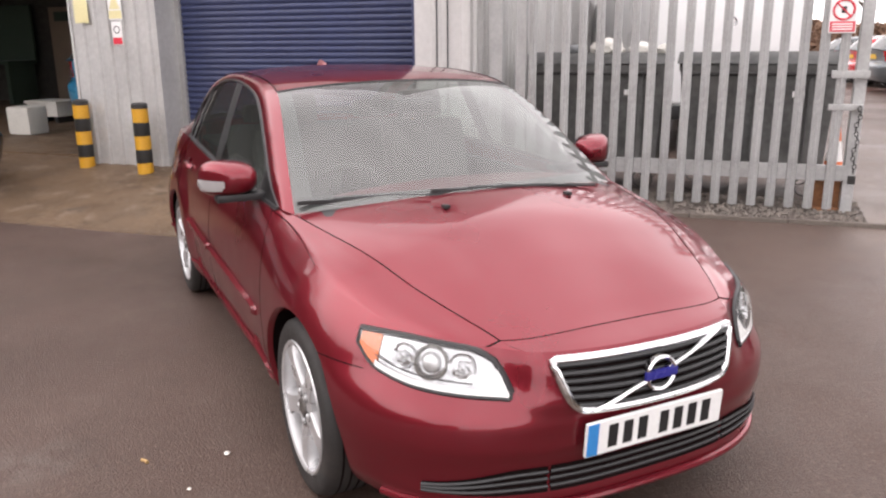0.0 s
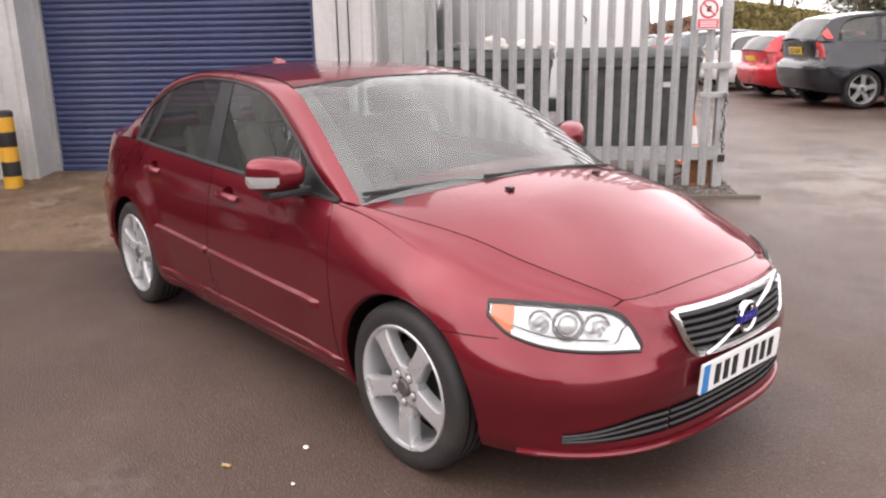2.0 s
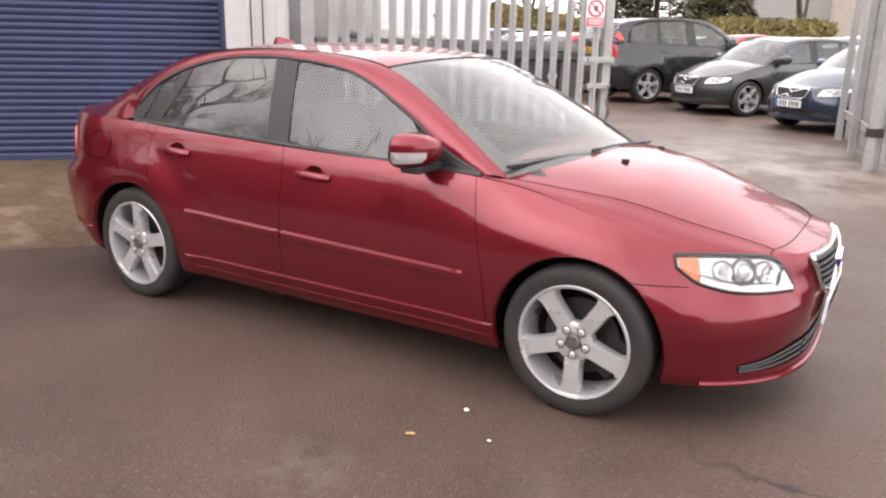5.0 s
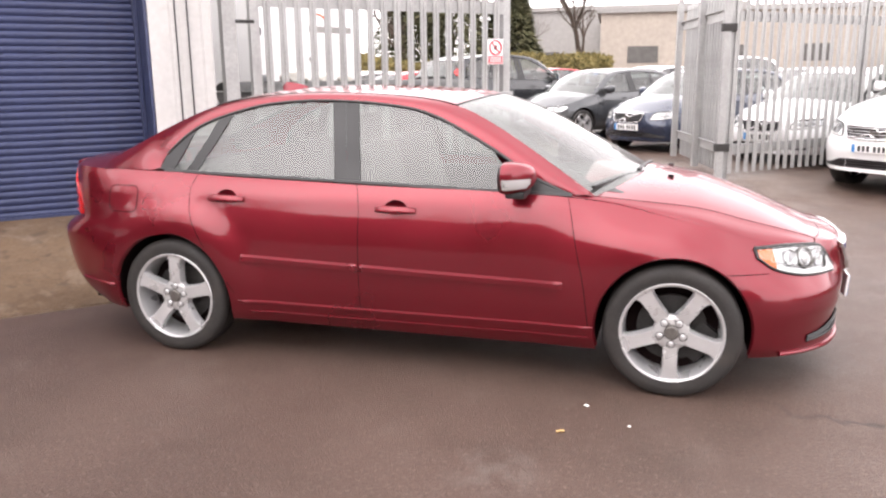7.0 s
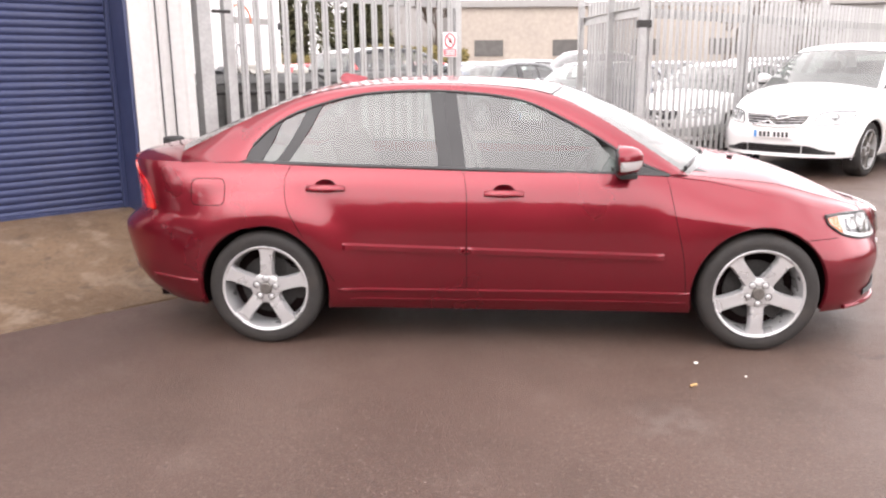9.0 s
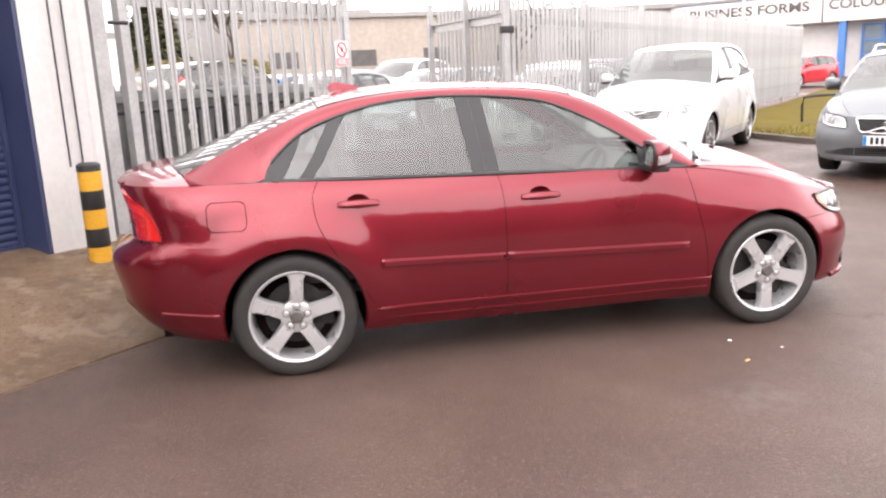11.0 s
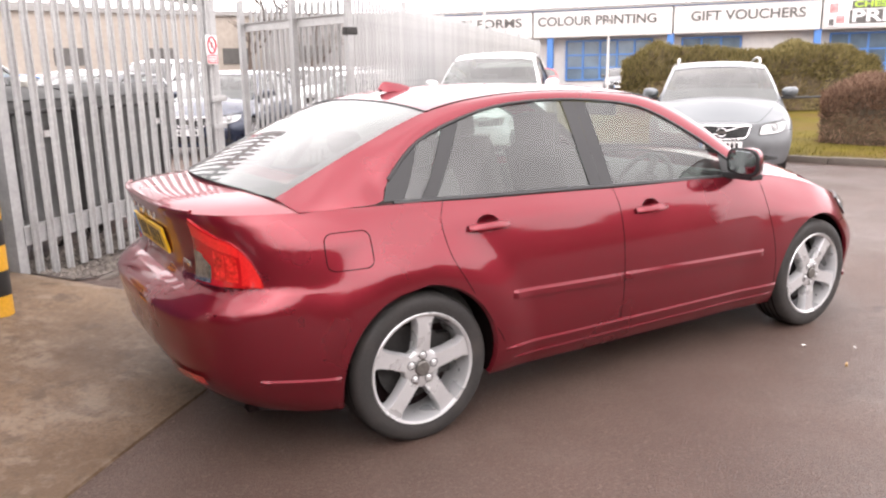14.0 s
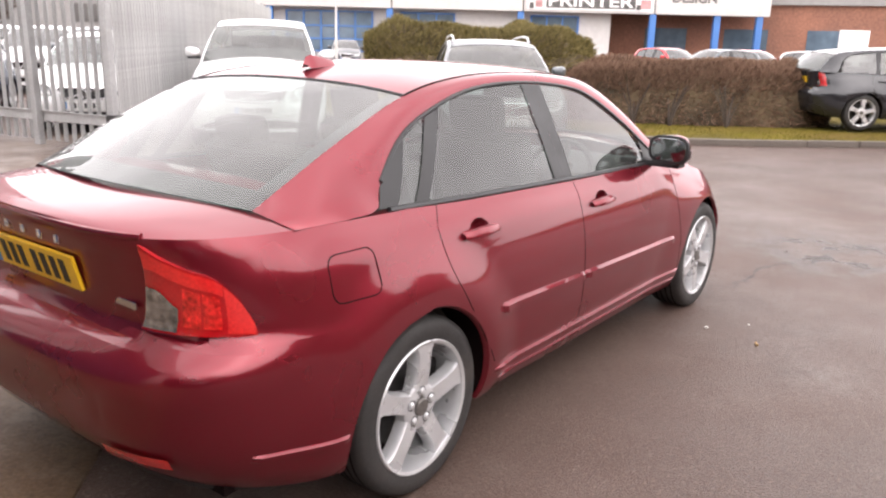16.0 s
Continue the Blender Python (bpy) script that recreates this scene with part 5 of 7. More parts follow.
            o = 0.012 + 0.024 * math.sin(t * math.pi) ** 0.5
            c = g.ring(x, hz_ - 0.006, o)
            hh = 0.013 + 0.005 * math.sin(t * math.pi)
            rows.append([(c.x, c.y + 0.022, c.z + hh), (c.x, c.y + 0.008, c.z + hh * 0.9), (c.x, c.y - 0.002, c.z + hh * 0.2), (c.x, c.y - 0.003, c.z - hh * 0.6), (c.x, c.y + 0.008, c.z - hh), (c.x, c.y + 0.022, c.z - hh)])
        handles = mirror_pair(car, "door_handle", grid(rows), body_paint)
        if fine:
            for par, sg in zip(handles, (1, -1)):
                ring_ = []
                for i in range(6):
                    r_ = 1.03 - 1.02 * i / 5
                    ring_.append([g.ring(hx + r_ * 0.058 * math.cos(k * math.tau / 24), hz_ + 0.010 + r_ * 0.036 * math.sin(k * math.tau / 24), 0.0004 if i == 0 else -0.034 * (1 - r_ ** 3)) for k in range(24)])
                rows = ring_
                if sg < 0:
                    rows = [[(p.x, -p.y, p.z) for p in r_] for r_ in rows]
                part("handle_cup", grid(rows, closed=True), M[s.get("cup", s["paint"])], par)
    mx, my, mz = s["mirror"]
    bm = bmesh.new()
    made = bmesh.ops.create_uvsphere(bm, u_segments=24, v_segments=14, radius=1.0)["verts"]
    for v in made:
        x, y, z = v.co
        x = math.copysign(abs(x) ** 0.75, x)
        z = math.copysign(abs(z) ** 0.72, z)
        y = math.copysign(abs(y) ** 0.72, y)
        if x < -0.30:
            x = -0.30
        v.co = (mx + 0.095 * x + 0.02 * y, -my + 0.115 * y * (1 - (0.42 if y < 0 else 0.1) * max(0.0, x + 0.25) ** 1.3), mz + 0.072 * z * (1 - 0.12 * y) * (1 - 0.12 * max(0.0, x)))
    lens_bm = bmesh.new()
    bmesh.ops.create_uvsphere(lens_bm, u_segments=48, v_segments=30, radius=1.0)
    off = [f for f in lens_bm.faces if not (f.calc_center_median().y < -0.42 and f.calc_center_median().x > -0.12 and -0.52 < f.calc_center_median().z < 0.02)]
    bmesh.ops.delete(lens_bm, geom=off, context="FACES")
    for v in lens_bm.verts:
        x, y, z = v.co
        x, y, z = math.copysign(abs(x) ** 0.75, x), math.copysign(abs(y) ** 0.72, y), math.copysign(abs(z) ** 0.72, z)
        v.co = (mx + 0.095 * x + 0.02 * y + 0.004, -my + 0.115 * y * (1 - (0.42 if y < 0 else 0.1) * max(0.0, x + 0.25) ** 1.3) - 0.004, mz + 0.072 * z * (1 - 0.12 * y) * (1 - 0.12 * max(0.0, x)))
    shells = mirror_pair(car, "door_mirror", bm, body_paint, "body-coloured door mirror")
    for par, sg in zip(shells, (1, -1)):
        sy = -sg
        part("mirror_glass", oval_plate(0.097, 0.057, 0.006, Matrix.Translation((mx - 0.036, sy * my, mz)) @ pose(0, 0, 0, 0, 0, -9 * sg)), M["mirror"], par, "mirror glass")
        part("mirror_rim", oval_plate(0.113, 0.071, 0.013, Matrix.Translation((mx - 0.030, sy * my, mz)) @ pose(0, 0, 0, 0, 0, -10 * sg)), M["black_plastic"], par)
        a, b = sorted((sy * (my - 0.26), sy * (my + 0.06)))
        part("mirror_foot", box((mx - 0.03, a, mz - 0.092), (mx + 0.06, b, mz - 0.060), 0.012), M["black_plastic"], par)
        if fine:
            piece = lens_bm.copy()
            bmesh.ops.transform(piece, matrix=Matrix.Diagonal((1, sg, 1, 1)), verts=piece.verts)
            part("repeater", piece, M["alloy"], par, "clear indicator repeater")
    tri = [[(s["sail"][0], g.window_y(s["sail"][0], base(s["sail"][0])) - 0.004, base(s["sail"][0])), (s["sail"][1], g.window_y(s["sail"][1], base(s["sail"][1])) - 0.004, base(s["sail"][1]))],
           [(s["sail"][0], g.window_y(s["sail"][0], top_of(s["sail"][0])) - 0.004, top_of(s["sail"][0]) - 0.01), (s["sail"][1], g.window_y(s["sail"][1], base(s["sail"][1])) - 0.004, base(s["sail"][1]) + 0.01)]]
    mirror_pair(car, "mirror_sail", grid(tri), M["black_plastic"])

    # --- cabin
    if lite:
        return car, g, rail, deck, hood_gap
    zf = 0.42 if not s.get("tall") else 0.60
    part("cabin_floor", box((-1.35, -0.68, zf - 0.05), (0.95, 0.68, zf)), M["dash"], car)
    up = s["belt_z"] - 0.96
    part("parcel_shelf", box((s["shelf"][0], -0.62, 0.93 + up), (s["shelf"][1], 0.62, 0.96 + up), 0.01), M["dash"], car)
    dash_rows = []
    for k in range(9):
        t = k / 8
        prof = [(0.98 + up * 0, 0.91), (0.78, 0.945), (0.62, 0.93), (0.52, 0.86), (0.50, 0.62), (0.56, zf)]
        y = -0.70 + 1.40 * t
        dash_rows.append([(x + s.get("cab_x", 0) - 0.03 * abs(y), y, z + up) for x, z in prof])
    part("dashboard", grid(dash_rows), M["dash"], car)
    part("door_lining", box((-1.3, -0.745, 0.45), (0.75, -0.70, 0.90 + up), 0.01), M["dash"], car)
    part("door_lining", box((-1.3, 0.70, 0.45), (0.75, 0.745, 0.90 + up), 0.01), M["dash"], car)

    def seat(x, y, wide, z0):
        st = part("seat", box((x - 0.02, y - wide, z0 + 0.08), (x + 0.48, y + wide, z0 + 0.26), 0.05), M["seat_grey"], car, "grey upholstered seat")
        part("backrest", box((-0.07, -wide, 0.0), (0.07, wide, 0.60), 0.055, Matrix.Translation((x - 0.02, y, z0 + 0.20)) @ pose(0, 0, 0, 0, -18, 0)), M["seat_grey"], st)
        for yy in ([y] if wide < 0.4 else [y - 0.36, y + 0.36]):
            part("headrest", box((-0.055, -0.125, 0.0), (0.055, 0.125, 0.16 if wide < 0.4 else 0.11), 0.045, Matrix.Translation((x - 0.215, yy, z0 + 0.78)) @ pose(0, 0, 0, 0, -10, 0)), M["seat_grey"], st)
    zs = 0.36 + up
    cx = s.get("cab_x", 0)
    seat(-0.12 + cx, -0.37, 0.24, zs)
    seat(-0.12 + cx, 0.37, 0.24, zs)
    seat(-0.84 + cx, 0.0, 0.60, zs - 0.05)
    bm = bmesh.new()
    pts = [(0.19 * math.cos(k * math.tau / 28), 0.19 * math.sin(k * math.tau / 28), 0) for k in range(28)]
    add_tube(bm, pts, 0.015, 8, True)
    add_box(bm, (-0.18, -0.025, -0.02), (0.18, 0.025, 0.01), 0.008)
    add_box(bm, (-0.07, -0.07, -0.02), (0.07, 0.07, 0.02), 0.02)
    add_box(bm, (-0.022, -0.18, -0.02), (0.022, 0.0, 0.01), 0.008)
    bmesh.ops.transform(bm, matrix=Matrix.Translation((0.42 + cx, -0.37, 0.86 + up)) @ pose(0, 0, 0, 0, -62, 0) @ pose(0, 0, 0, 0, 0, 90), verts=bm.verts)
    part("steering_wheel", bm, M["dash"], car)
    k = round(s["screen"][0] * (n - 1)) - 3
    e = rail[k]
    part("interior_mirror", box((-0.02, -0.12, -0.035), (0.02, 0.12, 0.035), 0.015, Matrix.Translation((e.x + bx(spots[k]) - 0.07, 0, e.z + bz(spots[k]) - 0.06))), M["black_plastic"], car)
    return car, g, rail, deck, hood_gap


SALOON = {
    "name": "saloon", "paint": "red_paint", "fine": 1, "belt_z": 0.955, "lean": 0.36,
    "width": [(0.14, 0.77), (0.20, 0.815), (0.26, 0.848), (0.34, 0.868), (0.44, 0.881), (0.53, 0.885), (0.62, 0.883), (0.70, 0.876), (0.78, 0.863), (0.84, 0.849), (0.88, 0.838), (0.92, 0.822), (0.96, 0.803), (1.0, 0.778)],
    "taper": [(-1.9, 0.975), (-1.3, 0.985), (-0.4, 1.0), (0.4, 1.0), (1.25, 0.985)],
    "nose": [(0.16, 2.06), (0.20, 2.115), (0.24, 2.125), (0.30, 2.115), (0.36, 2.125), (0.42, 2.140), (0.48, 2.140), (0.53, 2.125), (0.57, 2.110), (0.67, 2.080), (0.72, 2.055), (0.80, 2.01)],
    "beak": [(0.44, 0.0), (0.50, 0.010), (0.56, 0.036), (0.66, 0.046), (0.72, 0.036), (0.80, 0.03)],
    "tail": [(0.22, -2.05), (0.30, -2.15), (0.40, -2.215), (0.52, -2.245), (0.61, -2.262), (0.632, -2.260), (0.70, -2.185), (0.725, -2.140), (0.76, -2.135), (0.85, -2.148), (0.94, -2.172), (0.985, -2.190), (1.03, -2.195)],
    "xf": 1.25, "xr": -1.30, "nf": [(0.2, 2.9), (0.45, 2.8), (0.62, 2.35), (0.75, 2.25)], "nr": 3.9,
    "top": [(-2.25, 1.005), (-1.9, 1.0), (-1.4, 0.992), (-0.24, 0.962), (0.80, 0.928), (1.0, 0.905), (1.25, 0.852), (1.45, 0.800), (1.66, 0.740), (1.85, 0.708), (2.0, 0.692), (2.12, 0.690)],
    "low": [(-2.25, 0.285), (-1.95, 0.26), (-1.7, 0.225), (-0.9, 0.20), (0.9, 0.195), (1.3, 0.20), (2.1, 0.19)],
    "crown": [(-2.21, 1.014), (-2.15, 1.034), (-2.0, 1.050), (-1.86, 1.058), (-1.5, 1.07), (0.8, 1.0), (1.10, 0.992), (1.38, 0.958), (1.67, 0.868), (1.90, 0.770), (2.01, 0.722), (2.11, 0.692)],
    "belt_y": [(-1.9, 0.755), (-1.42, 0.768), (-0.9, 0.790), (-0.2, 0.800), (0.4, 0.790), (0.86, 0.768)],
    "belt": [(-1.45, 0.998), (-0.24, 0.966), (0.84, 0.930)],
    "cuts": [-1.15, -0.22, 0.86],
    "cut_curves": [[(0.25, -0.86), (0.36, -0.925), (0.50, -1.015), (0.66, -1.12), (0.80, -1.185), (0.90, -1.195), (1.0, -1.155)],
                   [(0.25, -0.216), (0.80, -0.216), (0.90, -0.225), (1.0, -0.255)],
                   [(0.25, 0.945), (0.50, 0.915), (0.70, 0.872), (0.85, 0.842), (0.95, 0.818)]],
    "bumper_p": 0.30, "sill_z": 0.305, "boot_z": 0.72, "bump_r": 0.70, "bump_f": 0.60,
    "axles": (1.32, -1.32), "arch": 0.363, "flare": 0.020, "wheel": (0.318, 0.236, 0.205, 5), "track": 0.768,
    "cowl_x": 0.93, "hood_gap": [(0.85, 0.765), (1.0, 0.735), (1.3, 0.665), (1.6, 0.580), (1.8, 0.505), (1.95, 0.435), (2.1, 0.36)], "hood_front": 2.015, "deck_x": -1.55, "lip": 1,
    "rail": [(0.95, 0.745, 0.922), (0.72, 0.700, 1.075), (0.48, 0.648, 1.225), (0.25, 0.602, 1.335), (0.0, 0.588, 1.383), (-0.42, 0.582, 1.405), (-0.80, 0.583, 1.392), (-1.12, 0.598, 1.340), (-1.45, 0.612, 1.213), (-1.82, 0.620, 1.040)],
    "opening": [(0.84, 0, 0.930), (0.66, 0, 1.005), (0.42, 0, 1.150), (0.15, 0, 1.285), (-0.06, 0, 1.338), (-0.42, 0, 1.366), (-0.76, 0, 1.352), (-1.02, 0, 1.296), (-1.23, 0, 1.213), (-1.39, 0, 1.075), (-1.425, 0, 1.005), (-1.55, 0.765, 0.997), (-1.78, 0.757, 0.998)],
    "open_n": 11, "open_end": 0.845,
    "bow_x": [(0, 0.27), (0.25, 0.13), (0.4, 0.03), (0.7, 0.0), (0.85, -0.04), (1.0, -0.11)], "bow_z": [(0, 0.035), (0.25, 0.040), (0.5, 0.031), (0.7, 0.035), (1.0, 0.030)],
    "screen": (0.279, 0.748),
    "panes": [(-1.345, -1.245, 0.10, 0.16), (-1.19, -0.36, 0.18, -0.055), (-0.228, 0.70, -0.055, -0.25)],
    "pillars": [(-1.42, -1.335, 0.03, 0.11), (-1.25, -1.182, 0.16, 0.18), (-0.366, -0.2945, -0.055, -0.055), (-0.2935, -0.222, -0.055, -0.055)],
    "lamp_p": (1.25 + 0.305, 1.25 + 0.715), "lamp_low": [(1.555, 0.668), (1.62, 0.612), (1.75, 0.576), (1.965, 0.560)], "lamp_high": [(1.555, 0.710), (1.70, 0.712), (1.86, 0.700), (1.92, 0.672), (1.965, 0.582)],
    "grille": (0.518, 0.672, 0.288, 0.337), "grille_dip": 0.015, "slats": 6, "plate_z": (0.382, 0.492),
    "intakes": [(-0.335, 0.335, 0.262, 0.350), (-0.67, -0.343, 0.262, 0.348), (0.343, 0.67, 0.262, 0.348)],
    "tail_p": (-1.30 - 0.40, -1.30 - 0.75), "tail_low": [(-2.05, 0.735), (-1.86, 0.735), (-1.70, 0.735)], "tail_high": [(-2.05, 0.992), (-1.98, 0.985), (-1.93, 0.955), (-1.86, 0.922), (-1.80, 0.902), (-1.74, 0.845), (-1.70, 0.750)],
    "rear_plate": (0.80, 0.91), "tail_slant": (-0.03, 0.07),
    "moulding": (-0.88, 0.561, 0.815, 0.514), "handles": [(-0.97, 0.866), (-0.02, 0.842)],
    "mirror": (0.585, 0.915, 1.025), "sail": (0.56, 0.83), "shelf": (-1.75, -1.15),
}


def resized(base, fx=1.0, fy=1.0, fz=1.0, **more):
    """A design with its curves stretched, and some of them replaced."""
    s = dict(base)
    s["fine"] = 0
    for key, (a, b) in {"width": (fz, fy), "taper": (fx, 1), "nose": (fz, fx), "tail": (fz, fx), "top": (fx, fz), "low": (fx, fz), "crown": (fx, fz), "belt_y": (fx, fy),
                        "belt": (fx, fz), "hood_gap": (fx, fy), "nf": (fz, 1), "beak": (fz, 1)}.items():
        s[key] = [(u * a, v * b) for u, v in base[key]]
    s["cut_curves"] = [[(u * fz, v * fx) for u, v in c] for c in base["cut_curves"]]
    s["rail"] = [(x * fx, y * fy, z * fz) for x, y, z in base["rail"]]
    s["opening"] = [(x * fx, y * fy, z * fz) for x, y, z in base["opening"]]
    s["bow_x"], s["bow_z"] = base["bow_x"], base["bow_z"]
    for key in ("xf", "xr", "cowl_x", "hood_front", "deck_x"):
        s[key] = base[key] * fx
    for key in ("sill_z", "boot_z", "bump_r", "bump_f", "belt_z"):
        s[key] = base[key] * fz
    s["cuts"] = [c * fx for c in base["cuts"]]
    s["axles"] = tuple(a * fx for a in base["axles"])
    s["shelf"] = tuple(a * fx for a in base["shelf"])
    s["sail"] = tuple(a * fx for a in base["sail"])
    for key in ("panes", "pillars"):
        s[key] = [tuple(v * fx for v in row) for row in base[key]]
    s["lamp_p"] = tuple(p - base["xf"] + s["xf"] for p in base["lamp_p"])
    for key in ("lamp_low", "lamp_high"):
        s[key] = [(p - base["xf"] + s["xf"], z * fz) for p, z in base[key]]
    s["tail_p"] = tuple(p - base["xr"] + s["xr"] for p in base["tail_p"])
    for key in ("tail_low", "tail_high"):
        s[key] = [(p - base["xr"] + s["xr"], z * fz) for p, z in base[key]]
    a, b, c, d = base["grille"]
    s["grille"] = (a * fz, b * fz, c * fy, d * fy)
    s["intakes"] = [(a * fy, b * fy, c * fz, d * fz) for a, b, c, d in base["intakes"]]
    s["plate_z"] = tuple(v * fz for v in base["plate_z"])
    s["rear_plate"] = tuple(v * fz for v in base["rear_plate"])
    s["handles"] = [(x * fx, z * fz) for x, z in base["handles"]]
    a, b, c = base["mirror"]
    s["mirror"] = (a * fx, b * fy, c * fz)
    if s.get("moulding"):
        a, b, c, d = base["moulding"]
        s["moulding"] = (a * fx, b * fz, c * fx, d * fz)
    s.update(more)
    return s


ESTATE_BASE = dict(SALOON)
ESTATE_BASE.update({
    "name": "estate", "lip": 0, "nr": 4.2, "deck_x": -2.02, "moulding": None,
    "rail": [(0.95, 0.745, 0.922), (0.72, 0.700, 1.075), (0.48, 0.648, 1.225), (0.25, 0.602, 1.335), (0.0, 0.588, 1.390), (-0.42, 0.582, 1.415), (-0.90, 0.583, 1.410), (-1.40, 0.583, 1.380), (-1.80, 0.585, 1.325), (-1.98, 0.60, 1.20), (-2.12, 0.62, 1.02)],
    "opening": [(0.84, 0, 0.930), (0.66, 0, 1.005), (0.42, 0, 1.150), (0.15, 0, 1.285), (-0.06, 0, 1.338), (-0.42, 0, 1.366), (-0.90, 0, 1.360), (-1.35, 0, 1.325), (-1.62, 0, 1.27), (-1.75, 0, 1.15), (-1.79, 0, 1.005), (-1.95, 0.765, 1.0), (-2.10, 0.750, 1.0)],
    "belt": [(-1.8, 1.0), (-0.24, 0.966), (0.84, 0.930)],
    "open_end": 0.885, "screen": (0.243, 0.872),
    "crown": [(-2.21, 1.008), (-2.1, 1.02), (-1.9, 1.03), (-1.5, 1.03), (0.8, 1.0), (1.10, 0.992), (1.38, 0.958), (1.67, 0.868), (1.90, 0.770), (2.01, 0.722), (2.11, 0.692)],
    "bow_x": [(0, 0.27), (0.22, 0.13), (0.4, 0.03), (0.8, 0.0), (0.9, -0.05), (1.0, -0.09)],
    "panes": [(-1.74, -1.10, 0.05, 0.02), (-1.06, -0.43, 0.03, 0.03), (-0.215, 0.70, -0.03, -0.25)],
    "pillars": [(-1.11, -1.04, 0.02, 0.03), (-0.44, -0.335, 0.03, 0.0), (-0.325, -0.205, 0.0, -0.03)],
    "tail_p": (-1.30 - 0.46, -1.30 - 0.66), "tail_low": [(-1.97, 0.76), (-1.75, 0.76)], "tail_high": [(-1.97, 1.0), (-1.75, 0.98)],
    "shelf": (-1.95, -1.35),
})
ESTATE = resized(ESTATE_BASE, 1.03, 1.05, 1.06)
HATCH = resized(ESTATE_BASE, 0.95, 0.99, 1.0, name="hatch")
SUV = resized(ESTATE_BASE, 1.08, 1.08, 1.24, name="suv", cover=None, tall_tail=1, wheel=(0.365, 0.265, 0.235, 5), arch=0.405, track=0.80, tall=1, chrome_slats=1, slats=4, grille=(0.68, 0.83, 0.37, 0.43), plate_z=(0.52, 0.62),
              low=[(-2.3, 0.36), (-1.7, 0.30), (-0.9, 0.26), (0.9, 0.26), (1.3, 0.28), (2.2, 0.28)], sill_z=0.40)


# ---- the red saloon ----
HERO = Matrix.Translation((0, 0.05, 0))
hero, hero_skin, hero_rail, hero_deck, hero_gap = make_car(SALOON, "shiny dark red four-door saloon parked on asphalt")
hero.matrix_world = HERO


# ---- other cars ----
def park(spec, paint_name, label, x, y, heading, group="cars in the yard", lift=0.0, **more):
    s = dict(spec)
    s["paint"] = paint_name
    s.update(more)
    car = make_car(s, label, group)[0]
    car.matrix_world = pose(x, y, height(x, y) + lift, 0, 0, heading)
    return car


def roof_rails(car, spec):
    rail = path3(spec["rail"], 40)
    for sg in (-1, 1):
        pts = [(p.x, sg * (p.y - 0.03), p.z + (0.075 if 13 < k < 33 else 0.02)) for k, p in enumerate(rail) if 11 < k < 36]
        part("roof_rail", tube(pts, 0.016, 6), M["alloy"], car, "silver roof rail")


silver = park(ESTATE, "silver_paint", "silver-grey estate car with roof rails parked across the kerb", 7.20, 4.70, 221, "cars by the grass", 0.03, cover="cover_grey")
roof_rails(silver, ESTATE)
white_suv = park(SUV, "white_paint", "white sport utility car parked beside the palisade fence", 5.20, 7.70, 227, "cars by the grass", spokes_in="disc")
park(SUV, "black_paint", "black sport utility car parked tail towards the gate", -2.55, 14.86, 52)
park(HATCH, "grey_paint", "grey crossover hatchback with black wheel arches", -0.32, 13.35, 232, cover="black_plastic")
park(HATCH, "navy_paint", "dark navy hatchback parked nose towards the gate", 1.80, 11.55, 232)
park(HATCH, "white_paint", "white hatchback parked behind the palisade fence", 3.90, 10.0, 230)
park(ESTATE, "silver_paint", "silver estate car parked behind the palisade fence", 6.6, 14.6, 228)
park(SUV, "white_paint", "white sport utility car parked behind the palisade fence", 9.3, 16.6, 226)
for k, (row, slot, col, spec, word) in enumerate([
        (0, 1, "bright_red_paint", HATCH, "bright red hatchback"), (0, 2, "white_paint", HATCH, "white hatchback"), (0, 3, "silver_paint", ESTATE, "silver estate car"), (0, 4, "bright_red_paint", HATCH, "bright red hatchback"),
        (0, 5, "silver_paint", HATCH, "silver hatchback"),
        (1, -3, "grey_paint", HATCH, "grey hatchback"), (1, -2, "white_paint", ESTATE, "white estate car"), (1, -1, "silver_paint", HATCH, "silver hatchback"), (1, 0, "white_paint", SUV, "white sport utility car"),
        (1, 1, "white_paint", ESTATE, "white estate car"), (1, 2, "blue_paint", HATCH, "blue hatchback"), (1, 3, "bright_red_paint", ESTATE, "bright red estate car"), (1, 4, "white_paint", HATCH, "white hatchback"),
        (1, 5, "silver_paint", HATCH, "silver hatchback"), (1, 6, "bright_red_paint", HATCH, "bright red hatchback"),
        (2, -3, "white_paint", HATCH, "white hatchback"), (2, -1, "white_paint", ESTATE, "white estate car"), (2, 0, "silver_paint", HATCH, "silver hatchback"), (2, 1, "white_paint", HATCH, "white hatchback"),
        (2, 3, "bright_red_paint", HATCH, "bright red hatchback"), (2, 4, "white_paint", ESTATE, "white estate car"), (2, 5, "blue_paint", HATCH, "blue hatchback"), (2, 7, "silver_paint", HATCH, "silver hatchback")]):
    ox, oy = ((-2.55, 14.86), (2.6, 21.0), (7.5, 27.6))[row]
    park(spec, col, word + " parked in a row in the yard", ox - 0.788 * 2.65 * slot, oy + 0.616 * 2.65 * slot, (52, 232, 52)[row], lite=1)
park(HATCH, "black_paint", "black hatchback parked beyond the clipped hedge", 13.95, -0.20, 307, "cars by the grass", 0.14)
park(HATCH, "black_paint", "black hatchback standing by the open workshop bay", -6.12, -4.12, 244, "cars at the workshop")
park(HATCH, "sky_paint", "light blue hatchback standing nose-in inside the workshop bay", -10.54, 0.714, 135, "cars at the workshop", 0.05)
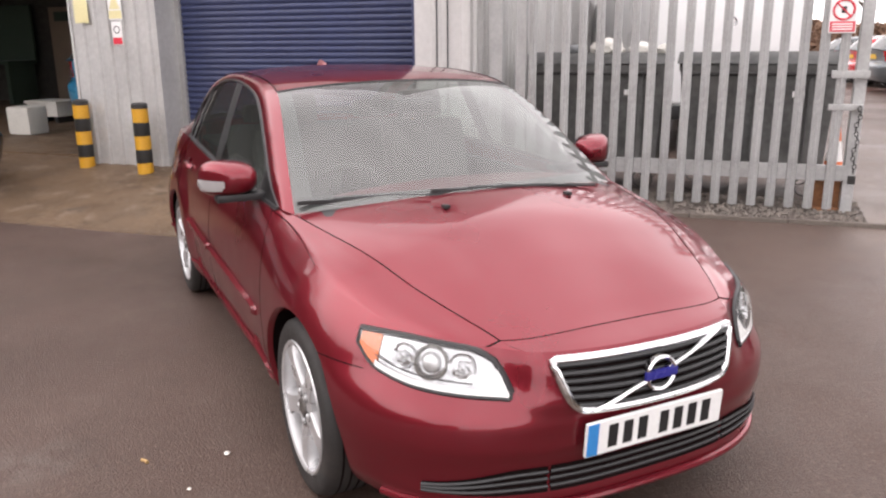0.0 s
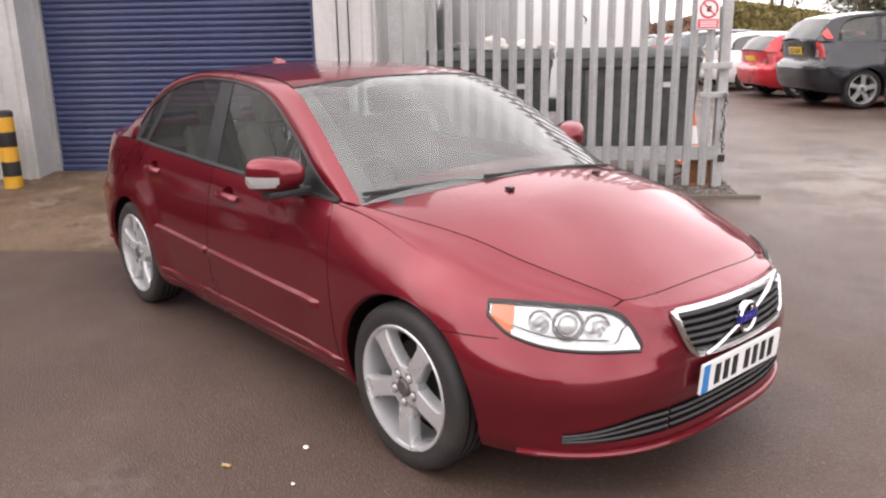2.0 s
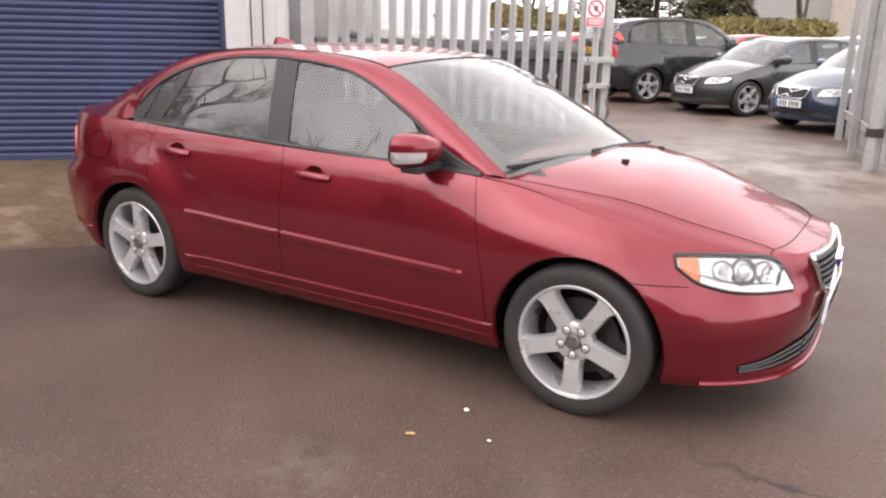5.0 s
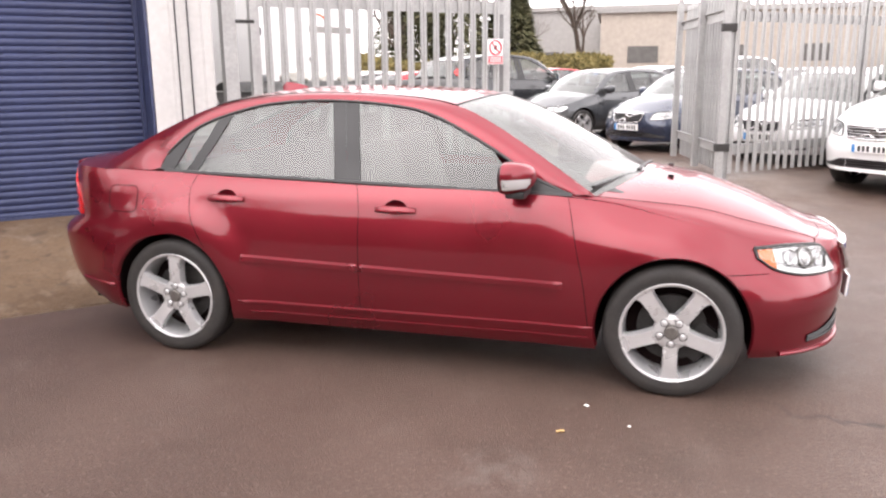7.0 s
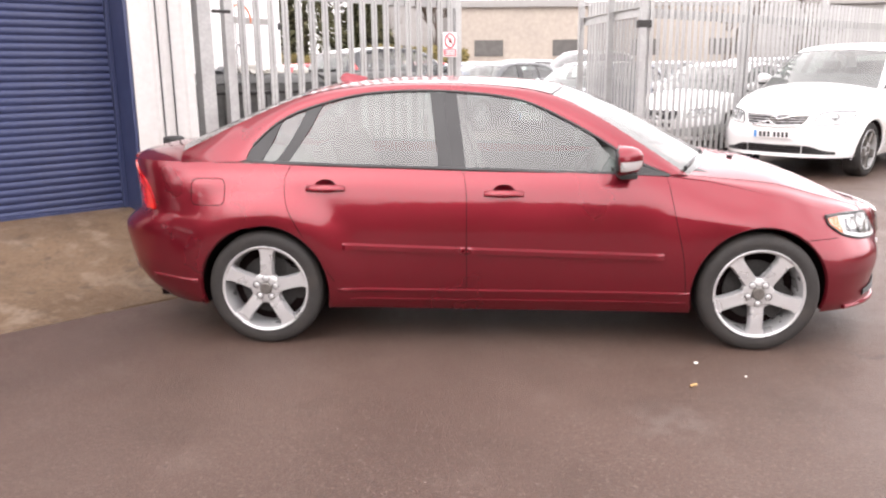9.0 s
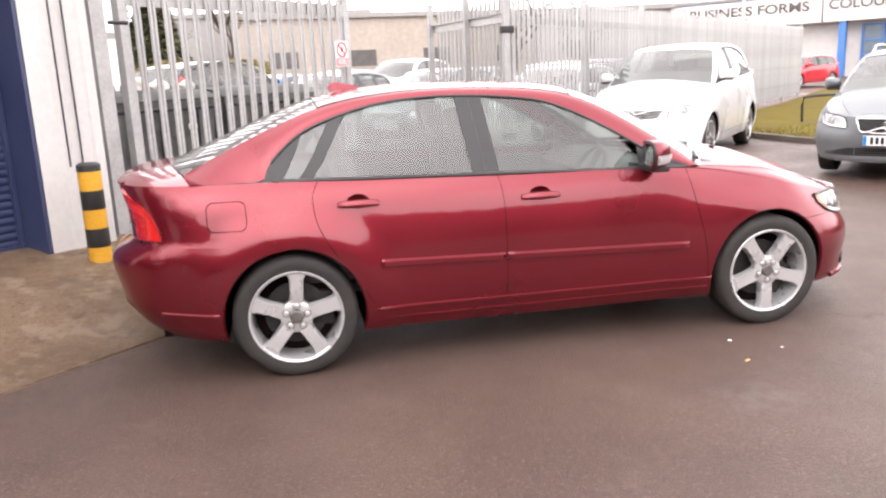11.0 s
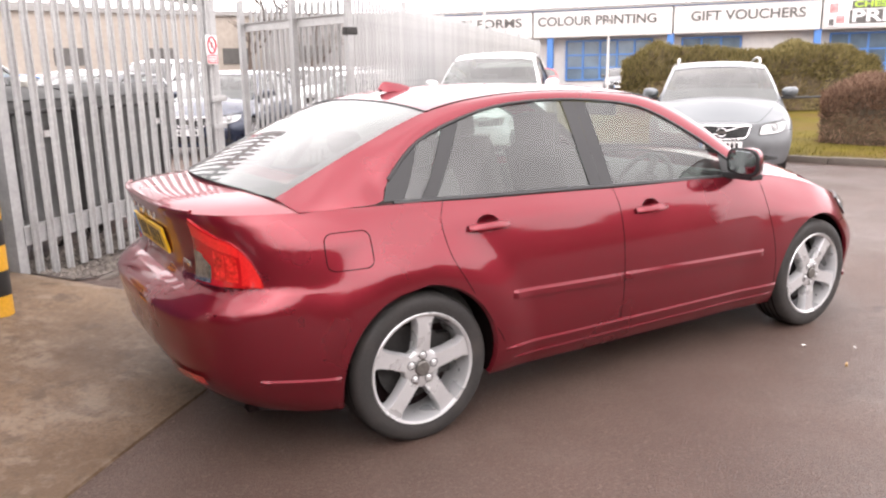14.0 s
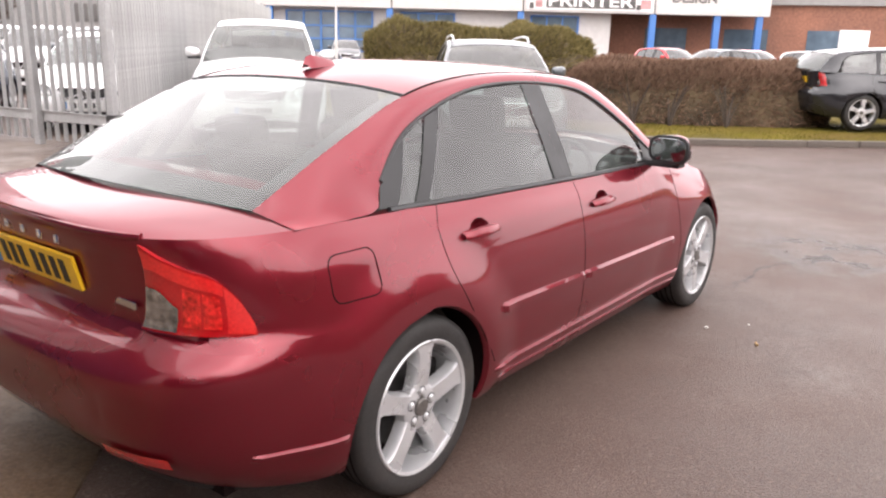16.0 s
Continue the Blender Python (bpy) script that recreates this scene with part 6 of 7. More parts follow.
for px, py, col, head in [(23.0, 29.5, "bright_red_paint", 200), (30.0, 30.0, "grey_paint", 225), (33.0, 12.0, "bright_red_paint", 240), (35.5, 9.0, "bright_red_paint", 240), (37.5, 6.5, "white_paint", 240), (30.0, 9.0, "silver_paint", 150),
                          (39.5, 3.8, "silver_paint", 240), (41.0, 1.0, "black_paint", 240)]:
    park(HATCH, col, "small car parked in front of the print shop", px, py, head, "cars at the shop", lite=1)


def van(m):
    v = thing("van", "white high-roof panel van parked behind the gate", "van", m)
    rows = []
    for x, zt, wt in ((0.0, 2.55, 0.86), (0.06, 2.62, 0.90), (3.2, 2.66, 0.92), (3.9, 2.50, 0.90), (4.5, 1.75, 0.86), (5.3, 1.20, 0.84), (5.6, 0.75, 0.80)):
        rows.append([(x, -0.97, 0.45), (x, -0.99, 1.0), (x, -wt - 0.05, min(zt, 1.9)), (x, -wt + 0.06, zt - 0.02), (x, 0, zt + 0.05), (x, wt - 0.06, zt - 0.02), (x, wt + 0.05, min(zt, 1.9)), (x, 0.99, 1.0), (x, 0.97, 0.45)])
    bm = grid(rows)
    for k in (0, -1):
        bm.faces.new([bm.verts.new(p) for p in rows[k]])
    part("body", bm, M["white_paint"], v)
    for y in (-0.47, 0.47):
        door = part("rear_door", box((-0.03, y - 0.455, 0.62), (0.0, y + 0.455, 2.42), 0.02), M["white_paint"], v)
        part("door_hinge", box((-0.045, y + math.copysign(0.43, y) - 0.03, 1.9), (-0.02, y + math.copysign(0.43, y) + 0.03, 2.0), 0.01), M["black_plastic"], door)
        part("tail_light", box((-0.035, math.copysign(0.95, y) - 0.05, 0.75), (0.01, math.copysign(0.95, y) + 0.05, 1.25), 0.02), M["tail_red"], v)
    part("round_badge", spin([(0.07, -0.045), (0.07, -0.03), (0.05, -0.04)], 20, "x"), M["chrome"], v).location = (0, 0, 1.62)
    arc = [(-0.036, -0.10 + 0.20 * math.cos(a), 2.02 + 0.20 * math.sin(a)) for a in [radians(60 + 12 * k) for k in range(12)]]
    part("painted_arc", tube(arc, 0.012, 6), M["orange"], v)
    part("lettering_bar", box((-0.034, -0.75, 1.96), (-0.031, 0.05, 2.05)), M["far_grey"], v)
    part("bumper", box((-0.10, -0.95, 0.42), (0.05, 0.95, 0.60), 0.03), M["black_plastic"], v)
    for ax in (0.9, 4.5):
        for sg in (-1, 1):
            w = make_wheel(0.34, 0.21, 0.21, 6, sg, 0)
            w.parent = v
            w.location = (ax, sg * 0.86, 0.335)
    return v


van(pose(-3.76, 6.29, 0.14, 0, 0, 154))


# ---- waste containers behind the gate ----
def waste_bin(m, label):
    b = thing("waste_container", label, "bin", m, "waste containers")
    body = bmesh.new()
    rows = []
    for z, k in ((0.18, 0.90), (0.30, 0.93), (1.10, 1.0), (1.16, 1.03), (1.20, 1.03)):
        rows.append([(x * k, y * k, z) for x, y in ((-0.66, -0.44), (-0.2, -0.46), (0.2, -0.46), (0.66, -0.44), (0.68, 0), (0.66, 0.44), (0, 0.46), (-0.66, 0.44), (-0.68, 0))])
    add_grid(body, rows, closed=True)
    body.faces.new([body.verts.new(p) for p in rows[0]])
    part("body", body, M["bin_grey"], b)
    lid = bmesh.new()
    rows = []
    for k in range(9):
        t = k / 8
        rows.append([(x, -0.48 + 0.96 * t, 1.21 + 0.10 * math.sin(math.pi * t) ** 0.7) for x in (-0.70, -0.35, 0.0, 0.35, 0.70)])
    add_grid(lid, rows)
    bmesh.ops.solidify(lid, geom=lid.faces, thickness=0.03)
    part("lid", lid, M["bin_grey"], b)
    for x in (-0.45, 0.0, 0.45):
        part("rib", box((x - 0.02, -0.475, 0.32), (x + 0.02, -0.43, 1.12), 0.01), M["bin_grey"], b)
    part("handle_bar", tube([(-0.6, -0.52, 1.12), (0.6, -0.52, 1.12)], 0.015, 8), M["dark_metal"], b)
    part("label_plate", box((0.30, -0.476, 0.92), (0.40, -0.462, 0.97)), M["white_sign"], b)
    for x in (-0.5, 0.5):
        for y in (-0.32, 0.32):
            part("castor", spin([(0.09, -0.03), (0.10, 0), (0.09, 0.03)], 16), M["rubber"], b).location = (x, y, 0.10)
    return b


for s_, lab in ((0.55, "dark grey four-wheeled waste container with closed lid"), (2.02, "dark grey four-wheeled waste container beside the gate post")):
    waste_bin(YARD @ pose(s_, 4.45, 0.13), lab)


def rubbish_bag(m, size, label, material):
    """A knotted, crumpled sack."""
    bm = bmesh.new()
    bmesh.ops.create_icosphere(bm, subdivisions=3, radius=1.0)
    for v in bm.verts:
        k = 1 + 0.22 * noise.noise(v.co * 2.3 + Vector((size * 9, 0, 0))) + 0.10 * noise.noise(v.co * 6.0)
        v.co = Vector((v.co.x * size * k, v.co.y * size * 0.75 * k, max(-0.35, v.co.z) * size * 0.6 * k + size * 0.21))
    solid("rubbish_bag", bm, material, label, "bag", m, "rubbish on the containers")


for s_, d_, size, mat_, lab in ((0.62, 4.42, 0.17, "plastic_white", "crumpled white plastic sack on a container lid"), (0.95, 4.50, 0.13, "paper", "torn cardboard and paper on a container lid"),
                                (1.18, 4.36, 0.11, "plastic_white", "small white plastic sack on a container lid"), (0.28, 4.40, 0.10, "cover_grey", "grey plastic sack on a container lid")):
    rubbish_bag(YARD @ pose(s_, d_, 1.43, 0, 0, 40 * s_), size, lab, M[mat_])


# ---- bollards ----
def bollard(x, y, label):
    b = thing("bollard", label, "bollard", pose(x, y, height(x, y) - 0.02), "striped bollards")
    r, n = 0.082, 5
    z = 0.0
    for k in range(n):
        h = 0.142
        part("band", spin([(r, z), (r + 0.001 * (k % 2), z + 0.002), (r + 0.001 * (k % 2), z + h)], 28, "z"), M["yellow"] if k % 2 == 0 else M["black_band"], b)
        z += h
    bm = spin([(r, z), (r + 0.002, z), (r + 0.002, z + 0.045), (r * 0.8, z + 0.060), (0.002, z + 0.063)], 28, "z")
    part("cap", bm, M["black_band"], b)
    return b


for bx_, by_, lab in ((-5.74, -1.19, "yellow and black striped bollard by the open bay"), (-5.05, -0.65, "yellow and black striped bollard by the shutter"), (-2.74, 1.50, "yellow and black striped bollard before the white panel")):
    bollard(bx_, by_, lab)


# ---- grass island, kerb and hedges ----
kerb_x = spline([(-40.0, 46.0), (-6.0, 16.5), (-0.3, 11.3), (2.0, 9.3), (2.9, 8.85), (4.1, 8.35), (6.9, 7.9), (8.0, 7.6), (10.0, 7.5), (12.0, 8.2), (16.0, 12.2), (22.0, 18.4)])
rows = []
for j in range(90):
    y = -30 + 52 * j / 89
    row = []
    for i in range(24):
        x = kerb_x(y) + 0.10 + 22 * (i / 23) ** 1.6
        row.append((x, y, height(x, y) + 0.085 + 0.02 * noise.noise((x * 0.7, y * 0.7, 2)) + 0.25 * smoothstep(11, 24, x) * (i > 0)))
    rows.append(row)
solid("grass_verge", grid(rows), M["grass"], "rough yellow-green winter grass behind a kerb", "grass", kind="structure")


def verge_z(x, y):
    return height(x, y) + 0.085 + 0.25 * smoothstep(11, 24, x)


kerb_run = thing("kerb", "weathered concrete kerb along the grass", "kerb", kind="structure")
stone = finish(box((-0.44, -0.065, -0.12), (0.44, 0.065, 0.0), 0.018), "kerb_stone", M["kerb"])
y = -9.0
while y < 9.4:
    x = kerb_x(y)
    way = math.degrees(math.atan2(0.02, kerb_x(y + 0.02) - x))
    ob = new("kerb_stone", stone)
    ob.parent = kerb_run
    ob.matrix_world = pose(x, y, height(x, y) + 0.105 + 0.004 * noise.noise((x, y, 0)), 0, 0, way)
    y += 0.90 * math.sin(radians(way))


def blades(name, spots, size, material, label, category, wide=0.25):
    """Many small leaning leaves as one mesh."""
    verts, faces = [], []
    for x, y, z, s in spots:
        a, lean = random.uniform(0, math.tau), random.uniform(-0.6, 0.6)
        u, v = math.cos(a), math.sin(a)
        h = size * s * random.uniform(0.6, 1.3)
        w = h * wide
        n = len(verts)
        verts += [(x - u * w / 2, y - v * w / 2, z), (x + u * w / 2, y + v * w / 2, z), (x + lean * h * v + u * w * 0.1, y - lean * h * u, z + h)]
        faces.append((n, n + 1, n + 2))
    me = bpy.data.meshes.new(name)
    me.from_pydata(verts, [], faces)
    me.materials.append(material)
    return tagged(new(name, me), label, category, kind="stuff")


spots = []
for k in range(9000):
    y = random.uniform(-4, 10)
    x = kerb_x(y) + 0.12 + 4.5 * random.random() ** 1.7
    spots.append((x, y, verge_z(x, y) - 0.01, 1.0))
blades("grass_blades", spots, 0.05, M["blade"], "short uneven grass blades", "grass")


def twig_hedge(name, label, spine, width, tall, count, material, core, twig=0.16, category="hedge", ragged=0.16):
    """A hedge: a dark core under thousands of short twigs standing out of it."""
    h = thing(name, label, category)
    pts = path3([(x, y, 0) for x, y in spine], 40)
    rows = []
    for i, p in enumerate(pts):
        a, b = pts[max(0, i - 1)], pts[min(len(pts) - 1, i + 1)]
        way = (b - a).normalized()
        side = Vector((way.y, -way.x, 0))
        z0 = verge_z(p.x, p.y)
        end = min(1.0, 0.40 + min(i, len(pts) - 1 - i) * 0.11)
        row = []
        for k in range(13):
            t = math.pi * k / 12
            u, v = -math.cos(t), math.sin(t) ** 0.45
            wob = 1 + ragged * noise.noise((p.x * 0.9, p.y * 0.9, k * 0.35))
            row.append(p + side * (u * width / 2 * 0.90 * wob * end) + Vector((0, 0, z0 + v * tall * 0.92 * wob * (0.6 + 0.4 * end))))
        rows.append(row)
    part("core", grid(rows), core, h)
    verts, faces = [], []
    for _ in range(count):
        i = random.randrange(len(rows) - 1)
        k = random.randrange(12)
        u, v = random.random(), random.random()
        c = rows[i][k].lerp(rows[i + 1][k], u).lerp(rows[i][k + 1].lerp(rows[i + 1][k + 1], u), v)
        mid = pts[i] + Vector((0, 0, verge_z(pts[i].x, pts[i].y) + tall * 0.4))
        out = (c - mid).normalized()
        way = (out + Vector((random.uniform(-.8, .8), random.uniform(-.8, .8), random.uniform(-.3, 1.0)))).normalized()
        s = twig * random.uniform(0.4, 1.2)
        cross = way.cross(Vector((random.uniform(-1, 1), random.uniform(-1, 1), 0.3))).normalized() * s * 0.055
        n = len(verts)
        c = c - way * s * 0.45
        verts += [c - cross, c + cross, c + way * s + cross * 0.3, c + way * s - cross * 0.3]
        faces.append((n, n + 1, n + 2, n + 3))
    me = bpy.data.meshes.new("twig_layer")
    me.from_pydata([tuple(v) for v in verts], [], faces)
    me.materials.append(material)
    ob = new("twig_layer", me)
    ob.parent = h
    tagged(ob, kind="stuff")
    return h


twig_hedge("clipped_hedge", "bare brown clipped hedge on the grass verge", [(10.85, 5.3), (11.3, 4.6), (11.7, 3.9), (12.2, 3.0), (12.9, 2.0), (13.5, 1.1)], 1.5, 1.22, 42000, M["hedge_brown"], M["hedge_core"], 0.20)
twig_hedge("shrub_hedge", "tall olive-green shrub hedge before the print shop", [(15.0, 14.6), (16.6, 12.6), (18.6, 10.6), (20.0, 9.6)], 2.6, 1.78, 42000, M["hedge_green"], M["hedge_core"], 0.30, ragged=0.34)
for q in ((11.4, 4.2), (11.7, 3.6), (12.2, 2.7)):
    bm = bmesh.new()
    for k in range(7):
        a = random.uniform(0, math.tau)
        add_tube(bm, [(0, 0, -0.05), (0.10 * math.cos(a), 0.10 * math.sin(a), 0.3), (0.32 * math.cos(a), 0.32 * math.sin(a), 0.75)], lambda t: 0.022 * (1 - 0.6 * t), 5)
    solid("hedge_stem", bm, M["bark"], "bare twiggy stems at the foot of the hedge", "shrub", pose(q[0] - 0.6, q[1] - 0.35, verge_z(*q)), "hedge stems")

# black hoop rail on the grass
bm = tube(path3([(9.9, 10.9, 0.0), (9.9, 10.9, 0.46), (10.1, 10.78, 0.58), (11.8, 10.1, 0.60), (16.4, 8.9, 0.60)], 40), 0.03, 10)
bmesh.ops.translate(bm, verts=bm.verts, vec=(0, 0, 0.06))
solid("hoop_barrier", bm, M["black_plastic"], "black tubular hoop barrier standing on the grass", "barrier")


# ---- print shop across the road ----
SHOP = pose(35.0, 42.5, 0.25, 0, 0, math.degrees(math.atan2(-26.5, 19.0)))
shop = thing("print_shop", "white-fronted print shop with blue window frames and lettered fascia", "building", SHOP)
part("wall", box((-45, 0.6, -0.5), (24.2, 14, 5.2)), M["far_wall"], shop)
part("roof", box((-45.2, -0.7, 5.2), (35.0, 14.2, 5.42), 0.03), M["far_grey"], shop)
part("canopy", box((24.0, -0.5, 4.8), (34.8, 6.0, 5.2)), M["far_wall"], shop)
for a, b in ((-45, -26), (-25.9, -13), (-12.9, -1.0), (-0.9, 8.8), (8.9, 17.9), (18.0, 26.9), (27.0, 34.8)):
    part("fascia_panel", box((a, -0.6, 3.35), (b, 0.6, 5.15), 0.02), M["far_wall"], shop)
part("fascia_trim", box((-45, -0.64, 5.16), (34.9, -0.5, 5.26), 0.01), M["far_blue"], shop)


def words(text, u, z, tall, material, parent, wide=None, y=-0.612):
    cu = bpy.data.curves.new("lettering", "FONT")
    cu.body, cu.size, cu.extrude, cu.offset, cu.align_x, cu.align_y = text, tall / 0.72, 0.01, tall * 0.028, "CENTER", "CENTER"
    tmp = bpy.data.objects.new("lettering", cu)
    scene.collection.objects.link(tmp)
    bpy.context.view_layer.update()
    me = bpy.data.meshes.new_from_object(tmp.evaluated_get(bpy.context.evaluated_depsgraph_get()))
    bpy.data.objects.remove(tmp)
    me.materials.clear()
    me.materials.append(material)
    have = max(v.co.x for v in me.vertices) - min(v.co.x for v in me.vertices)
    k = wide / have if wide else 1.0
    m = pose(u, y, z, 90, 0, 0) @ Matrix.Diagonal((k, 1, 1, 1))
    whole = bmesh.new()
    whole.from_mesh(me)
    bmesh.ops.remove_doubles(whole, verts=whole.verts, dist=1e-4)
    whole.faces.index_update()
    whole.verts.index_update()
    left = set(whole.faces)
    while left:
        todo, piece = [min(left, key=lambda f: f.index)], set()
        while todo:
            f = todo.pop()
            if f in piece:
                continue
            piece.add(f)
            todo += [g_ for e in f.edges for g_ in e.link_faces if g_ not in piece]
        left -= piece
        verts = sorted({v for f in piece for v in f.verts}, key=lambda v: v.index)
        at = {v: i for i, v in enumerate(verts)}
        one = bpy.data.meshes.new("letter")
        one.from_pydata([tuple(v.co) for v in verts], [], [[at[v] for v in f.verts] for f in sorted(piece, key=lambda f: f.index)])
        one.materials.append(material)
        ob = new("letter", one)
        ob.parent = parent
        ob.matrix_local = m
    whole.free()


for text, u, wide in (("BUSINESS FORMS", -6.0, 8.4), ("COLOUR PRINTING", 3.6, 8.3), ("GIFT VOUCHERS", 13.5, 7.0), ("DESIGN", 29.6, 3.0)):
    words(text, u, 4.42, 0.62, M["far_dark"], shop, wide)
banner = part("banner", box((18.2, -0.66, 3.50), (26.8, -0.61, 5.12), 0.01), M["white_sign"], shop, "white banner with black, lime and white lettering")
part("lettering_ground", box((19.5, -0.672, 3.62), (25.6, -0.658, 4.46)), M["far_dark"], banner, "black ground behind the letters")
part("lettering_ground", box((19.6, -0.672, 4.52), (25.2, -0.658, 5.02)), M["far_dark"], banner, "black ground behind the letters")
words("PRINTER", 22.5, 4.04, 0.70, M["white_sign"], banner, 5.8, -0.685)
words("CHESTER'S No.1", 22.4, 4.77, 0.36, M["lime"], banner, 5.2, -0.685)
for u, z, w, h in ((18.6, 4.6, 0.5, 0.6), (19.0, 3.9, 0.5, 0.5), (18.5, 3.75, 0.3, 0.4), (25.9, 4.7, 0.6, 0.5), (26.3, 3.95, 0.7, 0.6), (25.8, 3.75, 0.3, 0.35)):
    part("printed_patch", box((u - w / 2, -0.672, z - h / 2), (u + w / 2, -0.659, z + h / 2)), M["plum"] if w > 0.45 else M["far_dark"], banner)
for u0, u1 in ((1.3, 7.4), (18.6, 21.9), (9.4, 13.2), (-9.0, -3.0)):
    win = part("shop_window", box((u0, 0.48, 0.35), (u1, 0.58, 3.1)), M["window_far"], shop, "blue-framed shop window")
    n = max(2, round((u1 - u0) / 1.2))
    for k in range(n + 1):
        v = u0 + (u1 - u0) * k / n
        part("mullion", box((v - 0.06, 0.40, 0.3), (v + 0.06, 0.50, 3.15)), M["far_blue"], win)
    for z in (0.35, 1.2, 2.1, 3.1):
        part("transom", box((u0, 0.41, z - 0.05), (u1, 0.49, z + 0.05)), M["far_blue"], win)
for u in (0.3, 8.7, 17.8, 26.9, 31.3, 34.2):
    part("pillar", box((u - 0.22, -0.5, -0.4), (u + 0.22, -0.1, 3.4), 0.03), M["far_blue"], shop, "blue steel pillar")
for u in (24.3, 29.0):
    part("inner_frame", box((u - 0.1, 5.0, -0.3), (u + 0.1, 5.2, 3.4)), M["far_dark"], shop)
for px, py, tall in ((25.05, 25.8, 3.6), (17.3, 25.3, 8.5)):
    post = thing("lamp_post", "slim pale grey lamp post by the roadside", "lamp post", pose(px, py, 0.1), "lamp posts")
    part("column", tube([(0, 0, -0.3), (0, 0, tall * 0.5), (0, 0, tall)], lambda t: 0.075 - 0.03 * t, 8), M["far_wall"], post)
    part("lantern", box((-0.10, -0.28, tall - 0.03), (0.10, 0.10, tall + 0.07), 0.03), M["far_grey"], post)

# brick unit and sign box beyond the shop
brick = thing("brick_unit", "low red brick industrial unit in the distance", "building", pose(62, 2, 0, 0, 0, -70))
part("wall", box((-25, 0, -0.5), (25, 10, 4.5)), M["brick_far"], brick)
part("roof", box((-25.3, -0.3, 4.5), (25.3, 10.3, 5.0)), M["far_grey"], brick)
for k in range(8):
    part("window", box((-22 + k * 5.6, -0.06, 1.2), (-19 + k * 5.6, 0.02, 2.8)), M["window_far"], brick)
totem = thing("sign_totem", "white free-standing sign box by the shop car park", "sign", pose(33.0, 4.4, 0.2, 0, 0, 120))
part("panel", box((-0.55, -0.12, 0.3), (0.55, 0.12, 2.1), 0.03), M["white_sign"], totem)
part("foot", box((-0.45, -0.08, -0.2), (0.45, 0.08, 0.3)), M["far_grey"], totem)

# sheds and warehouses behind the yard
for u, v, w, d, h, turn, mat_, lab in ((8.0, 58.0, 24.0, 12.0, 5.8, 4, "far_tan", "tan-grey flat-roofed industrial shed behind the yard"), (-3.0, 70.0, 20.0, 12.0, 7.0, 0, "far_grey", "grey warehouse far behind the yard"),
                                       (26.0, 52.0, 16.0, 10.0, 5.4, -12, "far_grey", "grey warehouse beside the print shop")):
    shed = thing("warehouse", lab, "building", pose(u, v, 0, 0, 0, turn))
    part("wall", box((-w / 2, 0, -0.5), (w / 2, d, h)), M[mat_], shed)
    part("roof", box((-w / 2 - 0.3, -0.3, h), (w / 2 + 0.3, d + 0.3, h + 0.35)), M["far_grey"], shed)
    for k in range(int(w // 6)):
        part("window", box((-w / 2 + 2 + k * 6, -0.06, 2.2), (-w / 2 + 4.2 + k * 6, 0.02, 3.4)), M["far_dark"], shed)


# ---- trees ----
def bare_tree(seed, tall):
    """A leafless tree: trunk and three orders of branching."""
    rng = random.Random(seed)
    trunk, twigs = bmesh.new(), bmesh.new()

    def grow(base, way, length, radius, order):
        pts, p, w = [base], base, way
        for _ in range(4):
            w = (w + Vector((rng.uniform(-.25, .25), rng.uniform(-.25, .25), rng.uniform(-.05, .2)))).normalized()
            p = p + w * length / 4
            pts.append(p)
        add_tube(trunk if order < 2 else twigs, pts, lambda t: radius * (1 - 0.65 * t), 7 if order < 2 else 4)
        if order >= 4:
            return
        for k in range(5 if order < 3 else 4):
            t = rng.uniform(0.35, 1.0)
            i = min(3, int(t * 4))
            q = pts[i].lerp(pts[i + 1], t * 4 - i)
            a = rng.uniform(0, math.tau)
            side = Vector((math.cos(a), math.sin(a), rng.uniform(0.1, 0.9))).normalized()
            grow(q, (w * 0.6 + side).normalized(), length * rng.uniform(0.45, 0.68), radius * 0.42, order + 1)
    grow(Vector((0, 0, -0.2)), Vector((0, 0, 1)), tall * 0.45, tall * 0.022, 0)
    t = thing("tree", "bare winter tree with a fine branching crown", "tree", group="bare trees")
    part("trunk", trunk, M["bark"], t)
    part("crown", twigs, M["bark"], t)
    return t


first = bare_tree(3, 12.0)
first.matrix_world = pose(-12, -9.5, 0)
second = bare_tree(8, 11.0)
second.matrix_world = pose(-16, -6.5, 0)
for src, x, y, turn, k in ((second, -9.6, -8.6, 15, 0.9), (first, -14.2, -12.0, 160, 1.0), (second, -19.5, -9.5, 95, 1.2), (first, -13.6, -5.6, 230, 0.9), (second, -12.2, -13.0, 310, 1.1), (first, -20.0, -5.0, 30, 1.1), (first, -11, -17, 70, 1.1), (second, -19, -18, 130, 0.9), (first, -28, -15, 200, 1.2), (second, -14, -24, 40, 1.0), (first, -6, -24, 300, 0.9), (second, -33, -6, 250, 1.0),
                           (first, -14, 42, 20, 0.9), (second, -9, 46, 60, 0.9), (first, -4, 44, 110, 1.0), (second, -20, 44, 10, 0.9), (first, -26, 40, 77, 1.0), (first, 14, 47, 210, 0.9), (second, 20, 50, 20, 0.8),
                           (second, 48, -4, 30, 0.8), (first, 52, 2, 30, 0.9), (first, 44, -8, 150, 0.8)):
    copy_thing(src, pose(x, y, 0.1, 0, 0, turn) @ Matrix.Diagonal((k, k, k, 1)))


